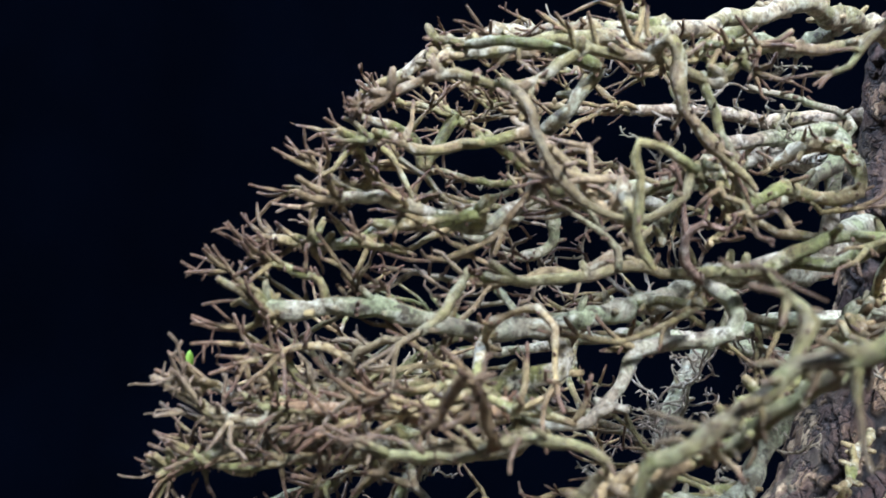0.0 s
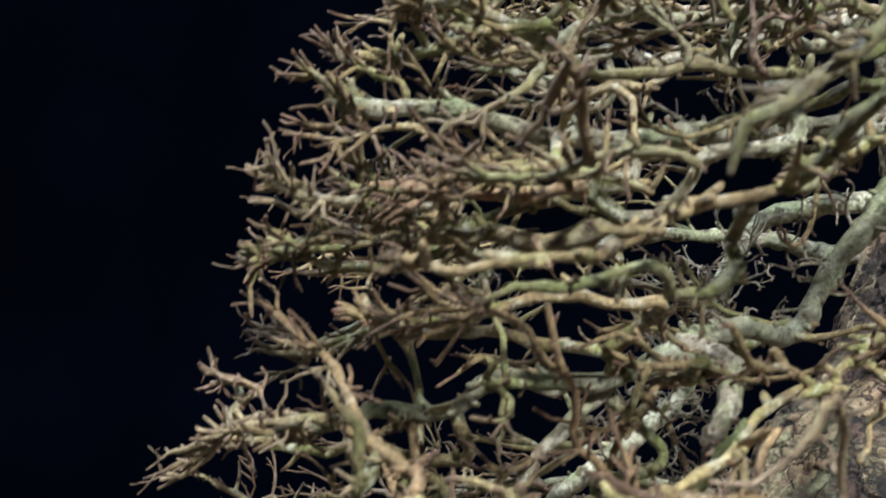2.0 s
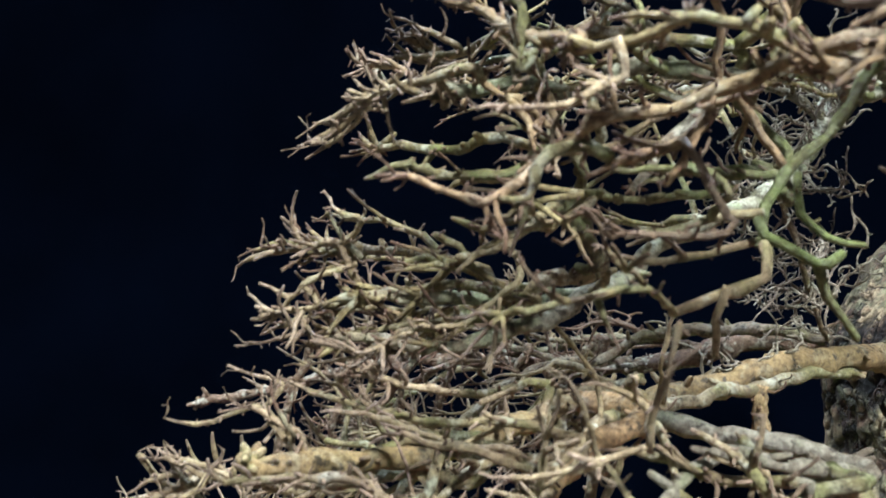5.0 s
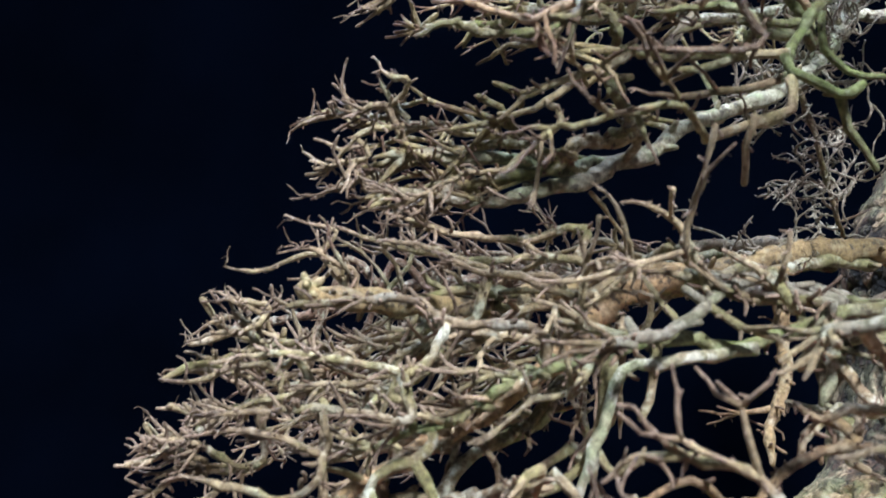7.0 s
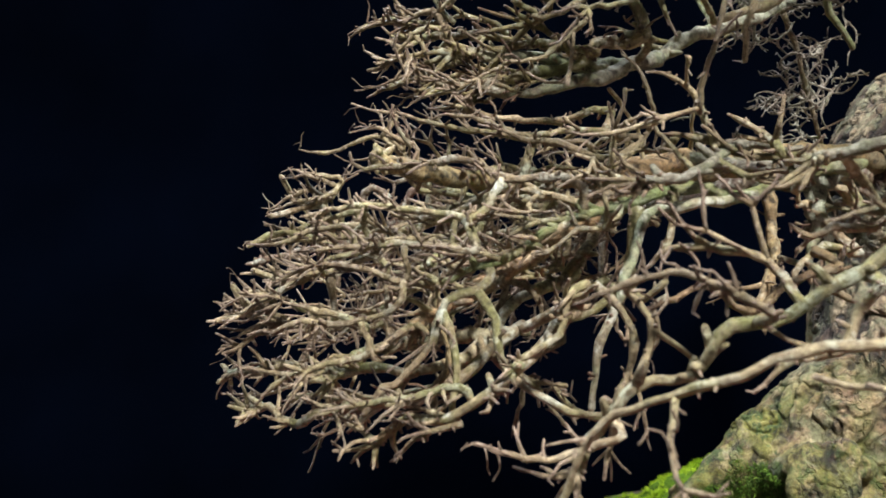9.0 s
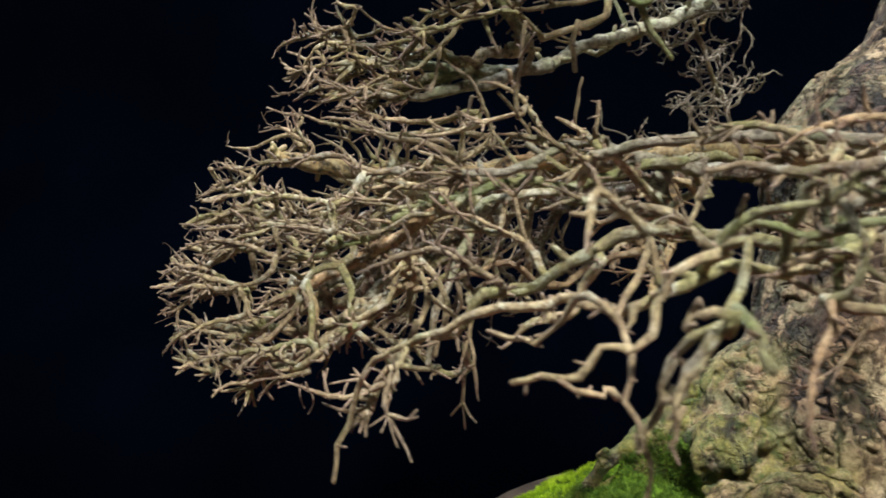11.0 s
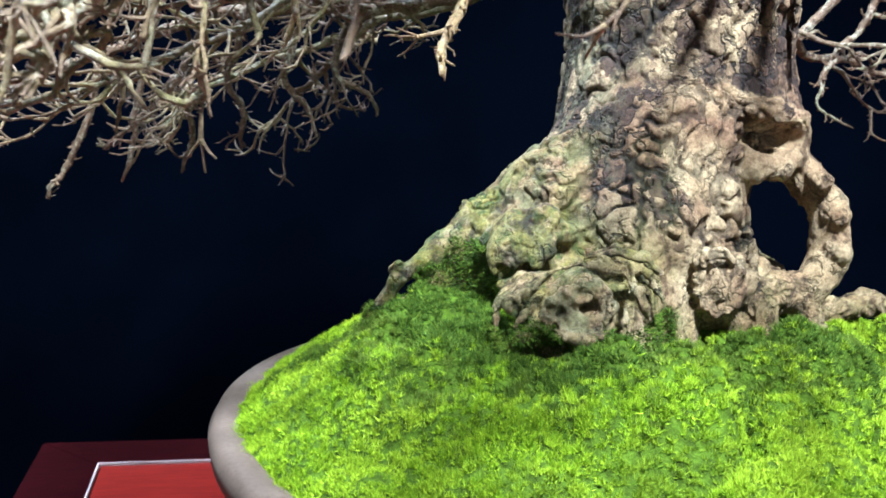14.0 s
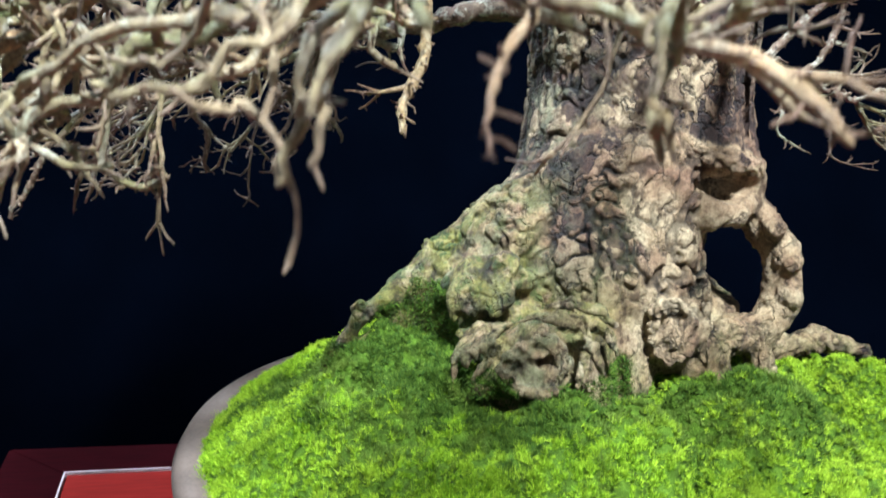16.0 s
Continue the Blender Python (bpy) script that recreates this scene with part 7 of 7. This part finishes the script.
bough([(-0.106, 0.340, 0.979), (-0.111, 0.342, 0.967), (-0.116, 0.343, 0.945), (-0.122, 0.345, 0.929), (-0.115, 0.347, 0.917), (-0.100, 0.348, 0.900), (-0.106, 0.350, 0.871)], 0.0029, 0.0021, bark_branch, 413, 2)
bough([(-0.054, 0.310, 0.973), (-0.063, 0.305, 0.969), (-0.079, 0.300, 0.956), (-0.078, 0.295, 0.944), (-0.097, 0.290, 0.929)], 0.0026, 0.0020, bark_branch, 414, 1)
bough([(-0.097, 0.335, 0.964), (-0.091, 0.334, 0.949), (-0.098, 0.333, 0.932)], 0.0020, 0.0015, bark_branch, 415, 0)
bough([(-0.097, 0.333, 0.938), (-0.119, 0.320, 0.941)], 0.0015, 0.0013, bark_grey, 416, 0)
bough([(-0.119, 0.330, 0.965), (-0.137, 0.333, 0.954), (-0.154, 0.335, 0.944), (-0.157, 0.338, 0.932), (-0.169, 0.340, 0.909), (-0.187, 0.342, 0.887), (-0.206, 0.345, 0.867)], 0.0035, 0.0023, bark_branch, 417, 2)
bough([(-0.153, 0.330, 0.945), (-0.144, 0.327, 0.926), (-0.141, 0.323, 0.910), (-0.143, 0.320, 0.887)], 0.0032, 0.0022, bark_tan, 418, 1)
bough([(-0.114, 0.360, 0.929), (-0.136, 0.368, 0.910), (-0.163, 0.377, 0.890), (-0.190, 0.385, 0.878), (-0.220, 0.393, 0.873), (-0.254, 0.402, 0.871), (-0.280, 0.410, 0.849)], 0.0027, 0.0019, bark_branch, 419, 4)
bough([(-0.154, 0.335, 0.944), (-0.167, 0.339, 0.931), (-0.189, 0.343, 0.913), (-0.211, 0.348, 0.900), (-0.235, 0.352, 0.897), (-0.259, 0.356, 0.897), (-0.285, 0.360, 0.898)], 0.0024, 0.0017, bark_branch, 420, 3)
bough([(-0.269, 0.390, 0.896), (-0.297, 0.395, 0.889), (-0.316, 0.400, 0.865)], 0.0018, 0.0013, bark_branch, 421, 1)
bough([(-0.264, 0.420, 0.873), (-0.287, 0.420, 0.865), (-0.317, 0.420, 0.864)], 0.0017, 0.0014, bark_branch, 422, 1)
bough([(-0.041, 0.330, 0.898), (-0.056, 0.330, 0.891), (-0.073, 0.330, 0.898), (-0.088, 0.330, 0.912)], 0.0028, 0.0024, bark_branch, 423, 1)
bough([(-0.127, 0.330, 0.932), (-0.102, 0.325, 0.915), (-0.085, 0.320, 0.903), (-0.071, 0.315, 0.886)], 0.0026, 0.0020, bark_branch, 424, 1)
bough([(-0.242, 0.360, 0.929), (-0.266, 0.363, 0.931), (-0.292, 0.367, 0.932), (-0.308, 0.370, 0.924)], 0.0025, 0.0017, bark_branch, 425, 3)
bough([(-0.255, 0.360, 0.932), (-0.277, 0.365, 0.938), (-0.298, 0.370, 0.941)], 0.0023, 0.0019, bark_branch, 426, 2)
bough([(-0.255, 0.360, 0.927), (-0.275, 0.360, 0.918), (-0.290, 0.360, 0.907)], 0.0021, 0.0015, bark_branch, 427, 2)
bough([(-0.209, 0.340, 0.994), (-0.231, 0.342, 0.990), (-0.254, 0.343, 0.983), (-0.275, 0.345, 0.981)], 0.0021, 0.0016, bark_branch, 428, 3)
bough([(-0.222, 0.340, 1.013), (-0.245, 0.345, 1.007), (-0.262, 0.350, 1.000)], 0.0018, 0.0014, bark_branch, 429, 2)
bough([(-0.219, 0.350, 1.018), (-0.240, 0.355, 1.023), (-0.258, 0.360, 1.021)], 0.0019, 0.0015, bark_branch, 430, 2)
bough([(-0.187, 0.370, 0.882), (-0.213, 0.370, 0.870), (-0.237, 0.370, 0.858)], 0.0022, 0.0015, bark_branch, 431, 1)
bough([(0.070, 0.320, 0.987), (0.049, 0.309, 0.983), (0.032, 0.299, 0.972), (0.021, 0.288, 0.964), (0.006, 0.277, 0.967), (-0.008, 0.266, 0.980), (-0.026, 0.256, 0.974), (-0.041, 0.245, 0.968)], 0.0030, 0.0017, bark_tan, 432, 0)
bough([(-0.035, 0.250, 0.969), (-0.032, 0.250, 0.958), (-0.036, 0.250, 0.945)], 0.0020, 0.0017, bark_branch, 433, 0)
bough([(0.053, 0.200, 0.993), (0.043, 0.200, 0.980), (0.041, 0.200, 0.967), (0.020, 0.200, 0.958), (0.004, 0.200, 0.944)], 0.0032, 0.0025, bark_branch, 434, 1)
bough([(0.102, 0.110, 1.013), (0.109, 0.107, 1.021), (0.126, 0.103, 1.030), (0.143, 0.100, 1.034), (0.157, 0.097, 1.045), (0.164, 0.093, 1.039), (0.173, 0.090, 1.024)], 0.0026, 0.0020, bark_green, 435, 1)
bough([(0.153, 0.167, 1.029), (0.161, 0.167, 1.007), (0.162, 0.167, 0.990)], 0.0040, 0.0034, bark_moss, 436, 0)
bough([(0.172, 0.170, 0.985), (0.156, 0.163, 0.990), (0.143, 0.157, 0.993), (0.121, 0.150, 0.998)], 0.0027, 0.0020, bark_branch, 437, 0)
bough([(0.150, 0.140, 1.009), (0.120, 0.120, 0.998)], 0.0019, 0.0014, bark_branch, 438, 0)
bough([(0.173, 0.300, 1.052), (0.203, 0.300, 1.052), (0.224, 0.300, 1.042)], 0.0048, 0.0041, bark_white, 439, 0)
bough([(0.217, 0.160, 0.985), (0.195, 0.158, 0.984), (0.185, 0.157, 0.992), (0.176, 0.155, 1.007)], 0.0034, 0.0028, bark_branch, 440, 1)
bough([(0.189, 0.080, 0.993), (0.182, 0.075, 0.979), (0.181, 0.070, 0.966)], 0.0026, 0.0021, bark_branch, 441, 0)
bough([(0.005, 0.180, 0.979), (-0.006, 0.182, 0.985), (-0.030, 0.185, 0.993), (-0.050, 0.188, 0.988), (-0.074, 0.190, 0.978)], 0.0023, 0.0016, bark_branch, 442, 2)
bough([(-0.051, 0.210, 0.981), (-0.042, 0.207, 0.972), (-0.044, 0.203, 0.949), (-0.052, 0.200, 0.936)], 0.0021, 0.0018, bark_branch, 443, 1)
bough([(-0.126, 0.250, 0.906), (-0.147, 0.249, 0.898), (-0.160, 0.247, 0.882)], 0.0021, 0.0015, bark_branch, 444, 2)
bough([(-0.147, 0.290, 0.949), (-0.138, 0.285, 0.931), (-0.146, 0.280, 0.906)], 0.0028, 0.0022, bark_tan, 445, 0)
bough([(-0.051, 0.190, 0.922), (-0.070, 0.193, 0.912), (-0.096, 0.197, 0.905), (-0.117, 0.200, 0.912)], 0.0021, 0.0014, bark_branch, 446, 2)
bough([(-0.038, 0.130, 0.931), (-0.035, 0.125, 0.922), (-0.028, 0.120, 0.909)], 0.0016, 0.0011, bark_branch, 447, 1)
bough([(0.148, 0.100, 0.985), (0.141, 0.085, 0.973), (0.139, 0.070, 0.963), (0.140, 0.055, 0.948)], 0.0021, 0.0014, bark_tan, 448, 0)
bough([(-0.038, 0.350, 1.054), (-0.073, 0.355, 1.059), (-0.110, 0.360, 1.053), (-0.148, 0.365, 1.058), (-0.188, 0.370, 1.066)], 0.0026, 0.0020, bark_branch, 449, 4)
bough([(-0.055, 0.380, 1.073), (-0.090, 0.380, 1.065), (-0.126, 0.380, 1.066), (-0.164, 0.380, 1.074)], 0.0028, 0.0020, bark_branch, 450, 4)
bough([(0.060, 0.340, 1.045), (0.022, 0.337, 1.045), (-0.002, 0.333, 1.053), (-0.029, 0.330, 1.056)], 0.0031, 0.0022, bark_branch, 451, 4)
bough([(0.043, 0.330, 1.042), (0.030, 0.330, 1.055), (0.010, 0.330, 1.070)], 0.0031, 0.0025, bark_branch, 452, 2)
bough([(-0.057, 0.330, 1.034), (-0.053, 0.330, 1.055), (-0.058, 0.330, 1.074)], 0.0024, 0.0018, bark_branch, 453, 3)
bough([(-0.075, 0.310, 1.027), (-0.117, 0.312, 1.028), (-0.144, 0.315, 1.037), (-0.194, 0.318, 1.031), (-0.202, 0.320, 1.040)], 0.0031, 0.0023, bark_branch, 454, 4)
bough([(-0.128, 0.300, 1.008), (-0.167, 0.300, 1.008), (-0.197, 0.300, 1.010), (-0.229, 0.300, 1.003)], 0.0026, 0.0019, bark_branch, 455, 4)
bough([(-0.127, 0.280, 0.990), (-0.163, 0.277, 0.992), (-0.191, 0.273, 0.988), (-0.219, 0.270, 0.986)], 0.0027, 0.0018, bark_branch, 456, 4)
bough([(-0.164, 0.280, 0.972), (-0.196, 0.275, 0.978), (-0.224, 0.270, 0.975)], 0.0024, 0.0016, bark_branch, 457, 3)
bough([(-0.167, 0.270, 0.958), (-0.195, 0.267, 0.948), (-0.215, 0.263, 0.949), (-0.231, 0.260, 0.941)], 0.0025, 0.0018, bark_branch, 458, 3)
bough([(-0.180, 0.270, 0.933), (-0.205, 0.270, 0.925), (-0.227, 0.270, 0.917), (-0.243, 0.270, 0.900)], 0.0024, 0.0013, bark_branch, 459, 2)
bough([(-0.128, 0.250, 0.923), (-0.156, 0.250, 0.916), (-0.185, 0.250, 0.909), (-0.208, 0.250, 0.898)], 0.0026, 0.0018, bark_branch, 460, 3)
bough([(-0.185, 0.280, 0.947), (-0.209, 0.275, 0.954), (-0.228, 0.270, 0.957)], 0.0024, 0.0016, bark_branch, 461, 2)
bough([(0.010, 0.220, 0.997), (-0.010, 0.220, 1.002), (-0.031, 0.220, 1.001), (-0.044, 0.220, 0.990)], 0.0026, 0.0020, bark_branch, 462, 3)
bough([(0.088, 0.170, 1.018), (0.068, 0.173, 1.022), (0.045, 0.177, 1.024), (0.024, 0.180, 1.017)], 0.0028, 0.0021, bark_branch, 463, 3)
bough([(0.059, 0.100, 1.031), (0.057, 0.090, 1.021), (0.056, 0.080, 1.010)], 0.0024, 0.0019, bark_branch, 464, 0)
bough([(0.174, 0.130, 1.048), (0.154, 0.133, 1.048), (0.137, 0.135, 1.044), (0.117, 0.138, 1.045), (0.097, 0.140, 1.042)], 0.0030, 0.0025, bark_branch, 465, 2)
bough([(0.174, 0.120, 1.028), (0.154, 0.120, 1.022), (0.140, 0.120, 1.017), (0.124, 0.120, 1.021), (0.110, 0.120, 1.015)], 0.0030, 0.0022, bark_green, 466, 1)
bough([(0.183, 0.180, 1.066), (0.165, 0.180, 1.067), (0.146, 0.180, 1.061), (0.132, 0.180, 1.053)], 0.0028, 0.0022, bark_tan, 470, 2)
bough([(0.138, 0.200, 1.060), (0.118, 0.207, 1.063), (0.097, 0.213, 1.058), (0.081, 0.220, 1.054)], 0.0026, 0.0021, bark_branch, 471, 3)
bough([(0.170, 0.100, 1.040), (0.161, 0.100, 1.036), (0.149, 0.100, 1.039), (0.142, 0.100, 1.032)], 0.0030, 0.0025, bark_green, 472, 1)
bough([(0.268, 0.240, 1.021), (0.256, 0.247, 1.015), (0.248, 0.255, 1.016), (0.240, 0.263, 1.023), (0.237, 0.270, 1.038)], 0.0031, 0.0036, bark_white, 900, 1)
bough([(0.198, 0.140, 0.982), (0.206, 0.132, 0.982), (0.219, 0.124, 0.979), (0.228, 0.116, 0.973), (0.236, 0.108, 0.964), (0.245, 0.100, 0.955)], 0.0025, 0.0042, bark_tan, 901, 1)
bough([(0.225, 0.330, 1.060), (0.241, 0.323, 1.059), (0.257, 0.315, 1.056), (0.271, 0.307, 1.046), (0.276, 0.300, 1.029)], 0.0040, 0.0027, bark_branch, 902, 1)
bough([(0.201, 0.220, 1.028), (0.215, 0.213, 1.021), (0.227, 0.207, 1.014), (0.243, 0.200, 1.007)], 0.0030, 0.0016, bark_branch, 903, 2)
bough([(0.208, 0.160, 0.984), (0.215, 0.157, 0.990), (0.224, 0.153, 0.996), (0.237, 0.150, 0.998)], 0.0024, 0.0017, bark_branch, 904, 1)
bough([(0.189, 0.095, 0.961), (0.191, 0.095, 0.955), (0.193, 0.095, 0.947)], 0.0020, 0.0028, bark_tan, 905, 0)
bough([(0.173, 0.150, 0.995), (0.176, 0.150, 0.988), (0.179, 0.150, 0.976)], 0.0023, 0.0017, bark_branch, 906, 0)
bough([(0.153, 0.150, 1.055), (0.150, 0.143, 1.041), (0.150, 0.137, 1.028), (0.149, 0.130, 1.014)], 0.0023, 0.0016, bark_branch, 907, 1)
bough([(0.074, 0.460, 1.391), (0.064, 0.457, 1.385), (0.051, 0.453, 1.377), (0.036, 0.450, 1.379), (0.023, 0.447, 1.375), (0.007, 0.443, 1.375), (-0.011, 0.440, 1.375)], 0.0026, 0.0020, bark_branch, 908, 3)
bough([(0.048, 0.580, 1.385), (0.035, 0.573, 1.377), (0.014, 0.567, 1.379), (0.003, 0.560, 1.381)], 0.0043, 0.0028, bark_grey, 909, 2)
bough([(0.013, 0.500, 1.368), (0.007, 0.500, 1.374), (-0.001, 0.500, 1.375), (-0.004, 0.500, 1.384)], 0.0012, 0.0011, bark_white, 910, 0)
bough([(0.017, 0.540, 1.381), (0.021, 0.533, 1.386), (0.028, 0.527, 1.391), (0.024, 0.520, 1.397)], 0.0013, 0.0011, bark_white, 911, 0)
bough([(0.063, 0.520, 1.376), (0.058, 0.520, 1.384), (0.045, 0.520, 1.385), (0.037, 0.520, 1.377)], 0.0013, 0.0010, bark_white, 912, 1)
bough([(0.063, 0.420, 1.384), (0.065, 0.420, 1.394), (0.061, 0.420, 1.403), (0.070, 0.420, 1.405)], 0.0026, 0.0013, bark_grey, 913, 2)
bough([(0.101, 0.420, 1.380), (0.096, 0.416, 1.388), (0.092, 0.412, 1.399), (0.097, 0.408, 1.408), (0.104, 0.404, 1.406), (0.110, 0.400, 1.409)], 0.0024, 0.0013, bark_red, 914, 1)
bough([(0.119, 0.500, 1.373), (0.118, 0.500, 1.382), (0.125, 0.500, 1.388)], 0.0025, 0.0016, bark_white, 915, 1)
bough([(-0.034, 0.780, 1.015), (-0.066, 0.787, 0.930), (-0.034, 0.793, 0.908), (-0.016, 0.800, 0.884)], 0.0038, 0.0027, bark_red, 940, 3)
bough([(-0.085, 0.780, 1.012), (-0.118, 0.787, 0.921), (-0.094, 0.793, 0.890), (-0.083, 0.800, 0.857)], 0.0039, 0.0027, bark_red, 941, 3)
bough([(-0.143, 0.780, 1.009), (-0.177, 0.787, 0.918), (-0.164, 0.793, 0.880), (-0.164, 0.800, 0.840)], 0.0039, 0.0028, bark_red, 942, 3)
bough([(-0.189, 0.780, 1.006), (-0.224, 0.787, 0.903), (-0.221, 0.793, 0.858), (-0.233, 0.800, 0.811)], 0.0040, 0.0028, bark_red, 943, 3)
bough([(-0.241, 0.780, 1.003), (-0.278, 0.787, 0.894), (-0.282, 0.793, 0.847), (-0.301, 0.800, 0.797)], 0.0041, 0.0029, bark_red, 944, 3)
bough([(-0.293, 0.780, 1.000), (-0.332, 0.787, 0.879), (-0.352, 0.793, 0.827), (-0.387, 0.800, 0.773)], 0.0041, 0.0030, bark_red, 945, 3)
bough([(0.083, 0.550, 1.001), (0.081, 0.533, 0.974), (0.077, 0.517, 0.948), (0.074, 0.500, 0.921)], 0.0053, 0.0037, bark_tan, 946, 1)
bough([(0.533, 0.940, 1.089), (0.529, 0.936, 1.038), (0.521, 0.932, 1.009), (0.498, 0.928, 0.985), (0.480, 0.924, 0.958), (0.479, 0.920, 0.929)], 0.0052, 0.0032, bark_red, 947, 3)
bough([(0.480, 0.920, 0.939), (0.477, 0.920, 0.917), (0.518, 0.920, 0.898)], 0.0021, 0.0014, bark_white, 948, 0)
bough([(0.568, 0.940, 1.015), (0.551, 0.937, 0.988), (0.534, 0.933, 0.968), (0.507, 0.930, 0.966)], 0.0026, 0.0018, bark_white, 949, 1)
# fine inner twigs
wisp((0.085, 0.60, 1.115), 0.07, 6, 201)
wisp((0.045, 0.57, 1.09), 0.07, 6, 202)
wisp((0.13, 0.64, 1.13), 0.06, 5, 203)
wisp((0.10, 0.58, 1.20), 0.06, 5, 204)
wisp((0.16, 0.60, 1.46), 0.07, 6, 205)
wisp((0.20, 0.62, 1.42), 0.07, 6, 206)
wisp((0.10, 0.56, 1.44), 0.07, 6, 207)
wisp((0.13, 0.58, 1.33), 0.07, 6, 208)
wisp((0.08, 0.56, 1.30), 0.06, 5, 209)
wisp((0.18, 0.66, 1.29), 0.06, 5, 210)
wisp((0.03, 0.56, 1.28), 0.06, 5, 211)
wisp((0.08, 0.62, 1.165), 0.07, 5, 212)
wisp((0.135, 0.62, 1.13), 0.07, 5, 213)
wisp((0.16, 0.62, 1.17), 0.07, 5, 214)
wisp((0.10, 0.62, 1.10), 0.06, 6, 215)
wisp((0.03, 0.60, 1.13), 0.06, 6, 216)
wisp((0.043, 0.600, 1.480), 0.05, 4, 230)
wisp((0.097, 0.640, 1.469), 0.06, 4, 231)
wisp((0.171, 0.680, 1.494), 0.07, 4, 232)
wisp((0.200, 0.600, 1.466), 0.05, 4, 233)
wisp((0.125, 0.640, 1.458), 0.06, 4, 234)
wisp((0.034, 0.680, 1.362), 0.07, 4, 235)
wisp((0.069, 0.600, 1.372), 0.05, 4, 236)
wisp((0.120, 0.640, 1.378), 0.06, 4, 237)
wisp((0.168, 0.680, 1.381), 0.07, 4, 238)
wisp((-0.001, 0.600, 1.439), 0.05, 4, 239)
wisp((0.100, 0.640, 1.280), 0.06, 4, 240)
wisp((0.160, 0.680, 1.283), 0.07, 4, 241)
wisp((0.176, 0.600, 1.291), 0.05, 4, 242)
wisp((-0.017, 0.640, 1.226), 0.06, 4, 243)
wisp((0.034, 0.680, 1.194), 0.07, 4, 244)
wisp((0.069, 0.600, 1.233), 0.05, 4, 245)
wisp((0.012, 0.640, 1.193), 0.06, 4, 246)
wisp((0.214, 0.680, 1.284), 0.07, 4, 247)
wisp((0.059, 0.600, 1.279), 0.05, 4, 248)
wisp((0.037, 0.640, 1.270), 0.06, 4, 249)
wisp((0.157, 0.680, 1.259), 0.07, 4, 250)
wisp((0.102, 0.600, 1.253), 0.05, 4, 251)
wisp((0.188, 0.640, 1.294), 0.06, 4, 252)
wisp((-0.053, 0.680, 1.244), 0.07, 4, 253)
wisp((0.145, 0.600, 1.281), 0.05, 4, 254)
wisp((0.036, 0.640, 1.214), 0.06, 4, 255)
wisp((0.071, 0.680, 1.229), 0.07, 4, 256)
wisp((0.013, 0.600, 1.189), 0.05, 4, 257)
wisp((0.166, 0.640, 1.198), 0.06, 4, 258)
wisp((0.137, 0.680, 1.316), 0.07, 4, 259)
wisp((0.079, 0.600, 1.311), 0.05, 4, 260)
wisp((0.068, 0.640, 1.108), 0.06, 4, 261)
wisp((0.099, 0.680, 1.141), 0.07, 4, 262)
wisp((0.034, 0.600, 1.090), 0.05, 4, 263)
wisp((-0.004, 0.640, 1.086), 0.06, 4, 264)
wisp((0.160, 0.680, 1.193), 0.07, 4, 265)
wisp((0.107, 0.600, 1.131), 0.05, 4, 266)
wisp((0.050, 0.640, 1.181), 0.06, 4, 267)
wisp((0.006, 0.680, 1.179), 0.07, 4, 268)
wisp((0.059, 0.600, 1.104), 0.05, 4, 269)
wisp((0.104, 0.640, 1.136), 0.06, 4, 270)
wisp((0.036, 0.680, 1.125), 0.07, 4, 271)
wisp((0.128, 0.600, 1.142), 0.05, 4, 272)
wisp((0.178, 0.640, 1.168), 0.06, 4, 273)
wisp((0.092, 0.680, 1.127), 0.07, 4, 274)



def leaf(at, way, size, mat, label):
    d = Vector(way).normalized()
    s = d.orthogonal().normalized()
    u = d.cross(s)
    vs, fs = [], []
    for i in range(7):
        t = i / 6
        w = size * 0.23 * math.sin(math.pi * min(1, t * 0.93 + 0.05)) ** 0.8
        c = Vector(at) + d * size * t + u * size * 0.12 * t * t
        vs += [c - s * w + u * w * 0.3, c, c + s * w + u * w * 0.3]
    for i in range(6):
        a = i * 3
        fs += [(a, a + 1, a + 4, a + 3), (a + 1, a + 2, a + 5, a + 4)]
    ob = part("leaf", mesh_from("leaf", [v - BASE for v in vs], fs, mat), tree, label)
    ob.modifiers.new("thickness", "SOLIDIFY").thickness = 0.0005




leaf((-0.137, 0.430, 1.330), (0.05, 0, 1), 0.010, leaf_green, "small fresh green leaf")
